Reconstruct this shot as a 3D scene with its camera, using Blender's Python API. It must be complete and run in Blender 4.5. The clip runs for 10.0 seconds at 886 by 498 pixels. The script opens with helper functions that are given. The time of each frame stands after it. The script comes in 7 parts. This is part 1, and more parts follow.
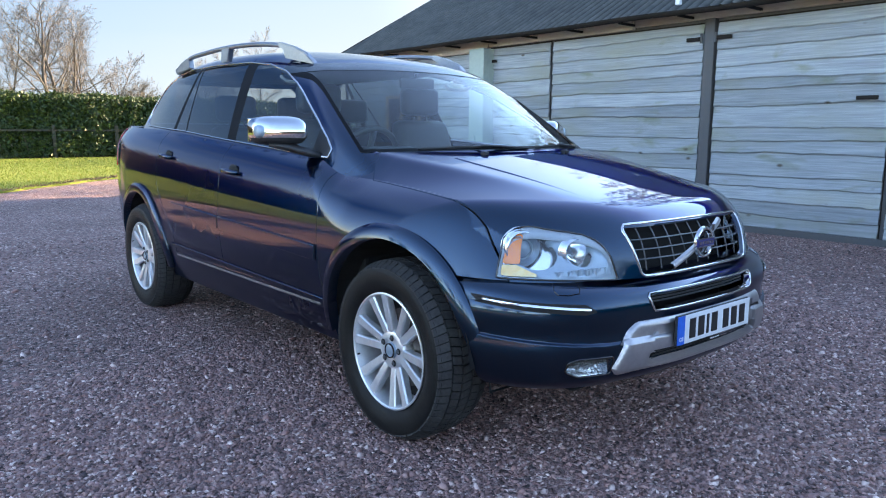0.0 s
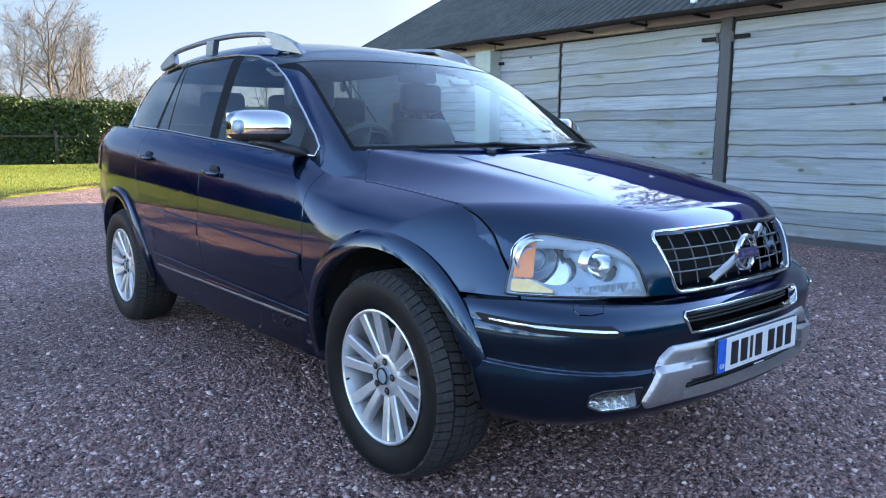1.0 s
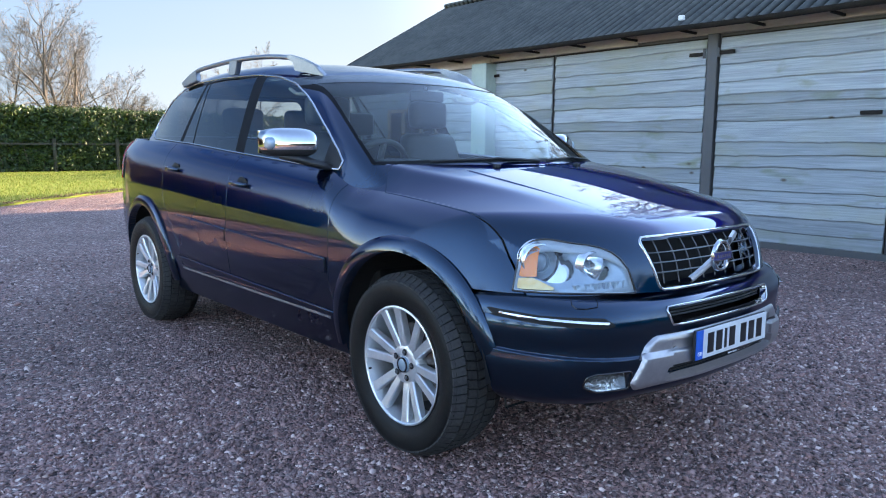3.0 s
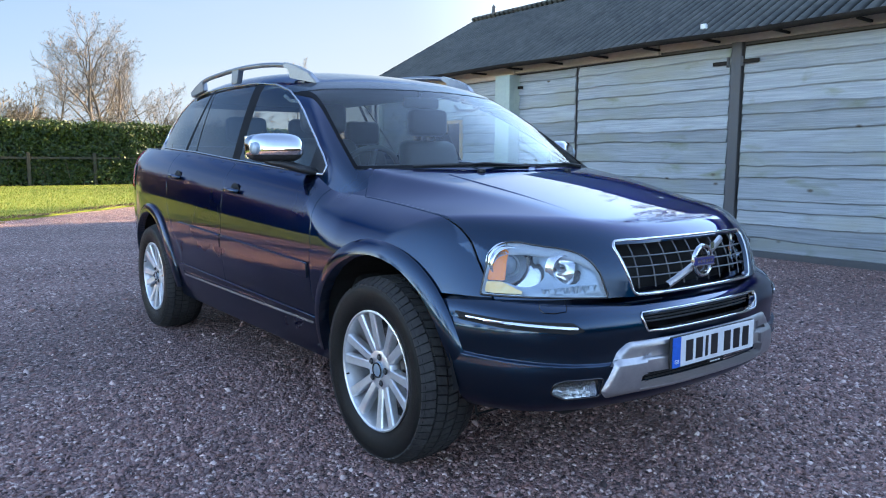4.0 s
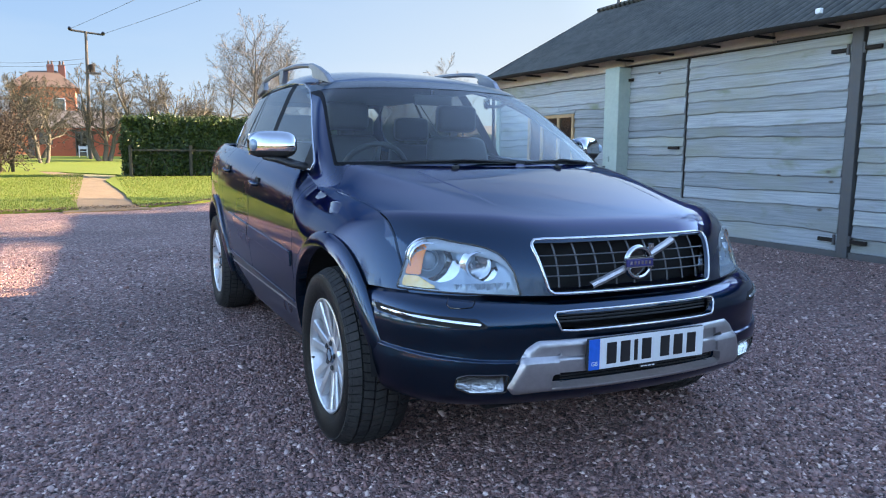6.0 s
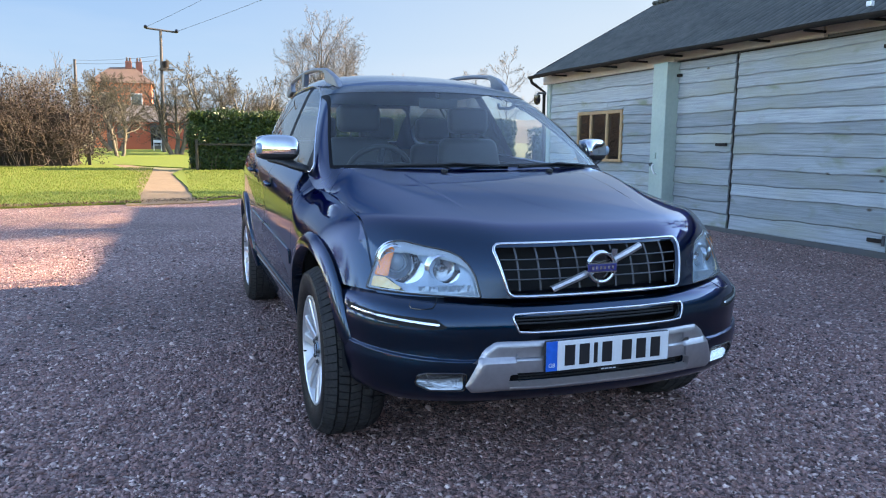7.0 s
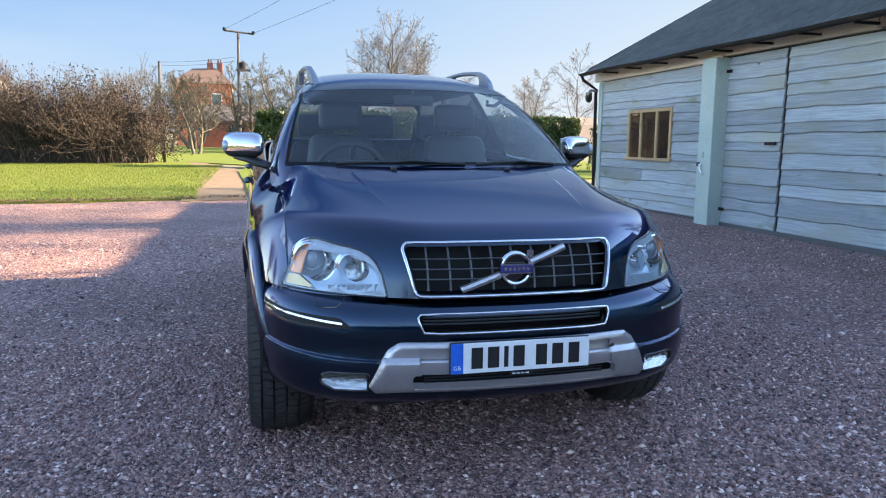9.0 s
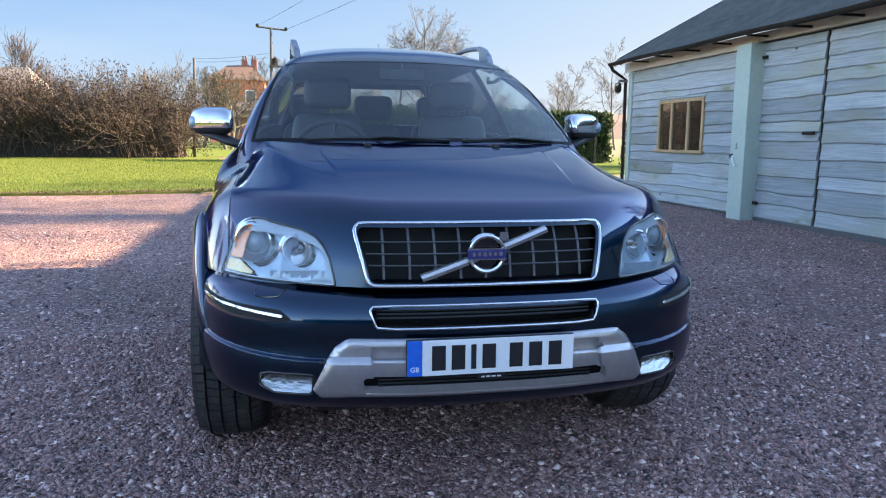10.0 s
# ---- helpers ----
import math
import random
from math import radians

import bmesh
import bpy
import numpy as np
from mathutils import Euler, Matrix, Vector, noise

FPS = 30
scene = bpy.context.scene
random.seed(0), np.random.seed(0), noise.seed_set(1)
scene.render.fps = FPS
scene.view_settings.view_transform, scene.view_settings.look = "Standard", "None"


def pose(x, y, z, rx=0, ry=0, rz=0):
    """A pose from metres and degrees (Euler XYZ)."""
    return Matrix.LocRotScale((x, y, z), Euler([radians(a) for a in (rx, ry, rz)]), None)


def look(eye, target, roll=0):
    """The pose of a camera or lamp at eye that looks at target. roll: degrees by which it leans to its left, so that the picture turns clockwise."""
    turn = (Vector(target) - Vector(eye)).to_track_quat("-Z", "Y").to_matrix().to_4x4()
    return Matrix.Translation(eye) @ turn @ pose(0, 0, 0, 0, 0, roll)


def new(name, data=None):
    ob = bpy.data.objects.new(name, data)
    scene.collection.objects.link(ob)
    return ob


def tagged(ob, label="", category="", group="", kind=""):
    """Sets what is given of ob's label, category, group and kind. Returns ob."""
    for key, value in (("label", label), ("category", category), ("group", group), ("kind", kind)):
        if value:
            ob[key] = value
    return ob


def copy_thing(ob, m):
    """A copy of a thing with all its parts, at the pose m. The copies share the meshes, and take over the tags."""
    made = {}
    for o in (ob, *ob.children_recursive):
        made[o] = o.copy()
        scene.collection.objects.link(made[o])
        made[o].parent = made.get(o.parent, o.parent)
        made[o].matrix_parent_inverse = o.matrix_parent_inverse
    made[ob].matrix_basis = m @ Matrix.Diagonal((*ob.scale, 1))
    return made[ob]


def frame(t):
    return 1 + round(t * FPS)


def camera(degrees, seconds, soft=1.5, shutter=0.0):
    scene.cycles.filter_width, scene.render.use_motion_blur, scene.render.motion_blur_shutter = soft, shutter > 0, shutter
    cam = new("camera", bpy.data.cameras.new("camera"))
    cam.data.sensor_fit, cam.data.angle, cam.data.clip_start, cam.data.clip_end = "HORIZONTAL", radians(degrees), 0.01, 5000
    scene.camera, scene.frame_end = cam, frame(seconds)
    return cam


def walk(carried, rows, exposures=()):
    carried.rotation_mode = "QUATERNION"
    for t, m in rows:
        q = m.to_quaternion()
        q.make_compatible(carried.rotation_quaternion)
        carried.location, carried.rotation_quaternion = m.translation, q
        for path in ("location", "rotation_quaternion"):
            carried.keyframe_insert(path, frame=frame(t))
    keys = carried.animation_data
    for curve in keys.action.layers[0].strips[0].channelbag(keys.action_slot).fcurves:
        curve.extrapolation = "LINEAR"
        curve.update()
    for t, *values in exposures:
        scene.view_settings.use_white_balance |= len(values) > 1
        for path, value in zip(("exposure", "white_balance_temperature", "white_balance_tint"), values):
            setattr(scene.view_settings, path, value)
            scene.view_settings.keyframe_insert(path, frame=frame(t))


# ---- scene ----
cam = camera(62.5, 10.0, 1.1)
PATH = [
    (0, (-2.591, -2.35, 1.244), (-1.316, -0.843, 0.925), 0.2),
    (0.5, (-2.493, -2.219, 1.208), (-1.224, -0.704, 0.901), 0.2),
    (1, (-2.332, -2.074, 1.194), (-1.068, -0.553, 0.895), 0.2),
    (1.5, (-2.298, -2.049, 1.185), (-1.039, -0.523, 0.894), 0.1),
    (2, (-2.371, -2.122, 1.196), (-1.115, -0.592, 0.909), 0.2),
    (3.3, (-2.64, -2.314, 1.235), (-1.352, -0.809, 0.962), 0.3),
    (3.5, (-2.562, -2.328, 1.214), (-1.281, -0.814, 0.957), 0.2),
    (4, (-2.409, -2.415, 1.188), (-1.203, -0.838, 0.947), 0.2),
    (4.5, (-2.295, -2.623, 1.197), (-1.199, -0.967, 0.962), 0.2),
    (5, (-2.153, -2.826, 1.229), (-1.145, -1.116, 0.983), 0.4),
    (5.5, (-1.945, -2.867, 1.209), (-1.011, -1.117, 0.952), 0.4),
    (5.7, (-1.869, -2.871, 1.203), (-0.963, -1.107, 0.945), 0.4),
    (6.8, (-1.536, -3.13, 1.25), (-0.827, -1.28, 0.973), 0.5),
    (7, (-1.481, -3.156, 1.262), (-0.792, -1.299, 0.981), 0.5),
    (7.5, (-1.292, -3.144, 1.275), (-0.661, -1.269, 0.983), 0.6),
    (8, (-1.096, -3.132, 1.272), (-0.525, -1.237, 0.982), 0.5),
    (8.5, (-1.006, -3.24, 1.288), (-0.482, -1.331, 1.0), 0.6),
    (9, (-0.901, -3.291, 1.261), (-0.407, -1.374, 0.975), 0.6),
    (9.5, (-0.726, -3.118, 1.187), (-0.263, -1.195, 0.89), 0.7),
    (10, (-0.585, -2.992, 1.162), (-0.182, -1.055, 0.868), 0.6),
]
EXPOSURES = [(0.0, 3.03, 6700, 13), (3.5, 2.99, 6660, 13), (5.0, 2.90, 6650, 13), (7.5, 2.83, 6620, 13), (10.0, 2.86, 6600, 13)]
walk(cam, [(t, look(eye, target, roll)) for t, eye, target, roll in PATH], EXPOSURES)


# ---- light ----
SUN_EL, SUN_AZ = 22.0, 90.0
world = bpy.data.worlds.new("sky")
scene.world = world
world.use_nodes = True
wn = world.node_tree.nodes
sky = wn.new("ShaderNodeTexSky")
sky.sky_type, sky.sun_disc = "NISHITA", False
sky.sun_elevation, sky.sun_rotation = radians(SUN_EL), radians(SUN_AZ)
sky.air_density, sky.dust_density, sky.ozone_density = 1.0, 0.1, 1.0
sky.altitude = 1500
world.node_tree.links.new(sky.outputs[0], wn["Background"].inputs[0])
wn["Background"].inputs[1].default_value = 0.106
sun_dir = Vector((math.cos(radians(SUN_EL)), -0.02, math.sin(radians(SUN_EL))))
sun = new("sun", bpy.data.lights.new("sun", "SUN"))
sun.data.energy, sun.data.angle, sun.data.color = 4.7, radians(0.53), (1.0, 0.74, 0.47)
sun.matrix_world = look(sun_dir * 50, (0, 0, 0))


# ---- materials ----
def mat(name, base, second=None, rough=0.5, metal=0.0, scale=6.0, fine=60.0, mix=0.5, bump=0.0, bump_scale=80.0,
        coat=0.0, vary=0.0, stretch=(1, 1, 1), rough_var=0.1, spec=0.5, trans=0.0, edge=None):
    m = bpy.data.materials.new(name)
    m.use_nodes = True
    nt, n = m.node_tree, m.node_tree.nodes
    link = nt.links.new
    b = n["Principled BSDF"]
    b.inputs["Roughness"].default_value, b.inputs["Metallic"].default_value = rough, metal
    b.inputs["Specular IOR Level"].default_value = spec
    b.inputs["Coat Weight"].default_value, b.inputs["Coat Roughness"].default_value = coat, 0.015
    b.inputs["Coat IOR"].default_value = 1.52
    if edge:
        b.inputs["Specular Tint"].default_value = (*edge, 1)
    b.inputs["Transmission Weight"].default_value = trans
    geo, mp = n.new("ShaderNodeNewGeometry"), n.new("ShaderNodeMapping")
    mp.inputs["Scale"].default_value = stretch
    link(geo.outputs["Position"], mp.inputs[0])
    big, small = n.new("ShaderNodeTexNoise"), n.new("ShaderNodeTexNoise")
    for t, s, d in ((big, scale, 4), (small, fine, 3)):
        t.inputs["Scale"].default_value, t.inputs["Detail"].default_value = s, d
        link(mp.outputs[0], t.inputs[0])
    add = n.new("ShaderNodeMath"); add.operation = "ADD"
    link(big.outputs[0], add.inputs[0]); link(small.outputs[0], add.inputs[1])
    ramp = n.new("ShaderNodeMapRange")
    ramp.inputs[1].default_value, ramp.inputs[2].default_value = 1.0 - mix * 0.6, 1.0 + mix * 0.6
    link(add.outputs[0], ramp.inputs[0])
    col = n.new("ShaderNodeMix"); col.data_type = "RGBA"
    col.inputs[6].default_value = (*base, 1)
    col.inputs[7].default_value = (*(second or [c * 0.75 for c in base]), 1)
    link(ramp.outputs[0], col.inputs[0])
    out = col.outputs[2]
    if vary:
        info, hsv, mr = n.new("ShaderNodeObjectInfo"), n.new("ShaderNodeHueSaturation"), n.new("ShaderNodeMapRange")
        mr.inputs[3].default_value, mr.inputs[4].default_value = 1 - vary, 1 + vary
        link(info.outputs["Random"], mr.inputs[0]); link(mr.outputs[0], hsv.inputs["Value"])
        link(out, hsv.inputs["Color"])
        out = hsv.outputs[0]
    link(out, b.inputs["Base Color"])
    if rough_var:
        rr = n.new("ShaderNodeMapRange")
        rr.inputs[3].default_value, rr.inputs[4].default_value = max(0, rough - rough_var), min(1, rough + rough_var)
        link(big.outputs[0], rr.inputs[0]); link(rr.outputs[0], b.inputs["Roughness"])
    if bump:
        bt, bn = n.new("ShaderNodeTexNoise"), n.new("ShaderNodeBump")
        bt.inputs["Scale"].default_value, bt.inputs["Detail"].default_value = bump_scale, 5
        link(mp.outputs[0], bt.inputs[0])
        bn.inputs["Strength"].default_value, bn.inputs["Distance"].default_value = bump, 0.01
        link(bt.outputs[0], bn.inputs["Height"]); link(bn.outputs[0], b.inputs["Normal"])
    return m


def island_mat(name, cols, rough=0.8, spec=0.4, trans=0.0):
    """Colours picked piece by piece for joined small pieces."""
    m = bpy.data.materials.new(name)
    m.use_nodes = True
    n, link = m.node_tree.nodes, m.node_tree.links.new
    b = n["Principled BSDF"]
    b.inputs["Roughness"].default_value, b.inputs["Specular IOR Level"].default_value = rough, spec
    geo, ramp = n.new("ShaderNodeNewGeometry"), n.new("ShaderNodeValToRGB")
    el = ramp.color_ramp.elements
    while len(el) < len(cols):
        el.new(0.5)
    for i, c in enumerate(cols):
        el[i].position, el[i].color = i / max(1, len(cols) - 1), (*c, 1)
    link(geo.outputs["Random Per Island"], ramp.inputs[0])
    link(ramp.outputs[0], b.inputs["Base Color"])
    if trans:
        tr, ad = n.new("ShaderNodeBsdfTranslucent"), n.new("ShaderNodeMixShader")
        ad.inputs[0].default_value = trans
        link(ramp.outputs[0], tr.inputs[0]); link(b.outputs[0], ad.inputs[1]); link(tr.outputs[0], ad.inputs[2])
        link(ad.outputs[0], n["Material Output"].inputs[0])
    return m


def glass_mat(name, tint, bare=0.05, dirt=0.0, rough=0.0):
    """A thin pane: tinted see-through with a mirror gloss that grows towards grazing, and a little dust."""
    m = bpy.data.materials.new(name)
    m.use_nodes = True
    n, link = m.node_tree.nodes, m.node_tree.links.new
    n.remove(n["Principled BSDF"])
    tr, gl, mx = n.new("ShaderNodeBsdfTransparent"), n.new("ShaderNodeBsdfGlossy"), n.new("ShaderNodeMixShader")
    tr.inputs[0].default_value, gl.inputs["Roughness"].default_value = (*tint, 1), rough
    lw, pw, mr = n.new("ShaderNodeLayerWeight"), n.new("ShaderNodeMath"), n.new("ShaderNodeMapRange")
    lw.inputs[0].default_value, pw.operation, pw.inputs[1].default_value = 0.5, "POWER", 4.6
    mr.inputs[3].default_value, mr.inputs[4].default_value = bare, 1.0
    link(lw.outputs["Facing"], pw.inputs[0]); link(pw.outputs[0], mr.inputs[0]); link(mr.outputs[0], mx.inputs[0])
    link(tr.outputs[0], mx.inputs[1]); link(gl.outputs[0], mx.inputs[2])
    out = mx.outputs[0]
    if dirt:
        df, m2 = n.new("ShaderNodeBsdfDiffuse"), n.new("ShaderNodeMixShader")
        df.inputs[0].default_value, m2.inputs[0].default_value = (0.5, 0.5, 0.5, 1), dirt
        link(out, m2.inputs[1]); link(df.outputs[0], m2.inputs[2])
        out = m2.outputs[0]
    link(out, n["Material Output"].inputs[0])
    return m


M = dict(
    paint=mat("navy_paint", (0.0001, 0.0178, 0.0450), (0.0002, 0.0205, 0.0505), rough=0.28, metal=1.0, scale=2, fine=900, coat=1.0, rough_var=0.02, mix=0.6, edge=(0.05, 0.26, 0.52)),
    plastic=mat("black_plastic", (0.012, 0.012, 0.013), (0.02, 0.02, 0.021), rough=0.55, bump=0.1, bump_scale=900),
    gloss=mat("gloss_black", (0.006, 0.006, 0.007), rough=0.12, coat=0.5, rough_var=0.03),
    rubber=mat("tyre_rubber", (0.0040, 0.0040, 0.0043), (0.0095, 0.0090, 0.0085), rough=0.5, spec=0.22, scale=9, fine=70, bump=0.15, bump_scale=300),
    tread=mat("dusty_tread", (0.030, 0.029, 0.029), (0.052, 0.050, 0.048), rough=0.75, spec=0.2, scale=14, fine=90),
    chrome=mat("chrome", (0.58, 0.59, 0.61), (0.54, 0.55, 0.57), rough=0.07, metal=1.0, rough_var=0.03),
    satin=mat("satin_silver", (0.44, 0.425, 0.43), (0.38, 0.365, 0.37), rough=0.34, metal=0.8, scale=14, rough_var=0.06),
    alloy=mat("alloy", (0.74, 0.75, 0.76), (0.64, 0.64, 0.65), rough=0.34, metal=0.75, scale=12, rough_var=0.08),
    rail=mat("brushed_aluminium", (0.30, 0.31, 0.33), (0.25, 0.26, 0.28), rough=0.34, metal=0.9, scale=10),
    satin2=mat("matt_silver", (0.27, 0.255, 0.26), (0.23, 0.22, 0.225), rough=0.45, metal=0.6, scale=14, rough_var=0.06),
    slat=mat("grille_grey", (0.075, 0.075, 0.08), rough=0.35, metal=0.2),
    dark=mat("underbody_black", (0.006, 0.006, 0.006), rough=0.8, rough_var=0.05),
    disc=mat("brake_iron", (0.16, 0.14, 0.13), (0.09, 0.075, 0.065), rough=0.45, metal=0.8),
    seat=mat("dark_leather", (0.018, 0.018, 0.019), (0.026, 0.026, 0.027), rough=0.5, bump=0.2, bump_scale=400),
    trimgrey=mat("grey_trim", (0.22, 0.22, 0.21), (0.18, 0.18, 0.17), rough=0.7),
    amber=mat("amber_plastic", (0.85, 0.24, 0.02), (0.75, 0.18, 0.01), rough=0.2, coat=0.6, rough_var=0.05),
    foglass=mat("fog_reflector", (0.98, 0.93, 0.86), (0.94, 0.88, 0.80), rough=0.20, metal=0.9, scale=60, bump=0.35, bump_scale=60),
    pane=mat("dark_pane", (0.012, 0.012, 0.012), rough=0.03, coat=1.0, rough_var=0.01, spec=0.9),
    blackout=mat("blackout_trim", (0.004, 0.004, 0.005), rough=0.6, spec=0.1),
    redlamp=mat("red_lens", (0.35, 0.01, 0.01), rough=0.15, coat=0.6, rough_var=0.03),
    white=mat("plate_white", (0.72, 0.73, 0.73), (0.66, 0.67, 0.67), rough=0.35, scale=10),
    blue=mat("plate_blue", (0.01, 0.13, 0.62), rough=0.35),
    black=mat("plate_black", (0.012, 0.012, 0.014), rough=0.4),
    emblem=mat("emblem_blue", (0.03, 0.03, 0.16), rough=0.3, coat=0.5),
    reflector=mat("lamp_reflector", (0.80, 0.83, 0.86), (0.72, 0.75, 0.79), rough=0.12, metal=0.9, scale=20, rough_var=0.06),
    lampgrey=mat("lamp_bezel", (0.32, 0.39, 0.46), (0.26, 0.33, 0.40), rough=0.34, metal=0.45, scale=16, rough_var=0.08),
    fascia=mat("pale_fascia", (0.50, 0.43, 0.37), (0.40, 0.33, 0.28), rough=0.8, scale=4, fine=30, stretch=(1, 0.3, 2), vary=0.08, bump=0.3, bump_scale=30),
    pillar=mat("pale_green_paint", (0.36, 0.42, 0.37), (0.29, 0.35, 0.31), rough=0.75, scale=2.5, fine=18, bump=0.3, bump_scale=25, mix=0.7),
    steel=mat("dark_steel", (0.070, 0.074, 0.082), (0.085, 0.082, 0.080), rough=0.6, metal=0.3, scale=7),
    roof=mat("roof_sheet", (0.050, 0.053, 0.053), (0.105, 0.108, 0.100), rough=0.9, scale=1.6, fine=7, mix=0.7, bump=0.3, bump_scale=40, spec=0.12, stretch=(1, 1, 1)),
    gutter=mat("black_gutter", (0.012, 0.011, 0.010), (0.028, 0.022, 0.018), rough=0.75, spec=0.15, scale=3),
    wood=mat("oak_frame", (0.42, 0.27, 0.13), (0.30, 0.18, 0.085), rough=0.6, scale=8, stretch=(1, 1, 0.3)),
    brick=mat("red_brick", (0.42, 0.11, 0.06), (0.30, 0.085, 0.05), rough=0.9, scale=1.5, fine=12, mix=0.9),
    orangewall=mat("orange_brick", (0.50, 0.18, 0.085), (0.40, 0.14, 0.07), rough=0.9, scale=1.5, fine=12, mix=0.9),
    tile=mat("clay_tile", (0.115, 0.072, 0.052), (0.085, 0.058, 0.045), rough=0.9, scale=1.2, fine=9, mix=0.9),
    render=mat("grey_render", (0.55, 0.52, 0.48), (0.45, 0.42, 0.39), rough=0.9, scale=1.0),
    slate=mat("slate", (0.085, 0.078, 0.078), (0.12, 0.11, 0.10), rough=0.8, scale=1.5),
    bark=mat("bark", (0.105, 0.09, 0.072), (0.06, 0.053, 0.044), rough=0.9, scale=9, fine=40, bump=0.5, bump_scale=30),
    barkdark=mat("dark_bark", (0.075, 0.062, 0.045), (0.12, 0.105, 0.07), rough=0.9, scale=7, fine=40),
    pole=mat("tarred_pole", (0.05, 0.044, 0.04), (0.075, 0.066, 0.058), rough=0.8, stretch=(3, 3, 0.3)),
    fence=mat("old_fence", (0.17, 0.15, 0.12), (0.10, 0.09, 0.075), rough=0.9, scale=6),
    glass=glass_mat("window_glass", (0.80, 0.87, 0.86), 0.07, 0.004),
    privacy=glass_mat("privacy_glass", (0.20, 0.23, 0.25), 0.09, 0.004),
    backglass=glass_mat("rear_glass", (0.62, 0.66, 0.66), 0.06, 0.004),
    screen=glass_mat("windscreen_glass", (0.80, 0.88, 0.86), 0.042, 0.002),
    lens=glass_mat("lamp_lens", (0.93, 0.96, 0.97), 0.05, 0.015),
)


def gravel_material(name, bump=1.0):
    m = bpy.data.materials.new(name)
    m.use_nodes = True
    n, link = m.node_tree.nodes, m.node_tree.links.new
    b = n["Principled BSDF"]
    b.inputs["Roughness"].default_value = 0.64
    b.inputs["Specular IOR Level"].default_value = 0.4
    geo, vor, vor2 = n.new("ShaderNodeNewGeometry"), n.new("ShaderNodeTexVoronoi"), n.new("ShaderNodeTexVoronoi")
    vor.inputs["Scale"].default_value, vor2.inputs["Scale"].default_value = 58, 100
    big = n.new("ShaderNodeTexNoise"); big.inputs["Scale"].default_value, big.inputs["Detail"].default_value = 0.55, 4
    for t in (vor, vor2, big):
        link(geo.outputs["Position"], t.inputs[0])
    sep, ramp = n.new("ShaderNodeSeparateColor"), n.new("ShaderNodeValToRGB")
    link(vor.outputs["Color"], sep.inputs[0]); link(sep.outputs[0], ramp.inputs[0])
    cols = GRAVEL
    el = ramp.color_ramp.elements
    while len(el) < len(cols):
        el.new(0.5)
    for i, c in enumerate(cols):
        el[i].position, el[i].color = i / (len(cols) - 1), (*c, 1)
    mr, mul = n.new("ShaderNodeMapRange"), n.new("ShaderNodeMix")
    mr.inputs[1].default_value, mr.inputs[2].default_value = 0.35, 0.65
    mr.inputs[3].default_value, mr.inputs[4].default_value = 0.82, 1.14
    mul.data_type, mul.blend_type = "RGBA", "MULTIPLY"
    mul.inputs[0].default_value = 1
    link(big.outputs[0], mr.inputs[0]); link(ramp.outputs[0], mul.inputs[6]); link(mr.outputs[0], mul.inputs[7])
    link(mul.outputs[2], b.inputs["Base Color"])
    add, bn = n.new("ShaderNodeMath"), n.new("ShaderNodeBump")
    link(vor.outputs["Distance"], add.inputs[0]); link(vor2.outputs["Distance"], add.inputs[1])
    bn.invert = True
    bn.inputs["Strength"].default_value, bn.inputs["Distance"].default_value = bump, 0.02
    link(add.outputs[0], bn.inputs["Height"]); link(bn.outputs[0], b.inputs["Normal"])
    return m


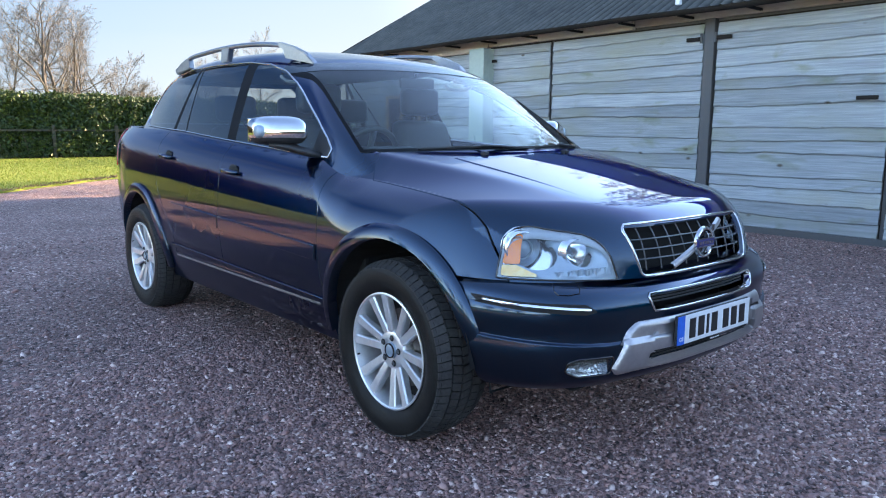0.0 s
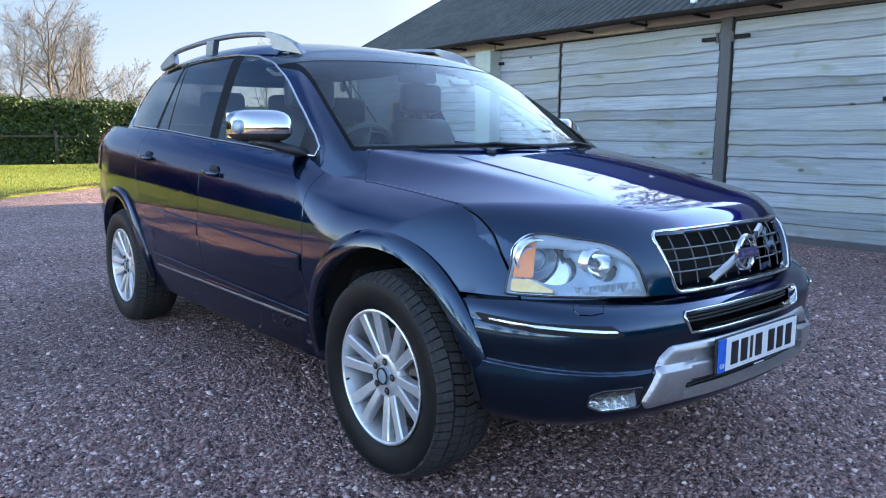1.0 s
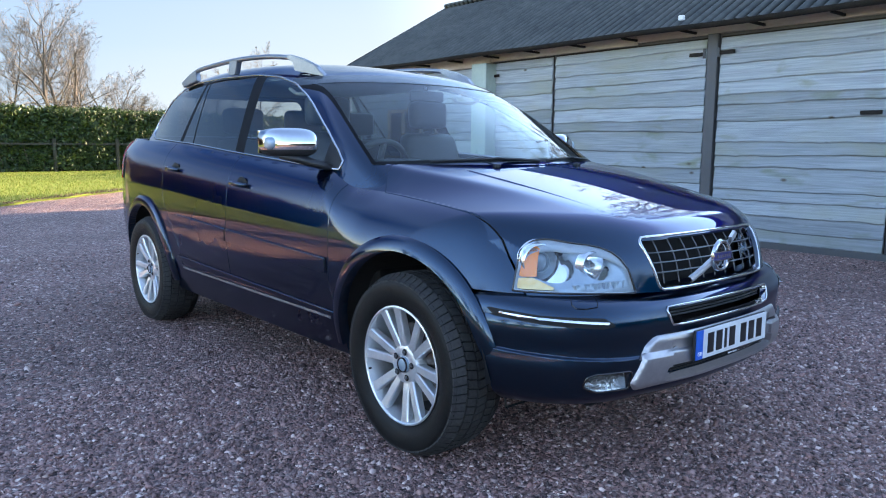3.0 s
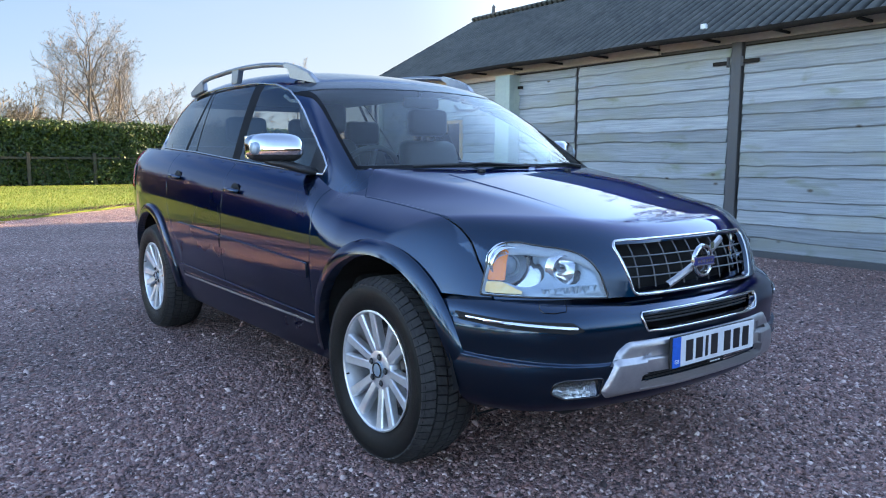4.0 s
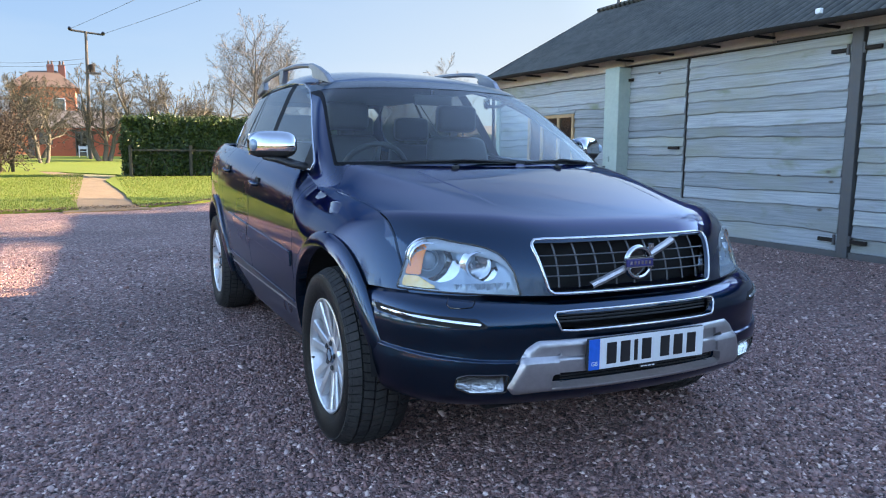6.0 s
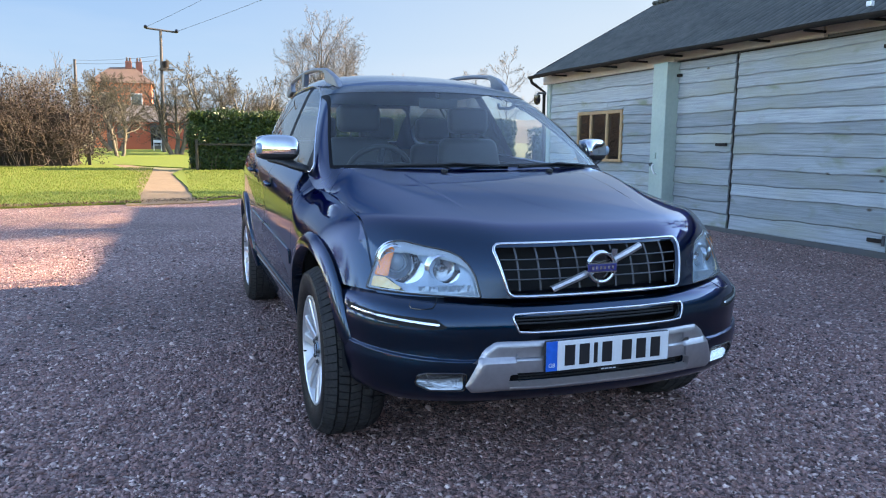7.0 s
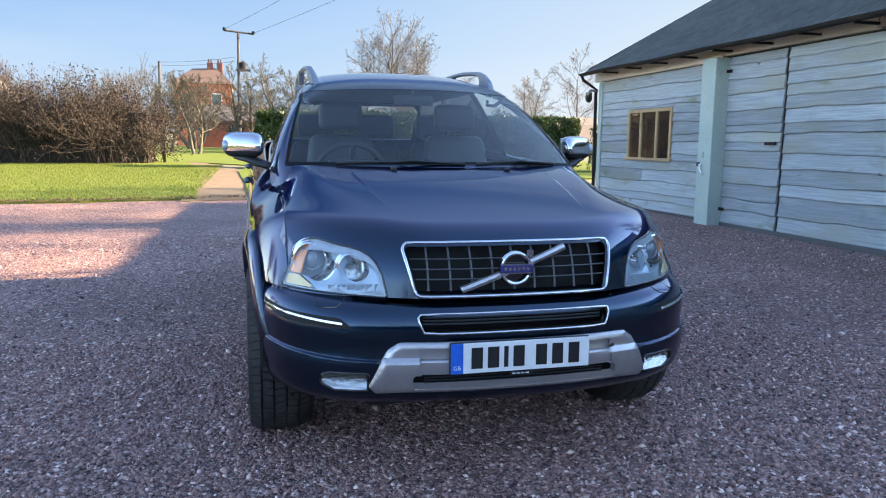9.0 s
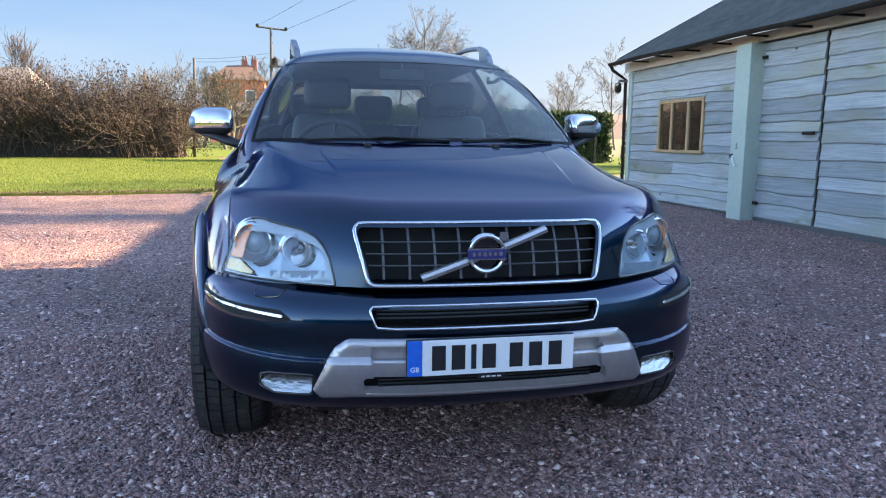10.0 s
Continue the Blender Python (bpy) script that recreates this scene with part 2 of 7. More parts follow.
def board_material(name):
    """Silvered sawn boards: fine grain along the board, knots, green and brown stains."""
    m = bpy.data.materials.new(name)
    m.use_nodes = True
    n, link = m.node_tree.nodes, m.node_tree.links.new
    b = n["Principled BSDF"]
    b.inputs["Roughness"].default_value, b.inputs["Specular IOR Level"].default_value = 0.88, 0.15
    geo, info, off = n.new("ShaderNodeNewGeometry"), n.new("ShaderNodeObjectInfo"), n.new("ShaderNodeVectorMath")
    off.operation = "MULTIPLY_ADD"
    off.inputs[1].default_value = (1, 1, 1)
    shift = n.new("ShaderNodeCombineXYZ")
    ms = n.new("ShaderNodeMath"); ms.operation = "MULTIPLY"; ms.inputs[1].default_value = 37.0
    link(info.outputs["Random"], ms.inputs[0]); link(ms.outputs[0], shift.inputs[0]); link(ms.outputs[0], shift.inputs[1])
    link(geo.outputs["Position"], off.inputs[0]); link(shift.outputs[0], off.inputs[2])

    def noise(scale, stretch, detail=5, dist=0.0):
        mp, t = n.new("ShaderNodeMapping"), n.new("ShaderNodeTexNoise")
        mp.inputs["Scale"].default_value = stretch
        t.inputs["Scale"].default_value, t.inputs["Detail"].default_value, t.inputs["Distortion"].default_value = scale, detail, dist
        link(off.outputs[0], mp.inputs[0]); link(mp.outputs[0], t.inputs[0])
        return t.outputs[0]

    def blend(fac, lo, hi, a, col, kind="MIX"):
        mr, mx = n.new("ShaderNodeMapRange"), n.new("ShaderNodeMix")
        mr.inputs[1].default_value, mr.inputs[2].default_value = lo, hi
        mx.data_type, mx.blend_type = "RGBA", kind
        link(fac, mr.inputs[0]); link(mr.outputs[0], mx.inputs[0])
        if isinstance(a, tuple):
            mx.inputs[6].default_value = (*a, 1)
        else:
            link(a, mx.inputs[6])
        mx.inputs[7].default_value = (*col, 1)
        return mx.outputs[2]
    grain = noise(5.0, (1, 0.35, 9), 7, 0.6)
    c = blend(grain, 0.30, 0.74, (0.335, 0.362, 0.380), (0.205, 0.226, 0.240))
    c = blend(noise(1.3, (1, 0.5, 2.0), 4), 0.50, 0.70, c, (0.26, 0.27, 0.235))
    c = blend(noise(2.2, (1, 0.6, 1.6), 4, 0.4), 0.60, 0.74, c, (0.185, 0.20, 0.14))
    mp, knots = n.new("ShaderNodeMapping"), n.new("ShaderNodeTexVoronoi")
    mp.inputs["Scale"].default_value = (0.2, 1.0, 1.9)
    knots.inputs["Scale"].default_value = 1.7
    link(off.outputs[0], mp.inputs[0]); link(mp.outputs[0], knots.inputs[0])
    c = blend(knots.outputs["Distance"], 0.085, 0.03, c, (0.10, 0.085, 0.065))
    hsv, mr = n.new("ShaderNodeHueSaturation"), n.new("ShaderNodeMapRange")
    mr.inputs[3].default_value, mr.inputs[4].default_value = 0.78, 1.2
    link(info.outputs["Random"], mr.inputs[0]); link(mr.outputs[0], hsv.inputs["Value"]); link(c, hsv.inputs["Color"])
    link(hsv.outputs[0], b.inputs["Base Color"])
    bn = n.new("ShaderNodeBump")
    bn.inputs["Strength"].default_value, bn.inputs["Distance"].default_value = 0.6, 0.012
    link(grain, bn.inputs["Height"]); link(bn.outputs[0], b.inputs["Normal"])
    return m


M["board"] = board_material("weathered_board")
GRAVEL = [(0.044, 0.029, 0.028), (0.148, 0.090, 0.082), (0.345, 0.188, 0.160), (0.160, 0.100, 0.096), (0.430, 0.262, 0.226), (0.225, 0.135, 0.124), (0.77, 0.59, 0.52)]
M["gravel"] = gravel_material("gravel")
M["stone"] = island_mat("gravel_stones", GRAVEL, rough=0.62, spec=0.42)
M["lawn"] = mat("lawn", (0.090, 0.150, 0.012), (0.150, 0.170, 0.030), rough=0.9, scale=1.2, fine=30, mix=0.9, bump=0.8, bump_scale=40, spec=0.2)
M["blade"] = island_mat("grass_blades", [(0.080, 0.130, 0.015), (0.125, 0.165, 0.022), (0.105, 0.150, 0.018), (0.20, 0.19, 0.06)], trans=0.35)
M["dirt"] = mat("dirt_path", (0.220, 0.158, 0.088), (0.115, 0.084, 0.046), rough=0.95, scale=2.2, fine=16, mix=0.9, bump=0.8, bump_scale=24)
M["soil"] = mat("field", (0.11, 0.13, 0.05), (0.17, 0.15, 0.075), rough=0.95, scale=0.05, fine=1.0)
M["laurel"] = island_mat("laurel_leaves", [(0.012, 0.028, 0.006), (0.022, 0.045, 0.009), (0.034, 0.064, 0.012), (0.062, 0.092, 0.016), (0.016, 0.034, 0.007)], rough=0.45, trans=0.25)
M["brownleaf"] = island_mat("hedge_leaves", [(0.028, 0.019, 0.011), (0.041, 0.028, 0.016), (0.020, 0.019, 0.010), (0.054, 0.033, 0.019), (0.026, 0.024, 0.013)], trans=0.2)
M["twig"] = island_mat("twigs", [(0.050, 0.036, 0.027), (0.035, 0.027, 0.021), (0.074, 0.054, 0.040), (0.058, 0.045, 0.034)])
M["litter"] = island_mat("leaf_litter", [(0.085, 0.055, 0.03), (0.12, 0.075, 0.04), (0.055, 0.042, 0.028), (0.17, 0.12, 0.07)])


# ---- mesh helpers ----
def ground_z(y):
    return 0.0125 * (np.sqrt((y - 5.0) ** 2 + 4.0) + (y - 5.0)) / 2.0


def raw(name, verts, faces, material, parent=None, smooth=False, normals=None):
    me = bpy.data.meshes.new(name)
    if isinstance(faces, np.ndarray):
        me.vertices.add(len(verts)); me.vertices.foreach_set("co", np.asarray(verts, np.float32).ravel())
        k = faces.shape[1]
        me.loops.add(faces.size); me.loops.foreach_set("vertex_index", faces.astype(np.int32).ravel())
        me.polygons.add(len(faces)); me.polygons.foreach_set("loop_start", np.arange(0, faces.size, k, dtype=np.int32))
        me.update(calc_edges=True)
    else:
        me.from_pydata([tuple(v) for v in verts], [], faces)
    if smooth or normals is not None:
        me.polygons.foreach_set("use_smooth", np.ones(len(me.polygons), bool))
    if normals is not None:
        me.normals_split_custom_set_from_vertices([tuple(v) for v in normals])
    me.materials.append(material)
    ob = new(name, me)
    ob.parent = parent
    return ob


def part(name, bm, material, parent=None, label="", smooth=False, angle=0.6):
    me = bpy.data.meshes.new(name)
    bm.normal_update()
    if smooth:
        for f in bm.faces:
            f.smooth = True
        for e in bm.edges:
            if len(e.link_faces) == 2 and e.calc_face_angle(0) > angle:
                e.smooth = False
    bm.to_mesh(me)
    bm.free()
    me.materials.append(material)
    ob = new(name, me)
    ob.parent = parent
    if label:
        ob["label"] = label
    return ob


def box_bm(x0, x1, y0, y1, z0, z1, bevel=0.0, bm=None, seg=2):
    bm = bm or bmesh.new()
    vs = [bm.verts.new((x, y, z)) for x in (x0, x1) for y in (y0, y1) for z in (z0, z1)]
    fs = [bm.faces.new([vs[i] for i in q]) for q in ((0, 1, 3, 2), (4, 6, 7, 5), (0, 4, 5, 1), (2, 3, 7, 6), (0, 2, 6, 4), (1, 5, 7, 3))]
    if bevel:
        es = list({e for f in fs for e in f.edges})
        bmesh.ops.bevel(bm, geom=es, offset=bevel, segments=seg, profile=0.5, affect="EDGES")
    return bm


def tube(points, radius, sides=8, closed=False, bm=None, flat=None, caps=True):
    """A tube along points; radius one number or one a point; flat: (a, b) scales across."""
    bm = bm or bmesh.new()
    pts = [Vector(p) for p in points]
    k = len(pts)
    rad = radius if hasattr(radius, "__len__") else [radius] * k
    rings, up = [], None
    for i, p in enumerate(pts):
        a = pts[(i - 1) % k] if (closed or i) else p
        b = pts[(i + 1) % k] if (closed or i < k - 1) else p
        d = (b - a).normalized()
        if up is None:
            up = Vector((0, 0, 1)) if abs(d.z) < 0.9 else Vector((1, 0, 0))
        s = d.cross(up).normalized()
        u = s.cross(d).normalized()
        up = u
        fa, fb = flat or (1, 1)
        rings.append([bm.verts.new(p + rad[i] * (fa * math.cos(2 * math.pi * j / sides) * s + fb * math.sin(2 * math.pi * j / sides) * u)) for j in range(sides)])
    for i in range(k if closed else k - 1):
        r0, r1 = rings[i], rings[(i + 1) % k]
        for j in range(sides):
            bm.faces.new((r0[j], r0[(j + 1) % sides], r1[(j + 1) % sides], r1[j]))
    if caps and not closed:
        bm.faces.new(rings[0][::-1]); bm.faces.new(rings[-1])
    return bm


def lathe(profile, steps=64, axis="x", centre=(0, 0, 0), bm=None, closed=False):
    """Turns (along, radius) pairs round an axis."""
    bm = bm or bmesh.new()
    rings = []
    for a, r in profile:
        ring = []
        for j in range(steps):
            c, s = r * math.cos(2 * math.pi * j / steps), r * math.sin(2 * math.pi * j / steps)
            v = {"x": (a, c, s), "y": (c, a, s), "z": (c, s, a)}[axis]
            ring.append(bm.verts.new(Vector(v) + Vector(centre)))
        rings.append(ring)
    pairs = list(zip(rings, rings[1:])) + ([(rings[-1], rings[0])] if closed else [])
    for r0, r1 in pairs:
        for j in range(steps):
            bm.faces.new((r0[j], r0[(j + 1) % steps], r1[(j + 1) % steps], r1[j]))
    bmesh.ops.recalc_face_normals(bm, faces=bm.faces)
    return bm


def empty(name, x=0, y=0, z=0):
    ob = new(name)
    ob.location = (x, y, z)
    ob.empty_display_size = 0.1
    return ob


# ---- ground, lawn, path ----
def sheet(name, xs, ys, material, lift=0.0, kind="structure", label="", category=""):
    gx, gy = np.meshgrid(xs, ys)
    v = np.c_[gx.ravel(), gy.ravel(), ground_z(gy.ravel()) + lift]
    k = len(xs)
    q = [(j * k + i, j * k + i + 1, (j + 1) * k + i + 1, (j + 1) * k + i) for j in range(len(ys) - 1) for i in range(k - 1)]
    ob = raw(name, v, np.array(q), material)
    return tagged(ob, label, category, kind=kind)


sheet("ground", [-1500, -300, -60, -20, -8, 0, 8, 20, 60, 300, 1500], [-400, -60, -20, -8, -2, 0, 2, 4, 6, 8, 10, 12, 14, 18, 24, 34, 60, 110, 200, 500, 1200], M["soil"],
      label="flat winter farmland running to the horizon", category="ground")
sheet("gravel_drive", np.linspace(-22, 6.2, 12), [-16, -8, -2, 0, 2, 4, 6, 8, 10, 12, 14, 16.4], M["gravel"], 0.006,
      label="mauve and grey stone chippings of a farm drive", category="gravel drive")


def outline_slab(name, edge, material, lift, label, category, kind="structure"):
    """A thin slab on the ground inside a closed plan outline."""
    bm = bmesh.new()
    top = [bm.verts.new((x, y, ground_z(y) + lift)) for x, y in edge]
    low = [bm.verts.new((x, y, ground_z(y) - 0.02)) for x, y in edge]
    f = bm.faces.new(top)
    k = len(edge)
    for i in range(k):
        bm.faces.new((low[i], low[(i + 1) % k], top[(i + 1) % k], top[i]))
    bmesh.ops.recalc_face_normals(bm, faces=bm.faces)
    bmesh.ops.triangulate(bm, faces=[f])
    return tagged(part(name, bm, material), label, category, kind=kind)


def wobble(points, amp, step=0.25, seed=0):
    out = []
    for (x0, y0), (x1, y1) in zip(points, points[1:]):
        k = max(1, int(math.hypot(x1 - x0, y1 - y0) / step))
        for i in range(k):
            x, y = x0 + (x1 - x0) * i / k, y0 + (y1 - y0) * i / k
            d = amp * noise.noise(Vector((x * 1.3, y * 1.3, seed)))
            out.append((x + 0.4 * d, y + d))
    return out + [points[-1]]


LAWN_L = wobble([(-22, 10.4), (-9, 11.2), (-5.7, 11.5), (-3.8, 11.65), (-2.05, 12.0)], 0.16, seed=3) + wobble([(-2.05, 12.0), (-2.35, 17), (-2.45, 22.8), (-3.9, 31)], 0.12, seed=4)
LAWN_R = wobble([(-1.0, 12.35), (0.0, 13.0), (0.87, 13.9), (1.7, 14.6), (2.6, 15.4), (4.6, 16.6), (9, 18.2), (16, 19.5)], 0.16, seed=5)
outline_slab("lawn_west", LAWN_L + [(-9, 33.5), (-22, 33.5)], M["lawn"], 0.055, "sunlit short lawn with a ragged edge", "lawn")
outline_slab("lawn_east", LAWN_R + [(16, 27), (-0.9, 27)] + wobble([(-0.9, 27), (-1.45, 22.6), (-1.2, 17), (-1.0, 12.35)], 0.12, seed=6)[:-1], M["lawn"], 0.055, "sunlit short lawn below the clipped hedge", "lawn")
outline_slab("far_lawn", [(-9, 33.5), (-4.2, 31.2), (-0.9, 27.1), (16, 27.1), (16, 66), (-14, 66), (-14, 40)], M["lawn"], 0.04, "sunlit lawn in front of the farmhouse", "lawn")
outline_slab("dirt_path", [(-2.3, 11.6), (-0.8, 12.0), (-0.95, 13), (-1.05, 17), (-1.2, 23), (-1.6, 24.5), (-4, 33.5), (-7.5, 41), (-8.3, 41), (-4.9, 32), (-2.7, 24), (-2.6, 17)], M["dirt"], 0.03, "bare trodden earth path through the lawn", "path")


def scatter(name, count, region, size, material, flatness, label, category, seed, lift=0.0, dens=None):
    """Many little stones as one mesh."""
    rng = np.random.default_rng(seed)
    x = rng.uniform(region[0], region[1], count)
    y = rng.uniform(region[2], region[3], count)
    if dens is not None:
        keep = dens(x, y, rng)
        x, y = x[keep], y[keep]
    k = len(x)
    base = np.array([(1, 0, 0), (0.2, 0.9, 0.1), (-0.9, 0.3, 0), (-0.3, -0.9, 0.1), (0.6, -0.7, 0), (0.1, 0, 0.9), (-0.1, 0.1, -0.6)])
    tri = np.array([(0, 1, 5), (1, 2, 5), (2, 3, 5), (3, 4, 5), (4, 0, 5), (1, 0, 6), (2, 1, 6), (3, 2, 6), (4, 3, 6), (0, 4, 6)])
    v = np.repeat(base[None], k, 0) * rng.uniform(0.65, 1.25, (k, 7, 1)) * [1, 0.8, flatness]
    v += rng.normal(0, 0.1, (k, 7, 3))
    v *= (size * rng.lognormal(0, 0.33, k))[:, None, None]
    ax = rng.normal(0, 0.35, (k, 2))
    v[..., 2] += v[..., 0] * ax[:, :1] + v[..., 1] * ax[:, 1:]
    a = rng.uniform(0, 6.283, k)
    c, s = np.cos(a)[:, None], np.sin(a)[:, None]
    v = np.stack([v[..., 0] * c - v[..., 1] * s, v[..., 0] * s + v[..., 1] * c, v[..., 2]], -1)
    v += np.stack([x, y, ground_z(y) + lift + 0.25 * size * rng.uniform(0, 1.6, k)], -1)[:, None]
    f = (tri[None] + 7 * np.arange(k)[:, None, None]).reshape(-1, 3)
    return tagged(raw(name, v.reshape(-1, 3), f, material), label, category, kind="stuff")


# ---- barn ----
WALL_X, BARN_END, BARN_START, EAVE_Z = 6.2, 11.05, -4.5, 2.70
barn = tagged(empty("barn", 8.8, 3.4, 0), "long timber barn clad in grey waney-edge boards", "barn")


def planks(name, y0, y1, z0, z1, rows, parent, seed, x=WALL_X, skip=None):
    """Waney-edged lapped boards, one by one, from the bottom up."""
    rng = random.Random(seed)
    hs = [rng.choice((0.7, 0.9, 1.0, 1.15, 1.45)) * rng.uniform(0.9, 1.1) for _ in range(rows)]
    tot, z = sum(hs), z0
    for r, h in enumerate(hs):
        h *= (z1 - z0) / tot
        spans = [(y0, y1)]
        if skip and z + h > skip[2] + 0.03 and z < skip[3] - 0.03:
            spans = [(y0, skip[0]), (skip[1], y1)]
            if z + h > skip[3]:
                spans.append((skip[0], skip[1], skip[3] + 0.004, None))
            if z < skip[2] - 0.055:
                spans.append((skip[0], skip[1], None, skip[2] - 0.052))
        elif y1 - y0 > 3.4 and rng.random() < 0.5:
            c = rng.uniform(0.35, 0.65) * (y1 - y0) + y0
            spans = [(y0, c - 0.004), (c + 0.004, y1)]
        for a, b, *cut in spans:
            low_cut, high_cut = cut or (None, None)
            bm = bmesh.new()
            k = max(8, int((b - a) / 0.09))
            ph = rng.uniform(0, 100)
            prev = None
            for i in range(k + 1):
                y = a + (b - a) * i / k
                w = 0.034 * noise.noise(Vector((y * 0.75, ph, 0))) + 0.013 * noise.noise(Vector((y * 2.6, ph, 5))) + 0.007 * noise.noise(Vector((y * 9, ph, 3))) if r else 0
                lo = z - 0.012 + w
                hi = z + h + 0.035
                if r == rows - 1:
                    hi = z + h
                lo, hi = low_cut or lo, high_cut or hi
                d = 0.006 * noise.noise(Vector((y * 0.8, ph, 7)))
                ring = [bm.verts.new(p) for p in ((x - 0.010, y, hi), (x - 0.042 + d, y, lo + 0.016), (x - 0.024 + d, y, lo), (x - 0.004, y, lo + 0.01), (x, y, hi))]
                if prev:
                    for j in range(4):
                        bm.faces.new((prev[j], ring[j], ring[j + 1], prev[j + 1]))
                else:
                    bm.faces.new(ring)
                prev = ring
            bm.faces.new(prev[::-1])
            bmesh.ops.recalc_face_normals(bm, faces=bm.faces)
            part(name, bm, M["board"], parent)
        z += h


back = part("wall", box_bm(WALL_X, WALL_X + 0.18, BARN_START, BARN_END - 0.02, 0.0, EAVE_Z), M["steel"], barn)
part("wall", box_bm(WALL_X + 0.18, 11.4, BARN_END - 0.2, BARN_END - 0.02, 0.0, EAVE_Z), M["board"], barn, "grey board gable end")
WIN = (8.22, 9.76, 1.04, 1.93)
planks("plank", 7.07, BARN_END - 0.14, 0.10, 2.56, 14, back, 1, skip=WIN)
part("corner_post", box_bm(WALL_X - 0.06, WALL_X + 0.1, BARN_END - 0.15, BARN_END, 0.02, 2.6, 0.006), M["pillar"], barn, "pale green corner board")


def barn_door(y0, y1, rows, seed, label):
    d = tagged(empty("barn_door", WALL_X, (y0 + y1) / 2, 0), label, "barn door", "doors of the barn")
    b = part("door_panel", box_bm(WALL_X - 0.005, WALL_X - 0.002, y0, y1, 0.09, 2.62), M["gutter"], None)
    b.parent = d
    b.matrix_parent_inverse = Matrix.Translation((-WALL_X, -(y0 + y1) / 2, 0))
    planks("plank", y0 + 0.012, y1 - 0.012, 0.09, 2.60, rows, b, seed, x=WALL_X - 0.008)
    return d


def on_thing(ob, name, bm, material, label=""):
    p = part(name, bm, material, ob, label)
    p.matrix_parent_inverse = Matrix.Translation(-ob.location)
    return p


door_a = barn_door(5.44, 6.74, 13, 11, "narrow barn door of grey waney-edge boards, shut")
door_b = barn_door(2.845, 5.40, 13, 12, "wide barn door of grey waney-edge boards, shut")
door_c = barn_door(0.62, 2.675, 14, 13, "wide barn door of grey weathered boards, shut")
barn_door(-2.6, 0.58, 14, 14, "wide barn door of grey weathered boards, shut")
planks("plank", BARN_START, -2.7, 0.09, 2.6, 12, back, 15)
for d, y, z in ((door_a, 5.62, 1.31), (door_c, 0.85, 1.62)):
    on_thing(d, "latch", box_bm(WALL_X - 0.085, WALL_X - 0.05, y - 0.11, y + 0.11, z - 0.022, z + 0.022, 0.006), M["gutter"], "black iron latch")
for d, y, z in ((door_a, 6.70, 2.40), (door_b, 2.98, 2.42), (door_c, 2.56, 2.42), (door_b, 2.98, 0.22), (door_c, 2.56, 0.22), (door_a, 6.70, 0.3)):
    on_thing(d, "hinge", box_bm(WALL_X - 0.082, WALL_X - 0.05, y - 0.1, y + 0.1, z - 0.028, z + 0.018, 0.006), M["gutter"], "dark strap hinge")
    on_thing(d, "hinge_pin", lathe([(z - 0.06, 0), (z - 0.06, 0.018), (z + 0.06, 0.018), (z + 0.06, 0)], 10, "z", (WALL_X - 0.07, y + (0.11 if y > 4 else -0.11 if y > 2.7 else 0.11), 0)), M["steel"])
part("post", box_bm(WALL_X - 0.075, WALL_X + 0.05, 2.69, 2.83, 0.02, 2.66, 0.008), M["steel"], barn, "dark steel post between the doors")
part("pillar", box_bm(5.93, WALL_X + 0.02, 6.70, 7.06, 0.0, 2.60, 0.012), M["pillar"], barn, "pale green painted block pillar")
part("tap_pipe", tube([(5.93, 6.95, 0.98), (5.90, 6.95, 0.97), (5.90, 6.93, 0.9), (5.90, 6.88, 0.84), (5.90, 6.83, 0.84)], 0.012, 8), M["white"], barn, "white tap pipe on the pillar")
part("socket", box_bm(5.905, 5.93, 6.88, 6.95, 1.08, 1.17, 0.006), M["pillar"], barn)
part("tap", tube([(5.92, 6.98, 1.0), (5.87, 6.97, 0.99), (5.865, 6.94, 0.96)], 0.016, 8), M["steel"], barn)
for k, (a, b, lo) in enumerate(((-4.5, 3.9, 2.655), (3.92, 6.78, 2.63), (6.80, 11.2, 2.57))):
    part("fascia", box_bm(WALL_X - 0.075 - 0.004 * k, WALL_X - 0.005, a, b, lo, 2.76, 0.004), M["fascia"], barn, "pale bare timber fascia board")
part("sill_board", box_bm(WALL_X - 0.05, WALL_X + 0.02, BARN_START, 6.78, 0.0, 0.085, 0.006), M["steel"], barn)

win = tagged(empty("window_1", WALL_X, 9.0, 1.04), "three-light oak casement window in the barn wall", "window", kind="structure")
y0, y1, z0, z1 = WIN


def on_win(name, bm, m):
    p = part(name, bm, m, win)
    p.matrix_parent_inverse = Matrix.Translation((-WALL_X, -9.0, -1.04))


on_win("window_sill", box_bm(WALL_X - 0.09, WALL_X + 0.03, y0 - 0.05, y1 + 0.05, z0 - 0.05, z0, 0.008), M["wood"])
on_win("window_frame", box_bm(WALL_X - 0.06, WALL_X, y0, y1, z1 - 0.06, z1, 0.005), M["wood"])
for c in (y0 + 0.03, y0 + 0.49, y1 - 0.49, y1 - 0.03):
    on_win("window_frame", box_bm(WALL_X - 0.058, WALL_X - 0.002, c - 0.035, c + 0.035, z0, z1 - 0.06, 0.005), M["wood"])
for a, b in ((y0 + 0.065, y0 + 0.455), (y0 + 0.525, y1 - 0.525), (y1 - 0.455, y1 - 0.065)):
    on_win("pane", box_bm(WALL_X - 0.028, WALL_X - 0.022, a, b, z0, z1 - 0.06), M["pane"])

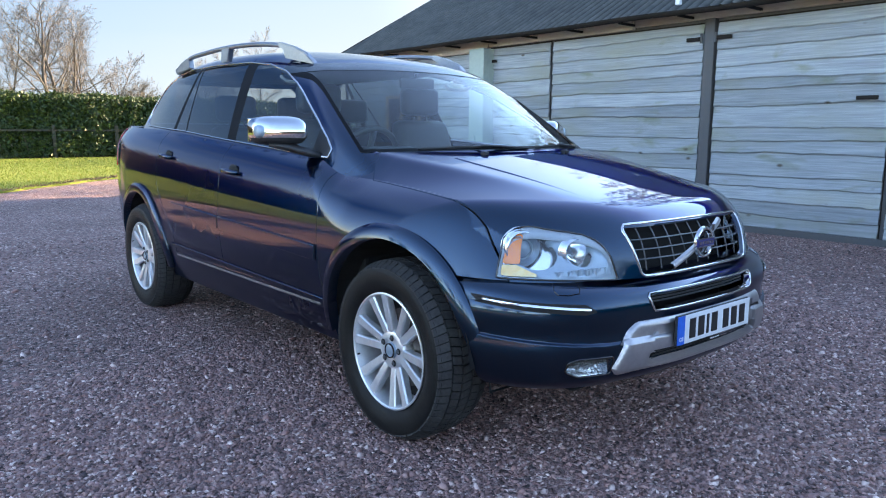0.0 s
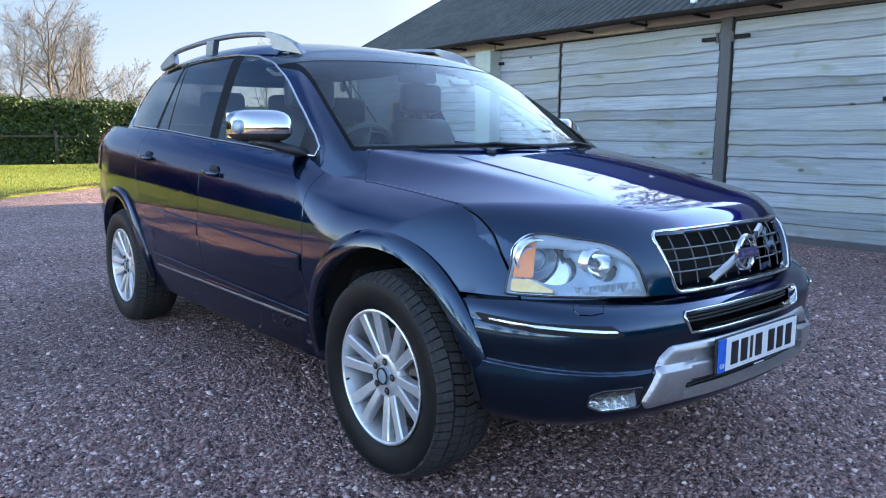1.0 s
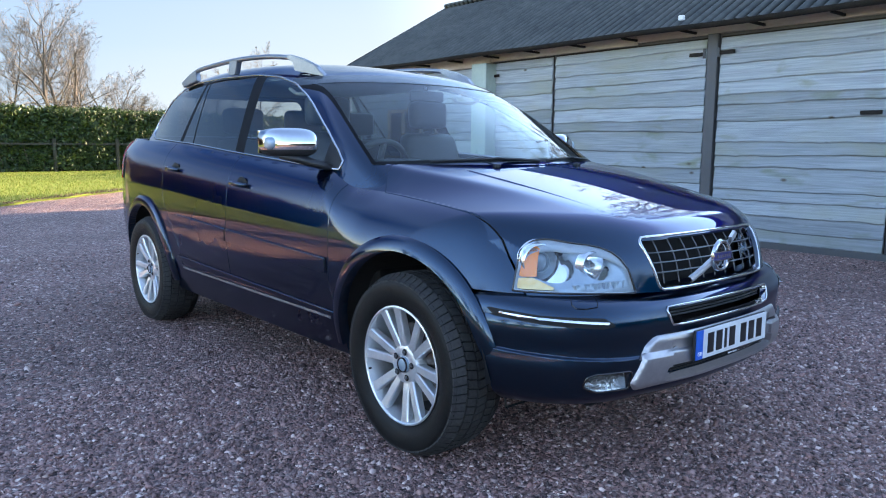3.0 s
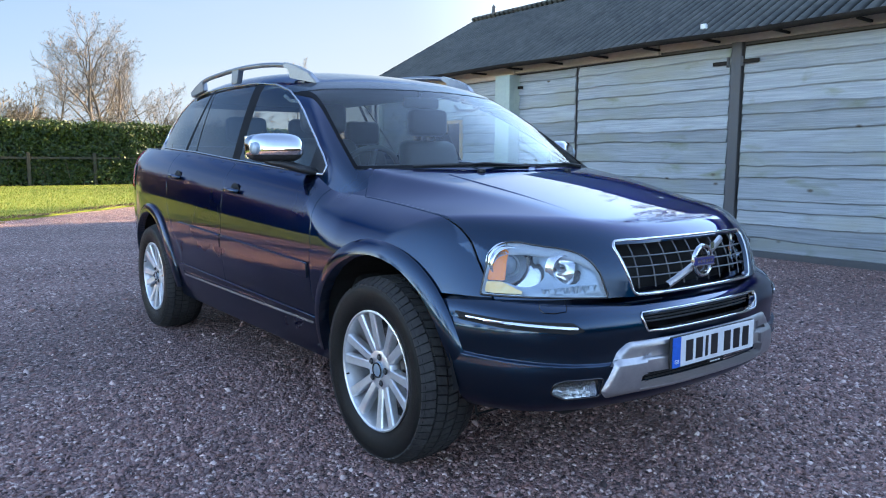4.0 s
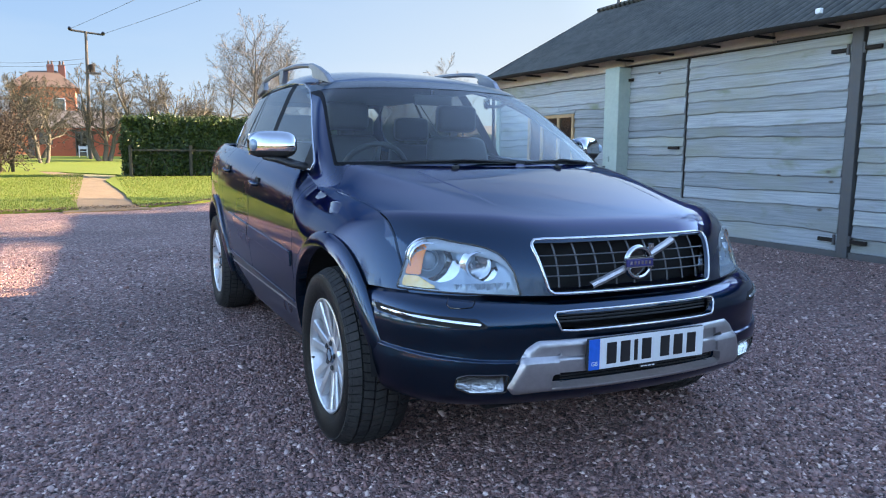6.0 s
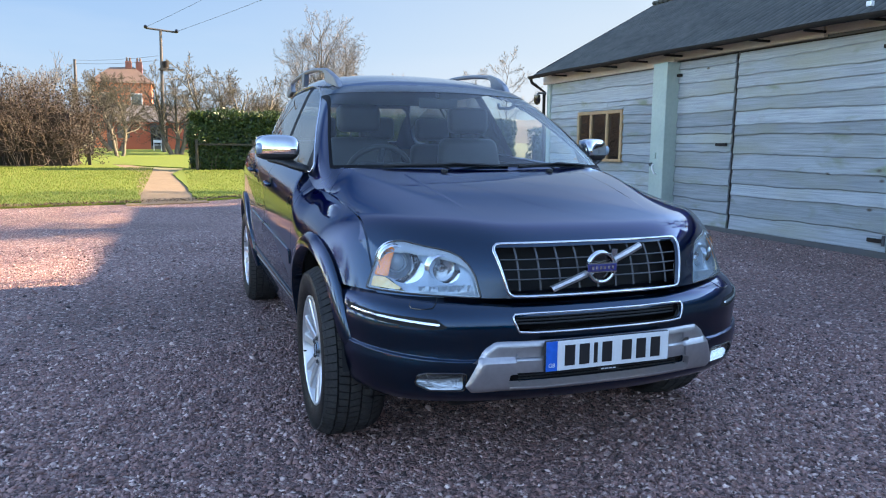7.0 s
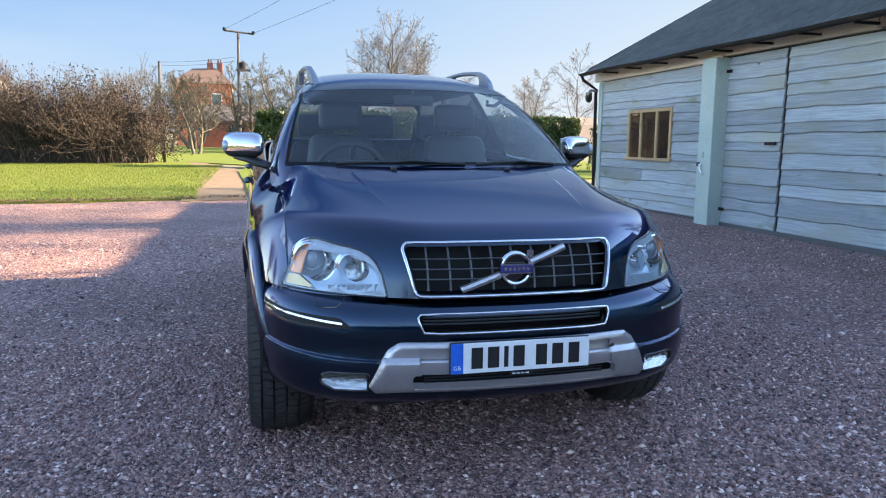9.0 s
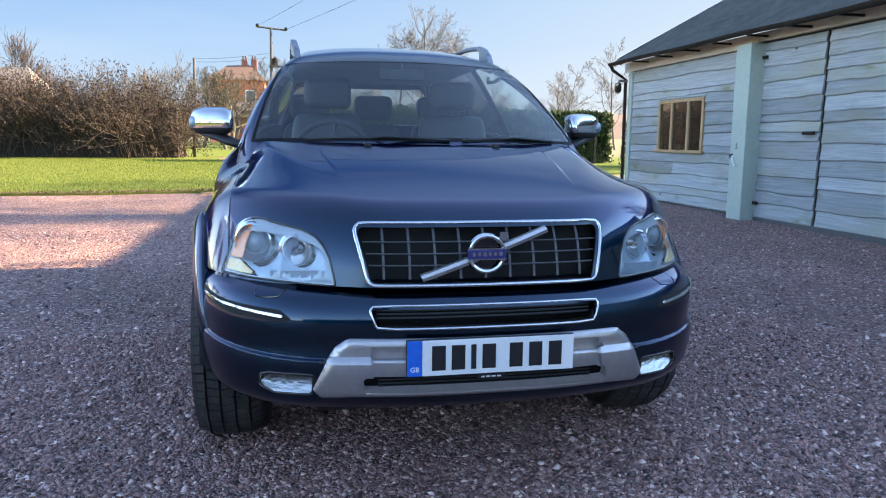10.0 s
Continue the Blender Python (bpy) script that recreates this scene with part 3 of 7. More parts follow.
# roof of corrugated sheet, ridge, gutter
EAVE_X, RIDGE_X, RIDGE_Z = 5.82, 8.85, 4.42
ROOF_A, ROOF_B = BARN_START - 0.2, BARN_END + 0.03
pitch = 0.146


def trough_shade_moss(m):
    """Corrugation shade put into the colour of the troughs, with moss in patches."""
    n, link = m.node_tree.nodes, m.node_tree.links.new
    b = n["Principled BSDF"]
    old = b.inputs["Base Color"].links[0].from_socket
    geo, sep, turn, cosine, patchy, amount, mx = (n.new("ShaderNodeNewGeometry"), n.new("ShaderNodeSeparateXYZ"), n.new("ShaderNodeMath"), n.new("ShaderNodeMath"),
                                                  n.new("ShaderNodeTexNoise"), n.new("ShaderNodeMath"), n.new("ShaderNodeMix"))
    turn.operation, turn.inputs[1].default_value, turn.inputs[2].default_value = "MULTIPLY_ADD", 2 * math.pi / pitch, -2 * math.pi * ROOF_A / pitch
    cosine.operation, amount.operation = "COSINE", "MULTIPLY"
    span, trough_var = n.new("ShaderNodeMapRange"), n.new("ShaderNodeMapRange")
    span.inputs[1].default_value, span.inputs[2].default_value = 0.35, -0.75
    trough_var.inputs[1].default_value, trough_var.inputs[2].default_value, trough_var.inputs[3].default_value = 0.3, 0.6, 0.55
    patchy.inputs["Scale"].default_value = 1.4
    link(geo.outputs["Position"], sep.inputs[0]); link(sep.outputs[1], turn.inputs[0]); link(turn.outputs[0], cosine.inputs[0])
    link(cosine.outputs[0], span.inputs[0]); link(geo.outputs["Position"], patchy.inputs[0]); link(patchy.outputs[0], trough_var.inputs[0])
    link(span.outputs[0], amount.inputs[0]); link(trough_var.outputs[0], amount.inputs[1]); link(amount.outputs[0], mx.inputs[0])
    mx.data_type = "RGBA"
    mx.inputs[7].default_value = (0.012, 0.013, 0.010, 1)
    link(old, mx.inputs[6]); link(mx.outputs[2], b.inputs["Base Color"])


trough_shade_moss(M["roof"])
ys = np.arange(ROOF_A, ROOF_B, pitch / 8)
corr = 0.028 * np.cos(2 * np.pi * (ys - ROOF_A) / pitch)
steps = np.linspace(0, 1, 7)
roof_n = np.array([RIDGE_Z - 2.76, 0, RIDGE_X - EAVE_X]) * [-1, 1, 1]
roof_n = roof_n / np.linalg.norm(roof_n)
for side in (0, 1):
    v = []
    for s in steps:
        cx = EAVE_X + (RIDGE_X - EAVE_X) * s
        cz = 2.735 + (RIDGE_Z - 2.735) * s
        for y, c in zip(ys, corr):
            px, pz = cx + roof_n[0] * c, cz + roof_n[2] * c
            v.append((2 * RIDGE_X - px if side else px, y, pz))
    k = len(ys)
    f = np.array([(j * k + i, j * k + i + 1, (j + 1) * k + i + 1, (j + 1) * k + i) for j in range(len(steps) - 1) for i in range(k - 1)])
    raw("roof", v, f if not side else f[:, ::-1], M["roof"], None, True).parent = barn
for o in barn.children:
    if o.name.split(".")[0] in ("roof", "wall", "post", "pillar", "fascia", "corner_post", "sill_board", "tap", "tap_pipe", "socket"):
        o.matrix_parent_inverse = Matrix.Translation(-barn.location)


def on_barn(name, bm, m, label="", smooth=False):
    p = part(name, bm, m, barn, label, smooth)
    p.matrix_parent_inverse = Matrix.Translation(-barn.location)
    return p


on_barn("ridge_cap", tube([(RIDGE_X, ROOF_A, RIDGE_Z + 0.02), (RIDGE_X, ROOF_B, RIDGE_Z + 0.02)], 0.13, 10, flat=(1, 0.5)), M["roof"])
on_barn("bargeboard", tube([(EAVE_X + 0.1, ROOF_B, 2.76), (RIDGE_X, ROOF_B, RIDGE_Z - 0.05)], 0.07, 4, flat=(0.3, 1)), M["gutter"])
g = bmesh.new()
prev = None
for yy in np.linspace(ROOF_A, ROOF_B + 0.05, 40):
    sag = 0.008 * math.sin(yy * 2.1)
    ring = [g.verts.new((5.76 + 0.058 * math.cos(a), yy, 2.735 + sag + 0.058 * math.sin(a))) for a in np.linspace(math.pi, 2 * math.pi, 9)]
    ring += [g.verts.new((5.76 + 0.050 * math.cos(a), yy, 2.735 + sag + 0.050 * math.sin(a))) for a in np.linspace(2 * math.pi, math.pi, 9)]
    if prev:
        for j in range(18):
            g.faces.new((prev[j], ring[j], ring[(j + 1) % 18], prev[(j + 1) % 18]))
    else:
        g.faces.new(ring)
    prev = ring
g.faces.new(prev[::-1])
on_barn("gutter", g, M["gutter"], "black half-round gutter", True)
for yy in np.arange(ROOF_A + 0.5, ROOF_B, 0.9):
    on_barn("gutter_bracket", box_bm(5.78, WALL_X - 0.07, yy - 0.015, yy + 0.015, 2.67, 2.70, 0.003), M["gutter"])
on_barn("downpipe", tube([(5.76, BARN_END + 0.05, 2.70), (5.80, BARN_END + 0.05, 2.6), (6.10, BARN_END + 0.06, 2.42), (6.12, BARN_END + 0.06, 0.1)], 0.034, 10), M["gutter"], "black downpipe", True)
on_barn("floodlight", box_bm(5.71, 5.76, 2.94, 3.01, 2.80, 2.86, 0.008), M["white"], "small white sensor on the gutter")
cctv = tagged(empty("security_camera", 6.1, BARN_END + 0.1, 2.2), "dark dome security camera on the barn corner", "security camera")
for nm, bmx, mm in (("bracket", tube([(6.12, BARN_END - 0.0, 2.38), (6.0, BARN_END + 0.12, 2.40), (5.98, BARN_END + 0.14, 2.36)], 0.025, 8), M["steel"]),
                    ("dome", lathe([(2.36, 0.0), (2.36, 0.07), (2.24, 0.075), (2.17, 0.055), (2.14, 0.0)], 20, "z", (5.98, BARN_END + 0.14, 0)), M["gloss"])):
    p = part(nm, bmx, mm, cctv, "", True)
    p.matrix_parent_inverse = Matrix.Translation(-cctv.location)
on_barn("vent_pipe", tube([(RIDGE_X, BARN_END - 0.6, RIDGE_Z), (RIDGE_X, BARN_END - 0.6, RIDGE_Z + 0.22), (RIDGE_X, BARN_END - 0.6, RIDGE_Z + 0.27)], [0.05, 0.04, 0.01], 8), M["steel"], "dark stub pipe on the ridge")
# unseen tall block, added behind the barn to shade the front of the yard
rear = tagged(empty("grain_store", 16, -5, 0), "unseen plain block added behind the barn to shade the yard", "farm building")
p = part("wall", box_bm(14, 22, -16, 3.2, 0, 8.0), M["board"], rear); p.matrix_parent_inverse = Matrix.Translation((-16, 5, 0))
p = part("roof", box_bm(13.7, 22.3, -16.2, 3.4, 8.0, 8.2), M["roof"], rear); p.matrix_parent_inverse = Matrix.Translation((-16, 5, 0))


# ---- the car: surfaces ----
def spline(xs, ys):
    """A natural cubic through knots, straight beyond its ends."""
    xs, ys = np.array(xs, float), np.array(ys, float)
    k, h = len(xs), np.diff(xs)
    a = np.zeros((k, k)); r = np.zeros(k)
    a[0, 0] = a[-1, -1] = 1
    for i in range(1, k - 1):
        a[i, i - 1], a[i, i], a[i, i + 1] = h[i - 1], 2 * (h[i - 1] + h[i]), h[i]
        r[i] = 6 * ((ys[i + 1] - ys[i]) / h[i] - (ys[i] - ys[i - 1]) / h[i - 1])
    m = np.linalg.solve(a, r)

    def f(x):
        x = np.asarray(x, float)
        c = np.clip(x, xs[0], xs[-1])
        i = np.clip(np.searchsorted(xs, c) - 1, 0, k - 2)
        d0, d1 = c - xs[i], xs[i + 1] - c
        y = (m[i] * d1**3 + m[i + 1] * d0**3) / (6 * h[i]) + (ys[i] / h[i] - m[i] * h[i] / 6) * d1 + (ys[i + 1] / h[i] - m[i + 1] * h[i] / 6) * d0
        s0 = (ys[1] - ys[0]) / h[0] - h[0] * (2 * m[0] + m[1]) / 6
        s1 = (ys[-1] - ys[-2]) / h[-1] + h[-1] * (m[-2] + 2 * m[-1]) / 6
        return y + np.where(x < xs[0], (x - xs[0]) * s0, 0) + np.where(x > xs[-1], (x - xs[-1]) * s1, 0)
    return f


def smax(a, b, k):
    h = np.maximum(k - np.abs(a - b), 0) / k
    return np.maximum(a, b) + h * h * k / 4


def sstep(x, a, b):
    t = np.clip((x - a) / (b - a), 0, 1)
    return t * t * (3 - 2 * t)


side_w = spline([-0.7, -0.6, -0.47, -0.30, 0, 0.6, 1.5, 2.4, 3.0, 3.5, 3.8], [0.80, 0.846, 0.893, 0.922, 0.938, 0.945, 0.948, 0.945, 0.93, 0.88, 0.80])
side_p = spline([0.28, 0.40, 0.50, 0.62, 0.76, 0.92, 1.00, 1.06, 1.11, 1.17], [-0.080, -0.046, -0.024, -0.007, 0.0, -0.011, -0.026, -0.054, -0.098, -0.17])
hood_z = spline([-0.85, -0.78, -0.65, -0.45, -0.2, 0.15, 0.5], [0.905, 0.940, 0.985, 1.035, 1.088, 1.148, 1.195])
valley_z = spline([-0.80, -0.65, -0.485, -0.30, -0.146, 0.0, 0.253, 0.45, 0.61], [0.890, 0.932, 0.968, 0.992, 1.008, 1.022, 1.043, 1.056, 1.064])
nose_y = spline([0, 0.2, 0.36, 0.463, 0.60, 0.70, 0.78, 0.85, 0.90], [-0.868, -0.862, -0.838, -0.800, -0.735, -0.67, -0.60, -0.51, -0.40])
belt_z = spline([0.3, 0.55, 1.1, 1.7, 2.4, 3.0, 3.6], [1.098, 1.111, 1.145, 1.182, 1.229, 1.255, 1.275])


def side_f(x, y, z):
    rise = 0.9 * (belt_z(np.clip(y, 0.46, 3.6)) - 1.114) * sstep(z, 0.70, 1.05)
    return x - (side_w(y) + side_p(z - rise))


def hood_top(x, y):
    """The bonnet stands above the wings: a raised middle inside a V, crisp outer edges, and sides that fall to a valley along the wing."""
    low, top = valley_z(np.minimum(y, 0.61)), hood_z(y)
    foot = 0.785 + 0.038 * sstep(y, 0.16, 0.52)
    crown = 0.40 + 0.300 * sstep(y, -0.95, 0.42) + 0.062 * sstep(y, 0.22, 0.52)
    soft = 0.030 - 0.018 * sstep(y, -0.75, -0.10)
    fall = np.logaddexp(0, np.clip((x - crown) / soft, -60, 60)) / np.logaddexp(0, (foot - crown) / soft)
    crease = 0.385 + 0.085 * sstep(y, -0.75, 0.10)
    amp = 0.0045 * sstep(y, -0.62, -0.10)
    mid = amp * sstep(crease - x, -0.006, 0.003) * (1 - sstep(y, 0.070, 0.084))
    drop = top - low - 0.020
    return top - drop * fall - 0.020 * (x / foot) ** 2 - 1.6 * np.maximum(x - foot - 0.004, 0) - amp + mid + 0.6 * sstep(y, 0.56, 0.95)


def wing_f(x, y, z):
    """The shoulder runs on from the wing along the doors, where it sinks into the waist."""
    foot = 0.785 + 0.038 * sstep(y, 0.16, 0.52)
    low = valley_z(np.minimum(y, 0.61))
    lip = np.where(x > foot, -0.20, 0.15) * (x - foot) * (1 - sstep(y, 0.45, 0.8))
    round_k = 0.22 - 0.16 * sstep(y, 0.24, 0.66)
    inset = np.abs(foot - side_w(y) - side_p(low))
    lift = 0.263 * round_k * (np.maximum(round_k - inset, 0) / round_k) ** 2
    shoulder = low + 0.001 + lift + lip + (belt_z(y) + 0.03 - low) * sstep(y, 0.40, 0.68)
    return smax(side_f(x, y, z), (z - shoulder) * 0.95, round_k)


def body_f(p):
    """Below nought inside the lower body."""
    x, y, z = np.abs(p[:, 0]), p[:, 1], p[:, 2]
    f_hood = np.maximum.reduce([(z - hood_top(x, y)) * 0.9, side_f(x, y, z), x - 0.845])
    f = np.minimum(f_hood, wing_f(x, y, z))
    f_nose = (nose_y(x) + (z - 0.73) * (0.16 + 0.55 * (x / 0.82) ** 4) - y) * 0.9
    f_rear = (y - 3.86 + 0.25 * x**4 + 0.16 * np.maximum(z - 0.9, 0)) * 0.95
    f = smax(f, f_nose, 0.13)
    f = smax(f, f_rear, 0.12)
    return np.maximum(f, 0.26 - z)


green_b = spline([0.2, 0.32, 0.45, 0.62, 1.0, 1.6, 2.4, 3.0, 3.5], [0.742, 0.770, 0.803, 0.827, 0.832, 0.832, 0.826, 0.795, 0.725])
roof_z = spline([0.9, 1.2, 1.5, 2.0, 2.6, 3.1, 3.5], [1.605, 1.660, 1.706, 1.742, 1.745, 1.712, 1.65])


def green_f(p):
    """Below nought inside the cabin."""
    x, y, z = np.abs(p[:, 0]), p[:, 1], p[:, 2]
    h = z - 1.114
    f_side = x - (green_b(y) - 0.39 * h - 0.165 * h * h)
    f_roof = (z - (roof_z(y) - 0.055 * (x / 0.58) ** 2.6)) * 0.97
    f_ws = (0.20 + 0.20 * (x / 0.74) ** 2 + (z - 1.17) * 1.70 - y) * 0.50
    f_rear = (y - 3.72 + 1.15 * np.maximum(z - 1.25, 0) ** 1.25 + 0.15 * x * x) * 0.7
    f = smax(f_side, f_roof, 0.10)
    f = smax(f, f_ws, 0.05)
    f = smax(f, f_rear, 0.10)
    return f


def radial(f, y_a, y_b, z0, far=2.2):
    """Param (u, v): u below 0 swings from dead ahead (-90) to abeam, 0 to 1 runs along y_a..y_b abeam, above 1 swings astern; v is the elevation."""
    def place(u, v):
        swing = np.radians(np.where(u < 0, u, np.where(u > 1, u - 1, 0)))
        y0 = y_a + (y_b - y_a) * np.clip(u, 0, 1)
        el = np.radians(v)
        d = np.stack([np.cos(el) * np.cos(swing), np.cos(el) * np.sin(swing), np.sin(el)], -1)
        o = np.stack([0 * y0, y0, 0 * y0 + z0], -1)
        lo, hi = np.zeros(len(d)), np.full(len(d), far)
        for _ in range(34):
            mid = (lo + hi) / 2
            out = f(o + mid[:, None] * d) > 0
            hi, lo = np.where(out, mid, hi), np.where(out, lo, mid)
        return o + lo[:, None] * d

    def normal(q, par=None):
        e = 1e-3
        g = np.stack([f(q + e * np.eye(3)[i]) - f(q - e * np.eye(3)[i]) for i in range(3)], -1)
        return g / np.linalg.norm(g, axis=1, keepdims=True)
    return place, normal


def patch(surface, us, vs, clips):
    """Points, normals and triangles of a surface, cut sharply by functions that are above nought where it is kept."""
    place, normal = surface
    gu, gv = np.meshgrid(us, vs)
    par = np.stack([gu.ravel(), gv.ravel()], -1)
    k, j = len(us), len(vs)
    idx = np.arange(k * j).reshape(j, k)
    a, b, c, d = idx[:-1, :-1].ravel(), idx[:-1, 1:].ravel(), idx[1:, 1:].ravel(), idx[1:, :-1].ravel()
    tri = np.concatenate([np.stack([a, b, c], -1), np.stack([a, c, d], -1)])
    pos = place(par[:, 0], par[:, 1])
    for clip in clips:
        val = clip(pos)
        keep = val > 0
        n_in = keep[tri].sum(1)
        out = [tri[n_in == 3]]
        new_par, edges, extra, base = [], {}, [], len(par)

        def cut(i, m):
            key = (min(i, m), max(i, m))
            if key not in edges:
                t = val[i] / (val[i] - val[m])
                edges[key] = base + len(new_par)
                new_par.append(par[i] + t * (par[m] - par[i]))
            return edges[key]
        for t in tri[(n_in == 1) | (n_in == 2)]:
            poly = []
            for i in range(3):
                p, q = t[i], t[(i + 1) % 3]
                if keep[p]:
                    poly.append(p)
                if keep[p] != keep[q]:
                    poly.append(cut(p, q))
            extra += [(poly[0], poly[i], poly[i + 1]) for i in range(1, len(poly) - 1)]
        if new_par:
            np_ = np.array(new_par)
            par = np.concatenate([par, np_])
            pos = np.concatenate([pos, place(np_[:, 0], np_[:, 1])])
        if extra:
            out.append(np.array(extra))
        tri = np.concatenate(out)
    used, tri = np.unique(tri, return_inverse=True)
    tri = tri.reshape(-1, 3)
    pos = pos[used]
    # faces look outwards
    par = par[used]
    nor = normal(pos, par)
    fn = np.cross(pos[tri[:, 1]] - pos[tri[:, 0]], pos[tri[:, 2]] - pos[tri[:, 0]])
    area = np.linalg.norm(fn, axis=1)
    tri, fn = tri[area > 1e-9], fn[area > 1e-9]
    flip = (fn * nor[tri[:, 0]]).sum(1) < 0
    tri[flip] = tri[flip][:, ::-1]
    return pos, nor, tri


def shell(name, data, material, parent, mirror=0, rim=0.014, offset=0.0, label=""):
    """A panel. mirror: 0 as it is, 1 the other side, 2 both sides in one."""
    pos, nor, tri = data
    pos = pos + offset * nor
    if rim:
        e = np.concatenate([tri[:, [0, 1]], tri[:, [1, 2]], tri[:, [2, 0]]])
        key = {}
        for a, b in e:
            key[(a, b)] = key.get((a, b), 0) + 1
        border = [(a, b) for (a, b) in key if (b, a) not in key]
        if mirror == 2:
            border = [(a, b) for a, b in border if abs(pos[a, 0]) > 1e-4 or abs(pos[b, 0]) > 1e-4]
        vs, ns, fs, seen = [], [], [], {}
        base = len(pos)

        def low(i, top):
            kk = (i, top)
            if kk not in seen:
                seen[kk] = base + len(vs)
                vs.append(pos[i] - (0 if top else rim) * nor[i])
                ns.append(nor[i])
            return seen[kk]
        for a, b in border:
            ia, ib, ja, jb = low(a, 1), low(b, 1), low(a, 0), low(b, 0)
            fs += [(ib, ia, ja), (ib, ja, jb)]
        if fs:
            pos, nor, tri = np.concatenate([pos, vs]), np.concatenate([nor, ns]), np.concatenate([tri, fs])
    if mirror:
        mp, mn, mt = pos * [-1, 1, 1], nor * [-1, 1, 1], tri[:, ::-1]
        if mirror == 1:
            pos, nor, tri = mp, mn, mt
        else:
            tri = np.concatenate([tri, mt + len(pos)])
            pos, nor = np.concatenate([pos, mp]), np.concatenate([nor, mn])
    ob = raw(name, pos, tri, material, parent, True, nor)
    if label:
        ob["label"] = label
    return ob


def mesh_normals(pos, tri):
    n = np.zeros_like(pos)
    fn = np.cross(pos[tri[:, 1]] - pos[tri[:, 0]], pos[tri[:, 2]] - pos[tri[:, 0]])
    for k in range(3):
        np.add.at(n, tri[:, k], fn)
    return n / np.maximum(np.linalg.norm(n, axis=1, keepdims=True), 1e-12)


def swell(data, height):
    """A patch raised along its normals by a height given point by point."""
    pos, nor, tri = data
    q = pos + nor * height(pos)[:, None]
    return q, mesh_normals(q, tri), tri


def poly_d(px, py, poly, rnd=0.0):
    """Distance inside a plan outline (above nought within), corners rounded."""
    poly = np.array(poly, float)
    d = np.full(len(px), 1e9)
    inside = np.zeros(len(px), bool)
    for i in range(len(poly)):
        (ax, ay), (bx, by) = poly[i], poly[(i + 1) % len(poly)]
        ex, ey = bx - ax, by - ay
        t = np.clip(((px - ax) * ex + (py - ay) * ey) / (ex * ex + ey * ey), 0, 1)
        d = np.minimum(d, np.hypot(px - ax - t * ex, py - ay - t * ey))
        cross = (ay > py) != (by > py)
        with np.errstate(divide="ignore", invalid="ignore"):
            inside ^= cross & (px < (bx - ax) * (py - ay) / (by - ay + 1e-12) + ax)
    return np.where(inside, d, -d) + rnd


def contour(poly, rnd, n=220):
    """The rounded outline as a closed run of points."""
    poly = np.array(poly, float)
    c = poly.mean(0)
    a = np.linspace(0, 2 * np.pi, n, endpoint=False)
    d = np.stack([np.cos(a), np.sin(a)], -1)
    lo, hi = np.zeros(n), np.full(n, 3.0)
    for _ in range(30):
        mid = (lo + hi) / 2
        q = c + mid[:, None] * d
        ins = poly_d(q[:, 0], q[:, 1], poly, rnd) > 0
        lo, hi = np.where(ins, mid, lo), np.where(ins, hi, mid)
    return c + lo[:, None] * d


body_s = radial(body_f, 0.3, 3.0, 0.66)
green_s = radial(green_f, 1.5, 2.7, 1.10)
WHEELS_Y, HUB_Z = (-0.04, 2.885), 0.368


def on_body(y, z, f=body_f, far=1.3):
    """The half width of the surface at y and z."""
    y, z = np.atleast_1d(np.asarray(y, float)), np.atleast_1d(np.asarray(z, float))
    lo, hi = np.zeros(len(y)), np.full(len(y), far)
    for _ in range(34):
        mid = (lo + hi) / 2
        out = f(np.stack([mid, y, z], -1)) > 0
        hi, lo = np.where(out, mid, hi), np.where(out, lo, mid)
    return lo


def on_front(x, z, f=body_f):
    """The y of the front face at x and z."""
    x, z = np.atleast_1d(np.asarray(x, float)), np.atleast_1d(np.asarray(z, float))
    lo, hi = np.full(len(x), 0.3), np.full(len(x), -1.5)
    for _ in range(34):
        mid = (lo + hi) / 2
        out = f(np.stack([x, mid, z], -1)) > 0
        hi, lo = np.where(out, mid, hi), np.where(out, lo, mid)
    return lo


HEAD = [(0.468, 0.728), (0.482, 0.80), (0.500, 0.838), (0.520, 0.860), (0.55, 0.876), (0.585, 0.885), (0.62, 0.890), (0.655, 0.898), (0.69, 0.914), (0.72, 0.927), (0.75, 0.933), (0.80, 0.925), (0.845, 0.905), (0.880, 0.86), (0.885, 0.744), (0.752, 0.738)]
GRILLE = [(-0.345, 0.752), (0.345, 0.752), (0.376, 0.886), (-0.376, 0.886)]
hood_edge = lambda y: 0.788 + 0.038 * sstep(y, 0.16, 0.52)


def c_head(p):
    front, outer = poly_d(np.abs(p[:, 0]), p[:, 2], HEAD, 0.006), -0.540 + 0.12 * (p[:, 2] - 0.735) - p[:, 1]
    return -smax(-front, -outer, 0.006 + 0.11 * sstep(p[:, 2], 0.80, 0.90))


def c_grille(p):
    return np.where(p[:, 1] < -0.70, poly_d(p[:, 0], p[:, 2], GRILLE, 0.018), -1)


def c_hood(p):
    x, y = np.abs(p[:, 0]), p[:, 1]
    return np.minimum.reduce([hood_edge(y) - x, 0.17 + 0.195 * (x / 0.8) ** 2 - y, 0.330 - 1.15 * (x - 0.712) - y])


def c_arch(p, grow=0.0):
    y, z = p[:, 1], p[:, 2]
    return np.minimum.reduce([np.hypot(y - c, z - HUB_Z - 0.012) - 0.458 - grow for c in WHEELS_Y])


def door_cut(z):
    """The fore edge of the front door."""
    return 0.470 - 0.045 * sstep(0.62 - z, 0, 0.14)


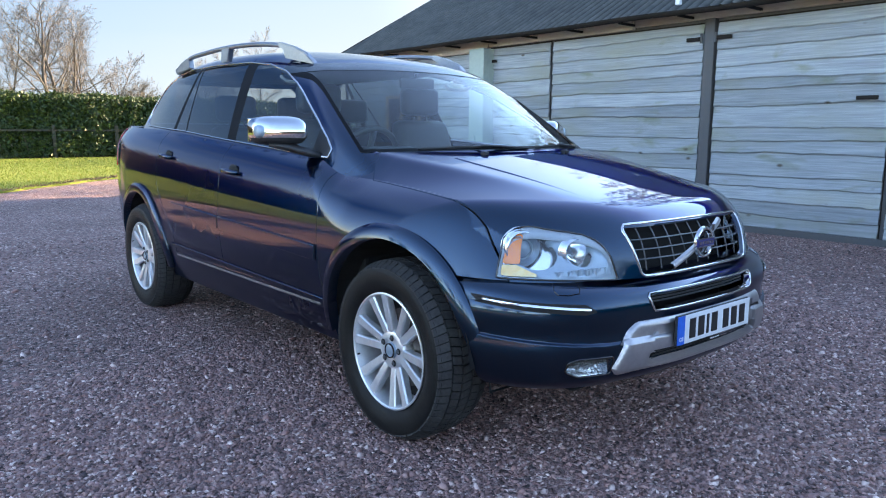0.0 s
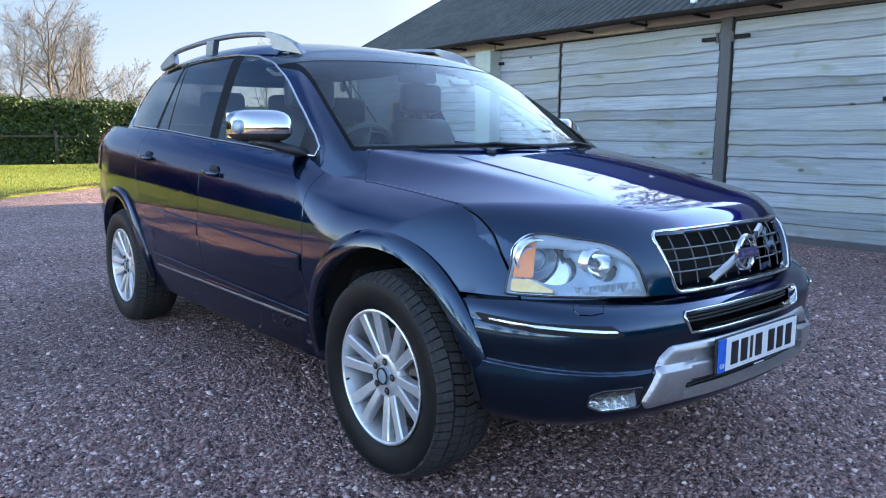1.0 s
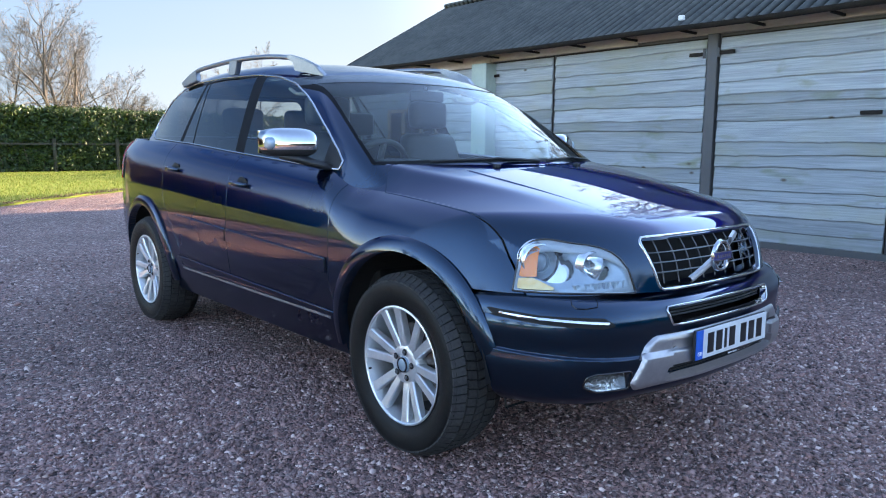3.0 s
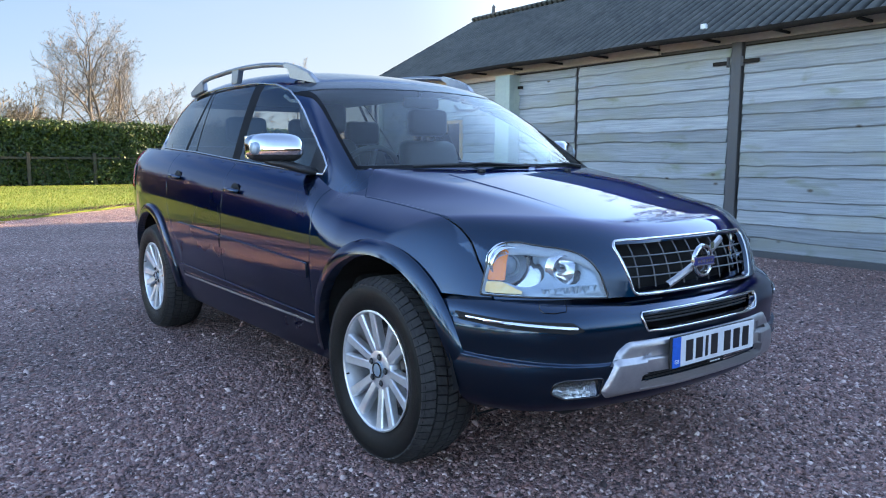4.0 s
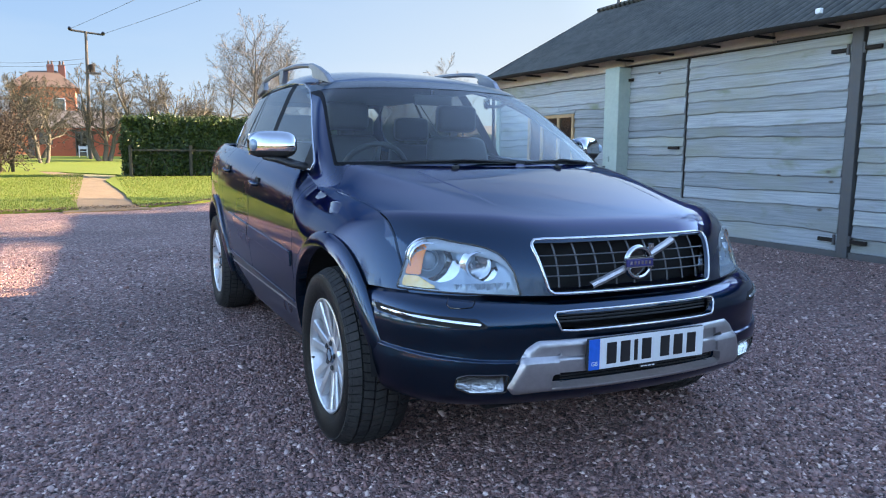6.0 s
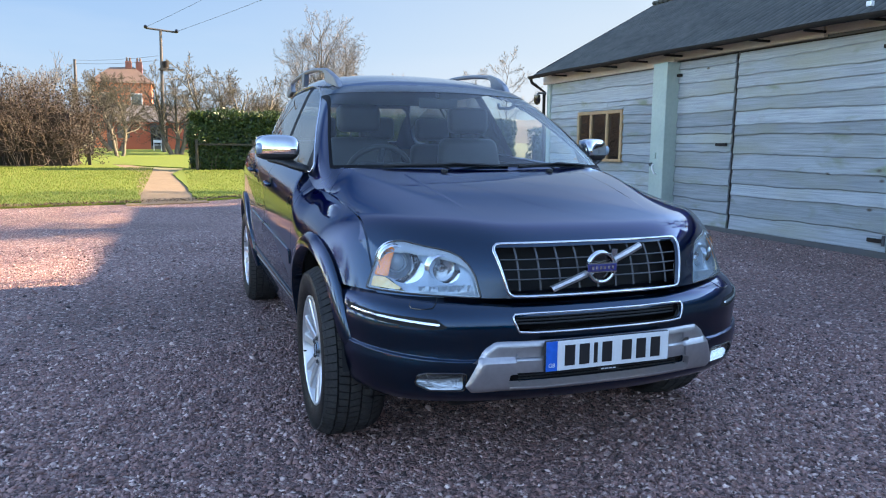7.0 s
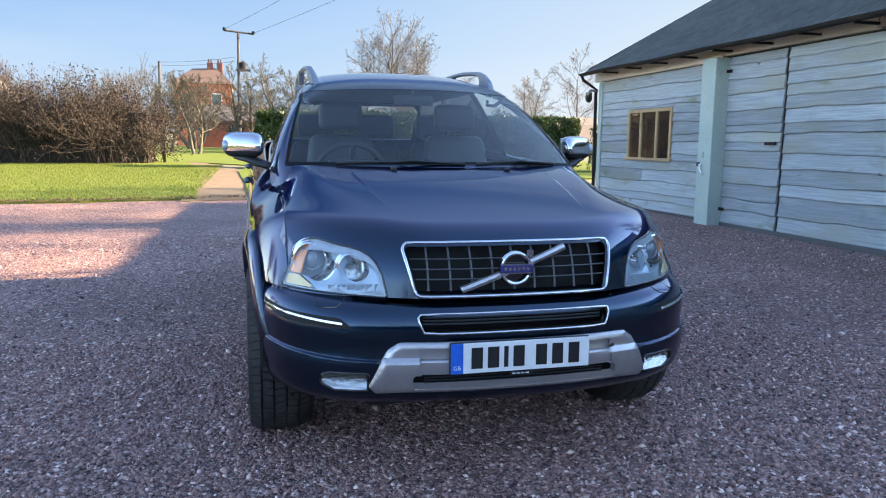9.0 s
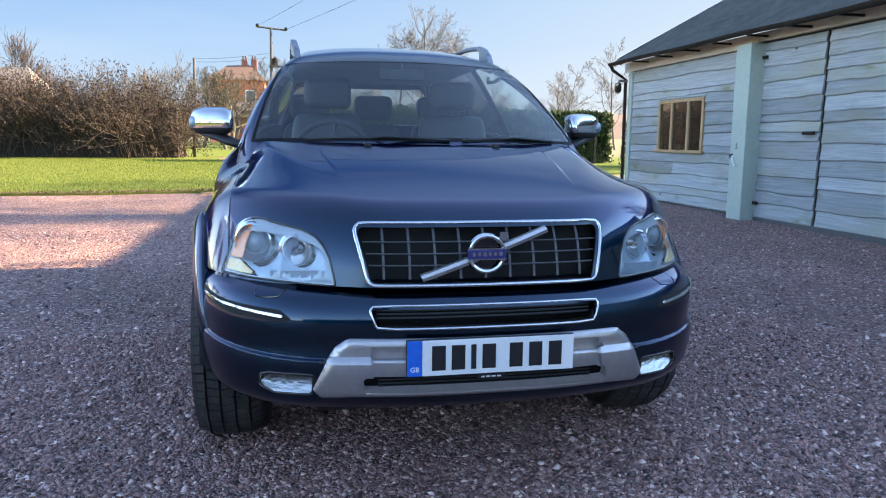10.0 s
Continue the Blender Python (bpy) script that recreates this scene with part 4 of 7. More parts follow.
GAP = 0.0028
car = tagged(empty("car"), "navy blue family off-roader with chrome mirrors, parked on gravel", "car")
f_u = np.concatenate([np.linspace(-90, -0.6, 210), np.linspace(0, 0.1, 26)])
f_v = np.concatenate([np.linspace(-26, 30, 110), np.linspace(30.5, 90, 130)])

hood = shell("hood", patch(body_s, f_u, f_v, [c_hood, lambda p: p[:, 2] - 0.722, lambda p: -c_head(p) - 0.004, lambda p: -c_grille(p)]), M["paint"], car, 2)
wing_cuts = [lambda p: -c_hood(p) - 2 * GAP, lambda p: door_cut(p[:, 2]) - GAP - p[:, 1], lambda p: -c_head(p) - 0.004]
f_v2 = np.concatenate([np.linspace(-26, 12, 80), np.linspace(12.3, 44, 130)])
fender = patch(body_s, f_u, f_v2, wing_cuts + [c_arch, lambda p: np.abs(p[:, 0]) - hood_edge(p[:, 1]) + 0.0005, lambda p: np.where(p[:, 1] < 0, p[:, 2] - 0.728, p[:, 2] - 0.40),
                                              lambda p: np.where((p[:, 1] > 0.3) & (p[:, 2] > 0.95), green_f(p) + 0.004, 1)])
scuttle = patch(body_s, f_u, f_v2, wing_cuts + [lambda p: hood_edge(p[:, 1]) + 0.0005 - np.abs(p[:, 0]), lambda p: np.abs(p[:, 0]) - 0.700, lambda p: p[:, 1] - 0.10,
                                               lambda p: np.where(p[:, 1] > 0.2, green_f(p) + 0.004, 1)])
d_u = np.linspace(0.05, 0.50, 110)
d_v = np.linspace(-34, 40, 130)
door_f = patch(body_s, d_u, d_v, [lambda p: p[:, 1] - door_cut(p[:, 2]) - GAP, lambda p: 1.520 - GAP - p[:, 1], lambda p: p[:, 2] - 0.485, lambda p: belt_z(p[:, 1]) - p[:, 2]])
r_u = np.linspace(0.44, 0.90, 110)


def c_rear(p):
    """The aft edge of the rear door, cut round the wheel arch."""
    return np.minimum(2.50 - 0.25 * sstep(0.95 - p[:, 2], 0, 0.4) - p[:, 1], np.hypot(p[:, 1] - WHEELS_Y[1], p[:, 2] - HUB_Z) - 0.53)


door_r = patch(body_s, r_u, d_v, [lambda p: p[:, 1] - 1.520 - GAP, c_rear, lambda p: p[:, 2] - 0.485, lambda p: belt_z(p[:, 1]) - p[:, 2]])
q_u = np.concatenate([np.linspace(0.72, 1, 70), np.linspace(2, 91, 70)])
quarter = patch(body_s, q_u, d_v, [lambda p: -c_rear(p) - 2 * GAP, c_arch, lambda p: p[:, 1] - 2.0, lambda p: p[:, 2] - 0.42, lambda p: belt_z(np.minimum(p[:, 1], 3.6)) - p[:, 2]])
s_u = np.linspace(0, 0.8, 90)
sill = patch(body_s, s_u, np.linspace(-40, -6, 40), [lambda p: 0.478 - p[:, 2], lambda p: p[:, 2] - 0.30, c_arch, lambda p: p[:, 1] - 0.1, lambda p: 2.8 - p[:, 1]])
for side in (0, 1):
    shell("front_wing", fender, M["paint"], car, side)
    shell("scuttle_side", scuttle, M["paint"], car, side)
    shell("front_door", door_f, M["paint"], car, side)
    shell("rear_door", door_r, M["paint"], car, side)
    shell("rear_quarter", quarter, M["paint"], car, side)
    shell("sill", sill, M["paint"], car, side)

# cabin
AP = [(0.556, 1.130), (0.562, 1.168), (0.745, 1.288), (0.995, 1.428), (1.105, 1.480), (1.294, 1.552), (1.54, 1.607), (1.866, 1.640), (2.4, 1.656), (2.9, 1.650), (3.10, 1.625), (3.27, 1.54), (3.38, 1.40), (3.395, 1.285)]
DLO = AP + [(3.0, 1.272), (2.4, 1.246), (1.7, 1.199), (1.1, 1.162), (0.72, 1.137)]


def c_dlo(p):
    return poly_d(p[:, 1], p[:, 2], DLO, 0.004)


def c_screen(p):
    x, z = np.abs(p[:, 0]), p[:, 2]
    return np.minimum.reduce([0.752 - 0.22 * (z - 1.17) - 0.30 * (z - 1.17) ** 2 - x, z - 1.158 + 0.01 * (x / 0.7) ** 2, 1.592 + 0.012 * (1 - (x / 0.55) ** 2) - z, 1.35 - p[:, 1]])


def c_backlight(p):
    return np.minimum.reduce([p[:, 1] - 3.3, 0.56 - np.abs(p[:, 0]), p[:, 2] - 1.30, 1.60 - p[:, 2]])


g_u = np.concatenate([np.linspace(-90, -0.5, 150), np.linspace(0, 1, 90), np.linspace(1.6, 91, 70)])
g_v = np.concatenate([np.linspace(-8, 40, 110), np.linspace(41, 90, 40)])
rooftop = patch(green_s, g_u, g_v, [lambda p: -c_dlo(p), lambda p: -c_screen(p), lambda p: -c_backlight(p), lambda p: np.where(p[:, 1] < 0.60, body_f(p) + 0.012, p[:, 2] - belt_z(p[:, 1]) + 0.03)])
shell("roof", rooftop, M["paint"], car, 2)
screen = patch(green_s, g_u, g_v, [c_screen])
shell("windscreen", screen, M["screen"], car, 2, 0, label="windscreen with a dark shade band")
shell("windscreen_border", patch(green_s, g_u, g_v, [c_screen, lambda p: 0.013 - c_screen(p)]), M["blackout"], car, 2, 0, 0.002, "black border of the windscreen")
shell("shade_band", patch(green_s, g_u, g_v, [c_screen, lambda p: p[:, 2] - 1.548 - 0.012 * (1 - (p[:, 0] / 0.55) ** 2)]), M["privacy"], car, 2, 0, 0.003, "tinted shade band along the top of the windscreen")
shell("rear_window", patch(green_s, g_u, g_v, [c_backlight]), M["backglass"], car, 2, 0)


def lean(z, y_low, y_high):
    return y_low + (y_high - y_low) * (z - 1.2) / 0.44


B0, B1, C0, C1, C2, C3 = (1.578, 1.705), (1.690, 1.835), (2.335, 2.522), (2.36, 2.540), (2.555, 2.565), (2.62, 2.60)
front_pane = patch(green_s, g_u, g_v, [c_dlo, lambda p: lean(p[:, 2], *B0) - p[:, 1], lambda p: p[:, 1] - 0.70])
rear_pane = patch(green_s, g_u, g_v, [c_dlo, lambda p: p[:, 1] - lean(p[:, 2], *B1), lambda p: lean(p[:, 2], *C0) - p[:, 1]])
slim_pane = patch(green_s, g_u, g_v, [c_dlo, lambda p: p[:, 1] - lean(p[:, 2], *C1), lambda p: lean(p[:, 2], *C2) - p[:, 1]])
aft_pane = patch(green_s, g_u, g_v, [c_dlo, lambda p: p[:, 1] - lean(p[:, 2], *C3)])
pil = [patch(green_s, g_u, g_v, [c_dlo, lambda p, a=a: p[:, 1] - lean(p[:, 2], *a), lambda p, b=b: lean(p[:, 2], *b) - p[:, 1]])
       for a, b in ((B0, B1), (C0, C1), (C2, C3))]
tri_pane = patch(green_s, g_u, g_v, [c_dlo, lambda p: 0.70 - p[:, 1]])
for side in (0, 1):
    shell("front_side_window", front_pane, M["glass"], car, side, 0)
    shell("rear_side_window", rear_pane, M["privacy"], car, side, 0)
    shell("quarter_window", aft_pane, M["privacy"], car, side, 0)
    shell("quarter_window", slim_pane, M["privacy"], car, side, 0)
    for q in pil:
        shell("window_pillar", q, M["blackout"], car, side, 0)
    shell("mirror_base", tri_pane, M["plastic"], car, side, 0)


# ---- the car: front ----
out_s = [0, 0.25, 0.402, 0.631, 0.789, 0.943, 1.09, 1.262, 1.6]
out_x = spline(out_s, [0, 0.25, 0.40, 0.62, 0.752, 0.846, 0.896, 0.926, 0.942])
out_y = spline(out_s, [-0.912, -0.903, -0.880, -0.820, -0.735, -0.612, -0.472, -0.302, 0.034])
bump_off = spline([0.335, 0.36, 0.40, 0.46, 0.50, 0.53, 0.60, 0.645, 0.675, 0.70, 0.718, 0.73], [-0.075, -0.04, -0.016, -0.003, -0.001, -0.004, 0.0, -0.006, -0.022, -0.052, -0.098, -0.14])


def bump_point(s, z):
    """The bumper: the plan outline, drawn in by height; the lower valance stands 9 mm proud below its crease."""
    crease = 0.503 + 0.03 * sstep(s, 0.5, 1.1)
    ledge = np.where(z > 0.655, 1 - 0.62 * sstep(s, 0.55, 1.15), 1.0)
    off = bump_off(z) * ledge - 0.010 * sstep(z, crease, crease + 0.008)
    e = 1e-3
    tx, ty = out_x(s + e) - out_x(s - e), out_y(s + e) - out_y(s - e)
    ln = np.hypot(tx, ty)
    return np.stack([out_x(s) + off * ty / ln, out_y(s) - off * tx / ln, z], -1)


def bump_normal(q, par):
    e = 8e-4
    a = bump_point(par[:, 0] + e, par[:, 1]) - bump_point(par[:, 0] - e, par[:, 1])
    b = bump_point(par[:, 0], par[:, 1] + e) - bump_point(par[:, 0], par[:, 1] - e)
    g = np.cross(a, b)
    return g / np.linalg.norm(g, axis=1, keepdims=True)


bump_s = (bump_point, bump_normal)
b_u, b_v = np.linspace(0, 1.36, 150), np.linspace(0.338, 0.729, 120)
INTAKE = [(-0.335, 0.617), (0.335, 0.617), (0.352, 0.655), (-0.352, 0.655)]
FOG = [(0.548, 0.409), (0.655, 0.408), (0.688, 0.424), (0.682, 0.443), (0.660, 0.450), (0.545, 0.450)]
SKID = [(-0.425, 0.563), (0.425, 0.563), (0.458, 0.540), (0.482, 0.500), (0.520, 0.418), (0.505, 0.402), (0.40, 0.406), (-0.40, 0.406), (-0.505, 0.402), (-0.520, 0.418), (-0.482, 0.500), (-0.458, 0.540)]
MOUTH = [(-0.375, 0.430), (0.375, 0.430), (0.372, 0.452), (-0.372, 0.452)]
SLOT = [(0.60, 0.628), (0.635, 0.622), (0.80, 0.638), (0.868, 0.652), (0.872, 0.672), (0.80, 0.660), (0.63, 0.650)]


def c_poly(poly, rnd, sym=False):
    return lambda p: poly_d(np.abs(p[:, 0]) if sym else p[:, 0], p[:, 2], poly, rnd)


c_intake, c_fog, c_skid, c_mouth = c_poly(INTAKE, 0.010), c_poly(FOG, 0.010, True), c_poly(SKID, 0.012), c_poly(MOUTH, 0.010)
minus = lambda c: (lambda p: -c(p))
plate_zone = c_poly([(-0.358, 0.468), (0.358, 0.468), (0.352, 0.548), (-0.352, 0.548)], 0.006)
shell("front_bumper", patch(bump_s, b_u, b_v, [c_arch, minus(c_intake), minus(c_fog), minus(c_mouth), minus(plate_zone)]), M["paint"], car, 2, 0.02)
shell("skid_plate", swell(patch(bump_s, b_u, b_v, [c_skid, minus(c_mouth), minus(plate_zone)]), lambda p: 0.003 + 0.016 * np.sqrt(np.clip(1 - (1 - np.clip(c_skid(p), 0, 0.028) / 0.028) ** 2, 0, 1))), M["satin"], car, 2, 0.03, 0, "satin silver skid plate below the bumper")
shell("plate_panel", patch(bump_s, b_u, b_v, [plate_zone]), M["satin"], car, 2, 0.010, 0.008)
slot_c = c_poly(SLOT, 0.004, True)
strip_c = c_poly([(0.618, 0.633), (0.80, 0.650), (0.862, 0.661), (0.862, 0.664), (0.80, 0.654), (0.618, 0.638)], 0.0012, True)
for side in (0, 1):
    shell("bumper_slot", patch(bump_s, b_u, b_v, [slot_c]), M["dark"], car, side, 0.004, 0.002)
    shell("chrome_strip", patch(bump_s, b_u, np.linspace(0.61, 0.69, 90), [strip_c]), M["chrome"], car, side, 0.006, 0.010, "thin chrome bumper strip")


S_RUN = np.linspace(0, 1.4, 300)
X_RUN = out_x(S_RUN)


def front_points(poly2d, off, f=None):
    """Points of an outline laid on the bumper or the nose."""
    q2 = np.array(poly2d, float)
    x, z = np.abs(q2[:, 0]), q2[:, 1]
    if f is None:
        s = np.interp(x, X_RUN, S_RUN)
        q, n = bump_point(s, z), bump_normal(None, np.stack([s, z], -1))
    else:
        q = np.stack([x, on_front(x, z, f), z], -1)
        n = body_s[1](q)
    q = q + off * n
    q[:, 0] = np.sign(q2[:, 0]) * q[:, 0]
    return [tuple(v) for v in q]


def frame_return(name, poly, rnd, depth, f, label):
    """The inner face of a chrome frame, running back into its opening."""
    front = front_points(contour(poly, rnd), 0.0, f)
    bm = bmesh.new()
    a = [bm.verts.new(v) for v in front]
    b = [bm.verts.new((v[0] * 0.985, v[1] + depth, v[2] + (0.004 if v[2] < sum(q[1] for q in poly) / len(poly) else -0.004))) for v in front]
    for i in range(len(a)):
        j = (i + 1) % len(a)
        bm.faces.new((a[i], a[j], b[j], b[i]))
    bmesh.ops.recalc_face_normals(bm, faces=bm.faces)
    part(name, bm, M["chrome"], car, label, True, 2)


part("intake_frame", tube(front_points(contour(INTAKE, 0.014), 0.002), 0.0047, 8, True), M["chrome"], car, "chrome frame of the lower intake", True, 2)
for z in (0.628, 0.640, 0.652):
    part("intake_slat", tube([(x, bump_point(np.array([abs(x)]), np.array([0.636]))[0][1] + 0.035, z) for x in np.linspace(-0.34, 0.34, 15)], 0.004, 6), M["plastic"], car)
part("lower_lip", tube(front_points([(x, 0.410) for x in np.linspace(-0.38, 0.38, 31)], 0.010), 0.010, 8), M["satin"], car, "satin silver lower bar", True, 2)
for i in range(3):
    part("intake_slat", tube([(x, -0.885 + 0.10 * x * x, 0.422 + 0.011 * i) for x in np.linspace(-0.34, 0.34, 13)], 0.003, 5), M["plastic"], car)

frame_return("intake_return", INTAKE, 0.011, 0.022, None, "chrome inner face of the lower intake")
# number plate with plain bars
plate = empty("number_plate"); plate.parent = car
PY = -0.926
part("plate_backing", box_bm(-0.262, 0.262, PY + 0.001, PY + 0.012, 0.462, 0.577, 0.003), M["plastic"], plate)
part("plate_face", box_bm(-0.215, 0.260, PY - 0.004, PY + 0.0005, 0.466, 0.5745, 0.0015), M["white"], plate, "white reflective plate")
part("plate_band", box_bm(-0.260, -0.2155, PY - 0.004, PY + 0.0005, 0.466, 0.5745, 0.0015), M["blue"], plate, "blue band at the end of the plate")
for x in (-0.165, -0.105, -0.058, -0.010, 0.075, 0.137, 0.20):
    part("plate_bar", box_bm(x - (0.008 if x == -0.058 else 0.021), x + (0.008 if x == -0.058 else 0.021), PY - 0.0062, PY - 0.0035, 0.482, 0.558, 0.001), M["black"], plate)


def lettering(text, size, m, where, parent, name="lettering"):
    cu = bpy.data.curves.new("t", "FONT")
    cu.body, cu.size, cu.extrude, cu.align_x, cu.align_y = text, size, 0.0006, "CENTER", "CENTER"
    tmp = bpy.data.objects.new("t", cu)
    scene.collection.objects.link(tmp)
    me = bpy.data.meshes.new_from_object(tmp.evaluated_get(bpy.context.evaluated_depsgraph_get()))
    bpy.data.objects.remove(tmp)
    me.transform(where)
    me.materials.clear(); me.materials.append(m)
    ob = new(name, me)
    ob.parent = parent
    return ob


lettering("GB", 0.021, M["white"], pose(-0.238, PY - 0.0048, 0.487, 90, 0, 0), plate)
part("dealer_tab", box_bm(-0.042, 0.042, PY - 0.005, PY + 0.001, 0.4515, 0.4615, 0.001), M["black"], plate)
for x in (-0.028, -0.012, 0.005, 0.022):
    part("plate_bar", box_bm(x - 0.006, x + 0.006, PY - 0.0068, PY - 0.0045, 0.4545, 0.4585), M["white"], plate)

# grille
part("grille_backing", box_bm(-0.40, 0.40, -0.70, -0.69, 0.70, 0.92), M["dark"], car)


def nose(x, z):
    return on_front(abs(x), z)[0]


part("grille_frame", tube(front_points(contour(GRILLE, 0.025), -0.002, body_f), 0.0064, 10, True), M["chrome"], car, "chrome grille surround", True, 2)
frame_return("grille_return", GRILLE, 0.022, 0.024, body_f, "chrome inner face of the grille")
for i in range(3):
    z = 0.784 + 0.0345 * i
    w = 0.352 + 0.033 * (z - 0.752) / 0.134
    part("grille_slat", tube([(x, nose(x, z) + 0.020, z) for x in np.linspace(-w, w, 21)], 0.0024, 6, flat=(2.2, 1.0)), M["slat"], car)
for i in range(9):
    x = (i - 4) * 0.079
    part("grille_bar", tube([(x, nose(x, z) + 0.026, z) for z in np.linspace(0.742, 0.898, 6)], 0.0015, 6, flat=(0.9, 3.0)), M["slat"], car)
p0, p1 = (-0.205, 0.748), (0.205, 0.888)
bm = bmesh.new()
prev = None
for t in np.linspace(0, 1, 25):
    x, z = p0[0] + (p1[0] - p0[0]) * t, p0[1] + (p1[1] - p0[1]) * t
    y = nose(x, z) - 0.004
    ring = [bm.verts.new((x - 0.006 * s, y + d, z + 0.0115 * s)) for s, d in ((-1, 0.012), (-0.8, 0.0), (0, -0.004), (0.8, 0.0), (1, 0.012))]
    if prev:
        for j in range(4):
            bm.faces.new((prev[j], prev[j + 1], ring[j + 1], ring[j]))
    prev = ring
bmesh.ops.recalc_face_normals(bm, faces=bm.faces)
part("grille_slash", bm, M["satin"], car, "diagonal satin bar across the grille", True)
EC = (-0.006, nose(0, 0.82) - 0.012, 0.822)
part("badge_ring", lathe([(0.0, 0.046), (-0.012, 0.049), (-0.014, 0.055), (-0.012, 0.060), (0.0, 0.063)], 56, "y", EC), M["chrome"], car, "round chrome badge", True)
part("badge_disc", lathe([(0.003, 0.0), (0.003, 0.047)], 40, "y", EC), M["gloss"], car)
part("badge_band", box_bm(EC[0] - 0.060, EC[0] + 0.060, EC[1] - 0.0165, EC[1] - 0.004, EC[2] - 0.0145, EC[2] + 0.0145, 0.003), M["emblem"], car, "plain dark blue badge band")
for zz in (-0.016, 0.016):
    part("badge_trim", box_bm(EC[0] - 0.061, EC[0] + 0.061, EC[1] - 0.0175, EC[1] - 0.006, EC[2] + zz - 0.0015, EC[2] + zz + 0.0015), M["chrome"], car)
for k in range(6):
    x = EC[0] - 0.042 + 0.0168 * k
    part("badge_bar", box_bm(x - 0.005, x + 0.005, EC[1] - 0.0178, EC[1] - 0.016, EC[2] - 0.006, EC[2] + 0.006), M["chrome"], car)
bm = bmesh.new()
vs = [bm.verts.new((EC[0] + a, EC[1] - 0.010, EC[2] + b)) for a, b in ((0.040, 0.046), (0.048, 0.038), (0.064, 0.045), (0.064, 0.066), (0.040, 0.066))]
f = bm.faces.new(vs)
r = bmesh.ops.extrude_face_region(bm, geom=[f])
for v in r["geom"]:
    if isinstance(v, bmesh.types.BMVert):
        v.co.y += 0.012
bmesh.ops.recalc_face_normals(bm, faces=bm.faces)
part("badge_arrow", bm, M["chrome"], car)


# headlamps
fp = patch(bump_s, b_u, b_v, [c_fog])
def flip(bm, side):
    if side:
        bmesh.ops.scale(bm, vec=(-1, 1, 1), verts=bm.verts)
        bmesh.ops.reverse_faces(bm, faces=bm.faces)
    return bm


lens_patch = patch(body_s, f_u, f_v, [c_head])
amber_c = lambda p: np.minimum.reduce([c_head(p) - 0.010, p[:, 1] + 0.584 - 0.20 * (p[:, 2] - 0.834), 0.886 - p[:, 2], p[:, 2] - 0.784])
pale_c = lambda p: np.minimum.reduce([c_head(p) - 0.010, p[:, 1] + 0.660 - 1.9 * np.maximum(p[:, 2] - 0.742, 0), 0.780 - p[:, 2]])
M["paleamber"] = mat("pale_amber", (0.85, 0.66, 0.30), (0.80, 0.50, 0.16), rough=0.25, coat=0.5, scale=18)
M["smoke"] = mat("lamp_surround", (0.34, 0.38, 0.43), (0.29, 0.33, 0.37), rough=0.25, coat=0.6)
M["projector"] = mat("projector_glass", (0.16, 0.21, 0.26), (0.22, 0.27, 0.32), rough=0.08, coat=1.0, rough_var=0.02)
amber_p = patch(body_s, f_u, f_v, [amber_c])
pale_p = patch(body_s, f_u, f_v, [pale_c])
MAIN, HIGH = (0.706, 0.828, 0.062), (0.570, 0.818, 0.046)
lamp_d = lambda p: np.minimum(np.hypot((np.abs(p[:, 0]) - MAIN[0]) * 0.92, p[:, 2] - MAIN[1]) - MAIN[2], np.hypot(np.abs(p[:, 0]) - HIGH[0], p[:, 2] - HIGH[1]) - HIGH[2])
inner_c = lambda p: c_head(p) - 0.006 - 0.026 * sstep(p[:, 2], 0.80, 0.875)
bezel_p = patch(body_s, f_u, f_v, [inner_c, lamp_d, lambda p: -amber_c(p) - 0.003, lambda p: -pale_c(p) - 0.003])
near_lamp = lambda p: -0.007 - 0.015 * (1 - sstep(lamp_d(p), 0.0, 0.045)) - 0.006 * (1 - sstep(inner_c(p), 0.0, 0.012))
bezel_p = swell(bezel_p, near_lamp)
surround_p = patch(body_s, f_u, f_v, [c_head, lambda p: -inner_c(p)])


def rim_run(data, step):
    """The outer edge of a patch as an even run of points."""
    pos, nor, tri = data
    nxt, e = {}, np.concatenate([tri[:, [0, 1]], tri[:, [1, 2]], tri[:, [2, 0]]])
    have = {(int(a), int(b)) for a, b in e}
    for a, b in have:
        if (b, a) not in have:
            nxt[a] = b
    best = []
    while nxt:
        run = [next(iter(nxt))]
        while run[-1] in nxt:
            run.append(nxt.pop(run[-1]))
        if len(run) > len(best):
            best = run
    q = pos[best] - 0.002 * nor[best]
    s = np.concatenate([[0], np.cumsum(np.linalg.norm(np.diff(q, axis=0), axis=1))])
    t = np.arange(0, s[-1] - step / 2, step)
    return [tuple(v) for v in np.stack([np.interp(t, s, q[:, i]) for i in range(3)], -1)]


seal = rim_run(lens_patch, 0.007)


def facing(bm, c, turn):
    """Turns a lamp built round the origin outwards and sets it in place."""
    bm.transform(Matrix.Translation(c) @ Matrix.Rotation(radians(turn), 4, "Z"))
    return bm


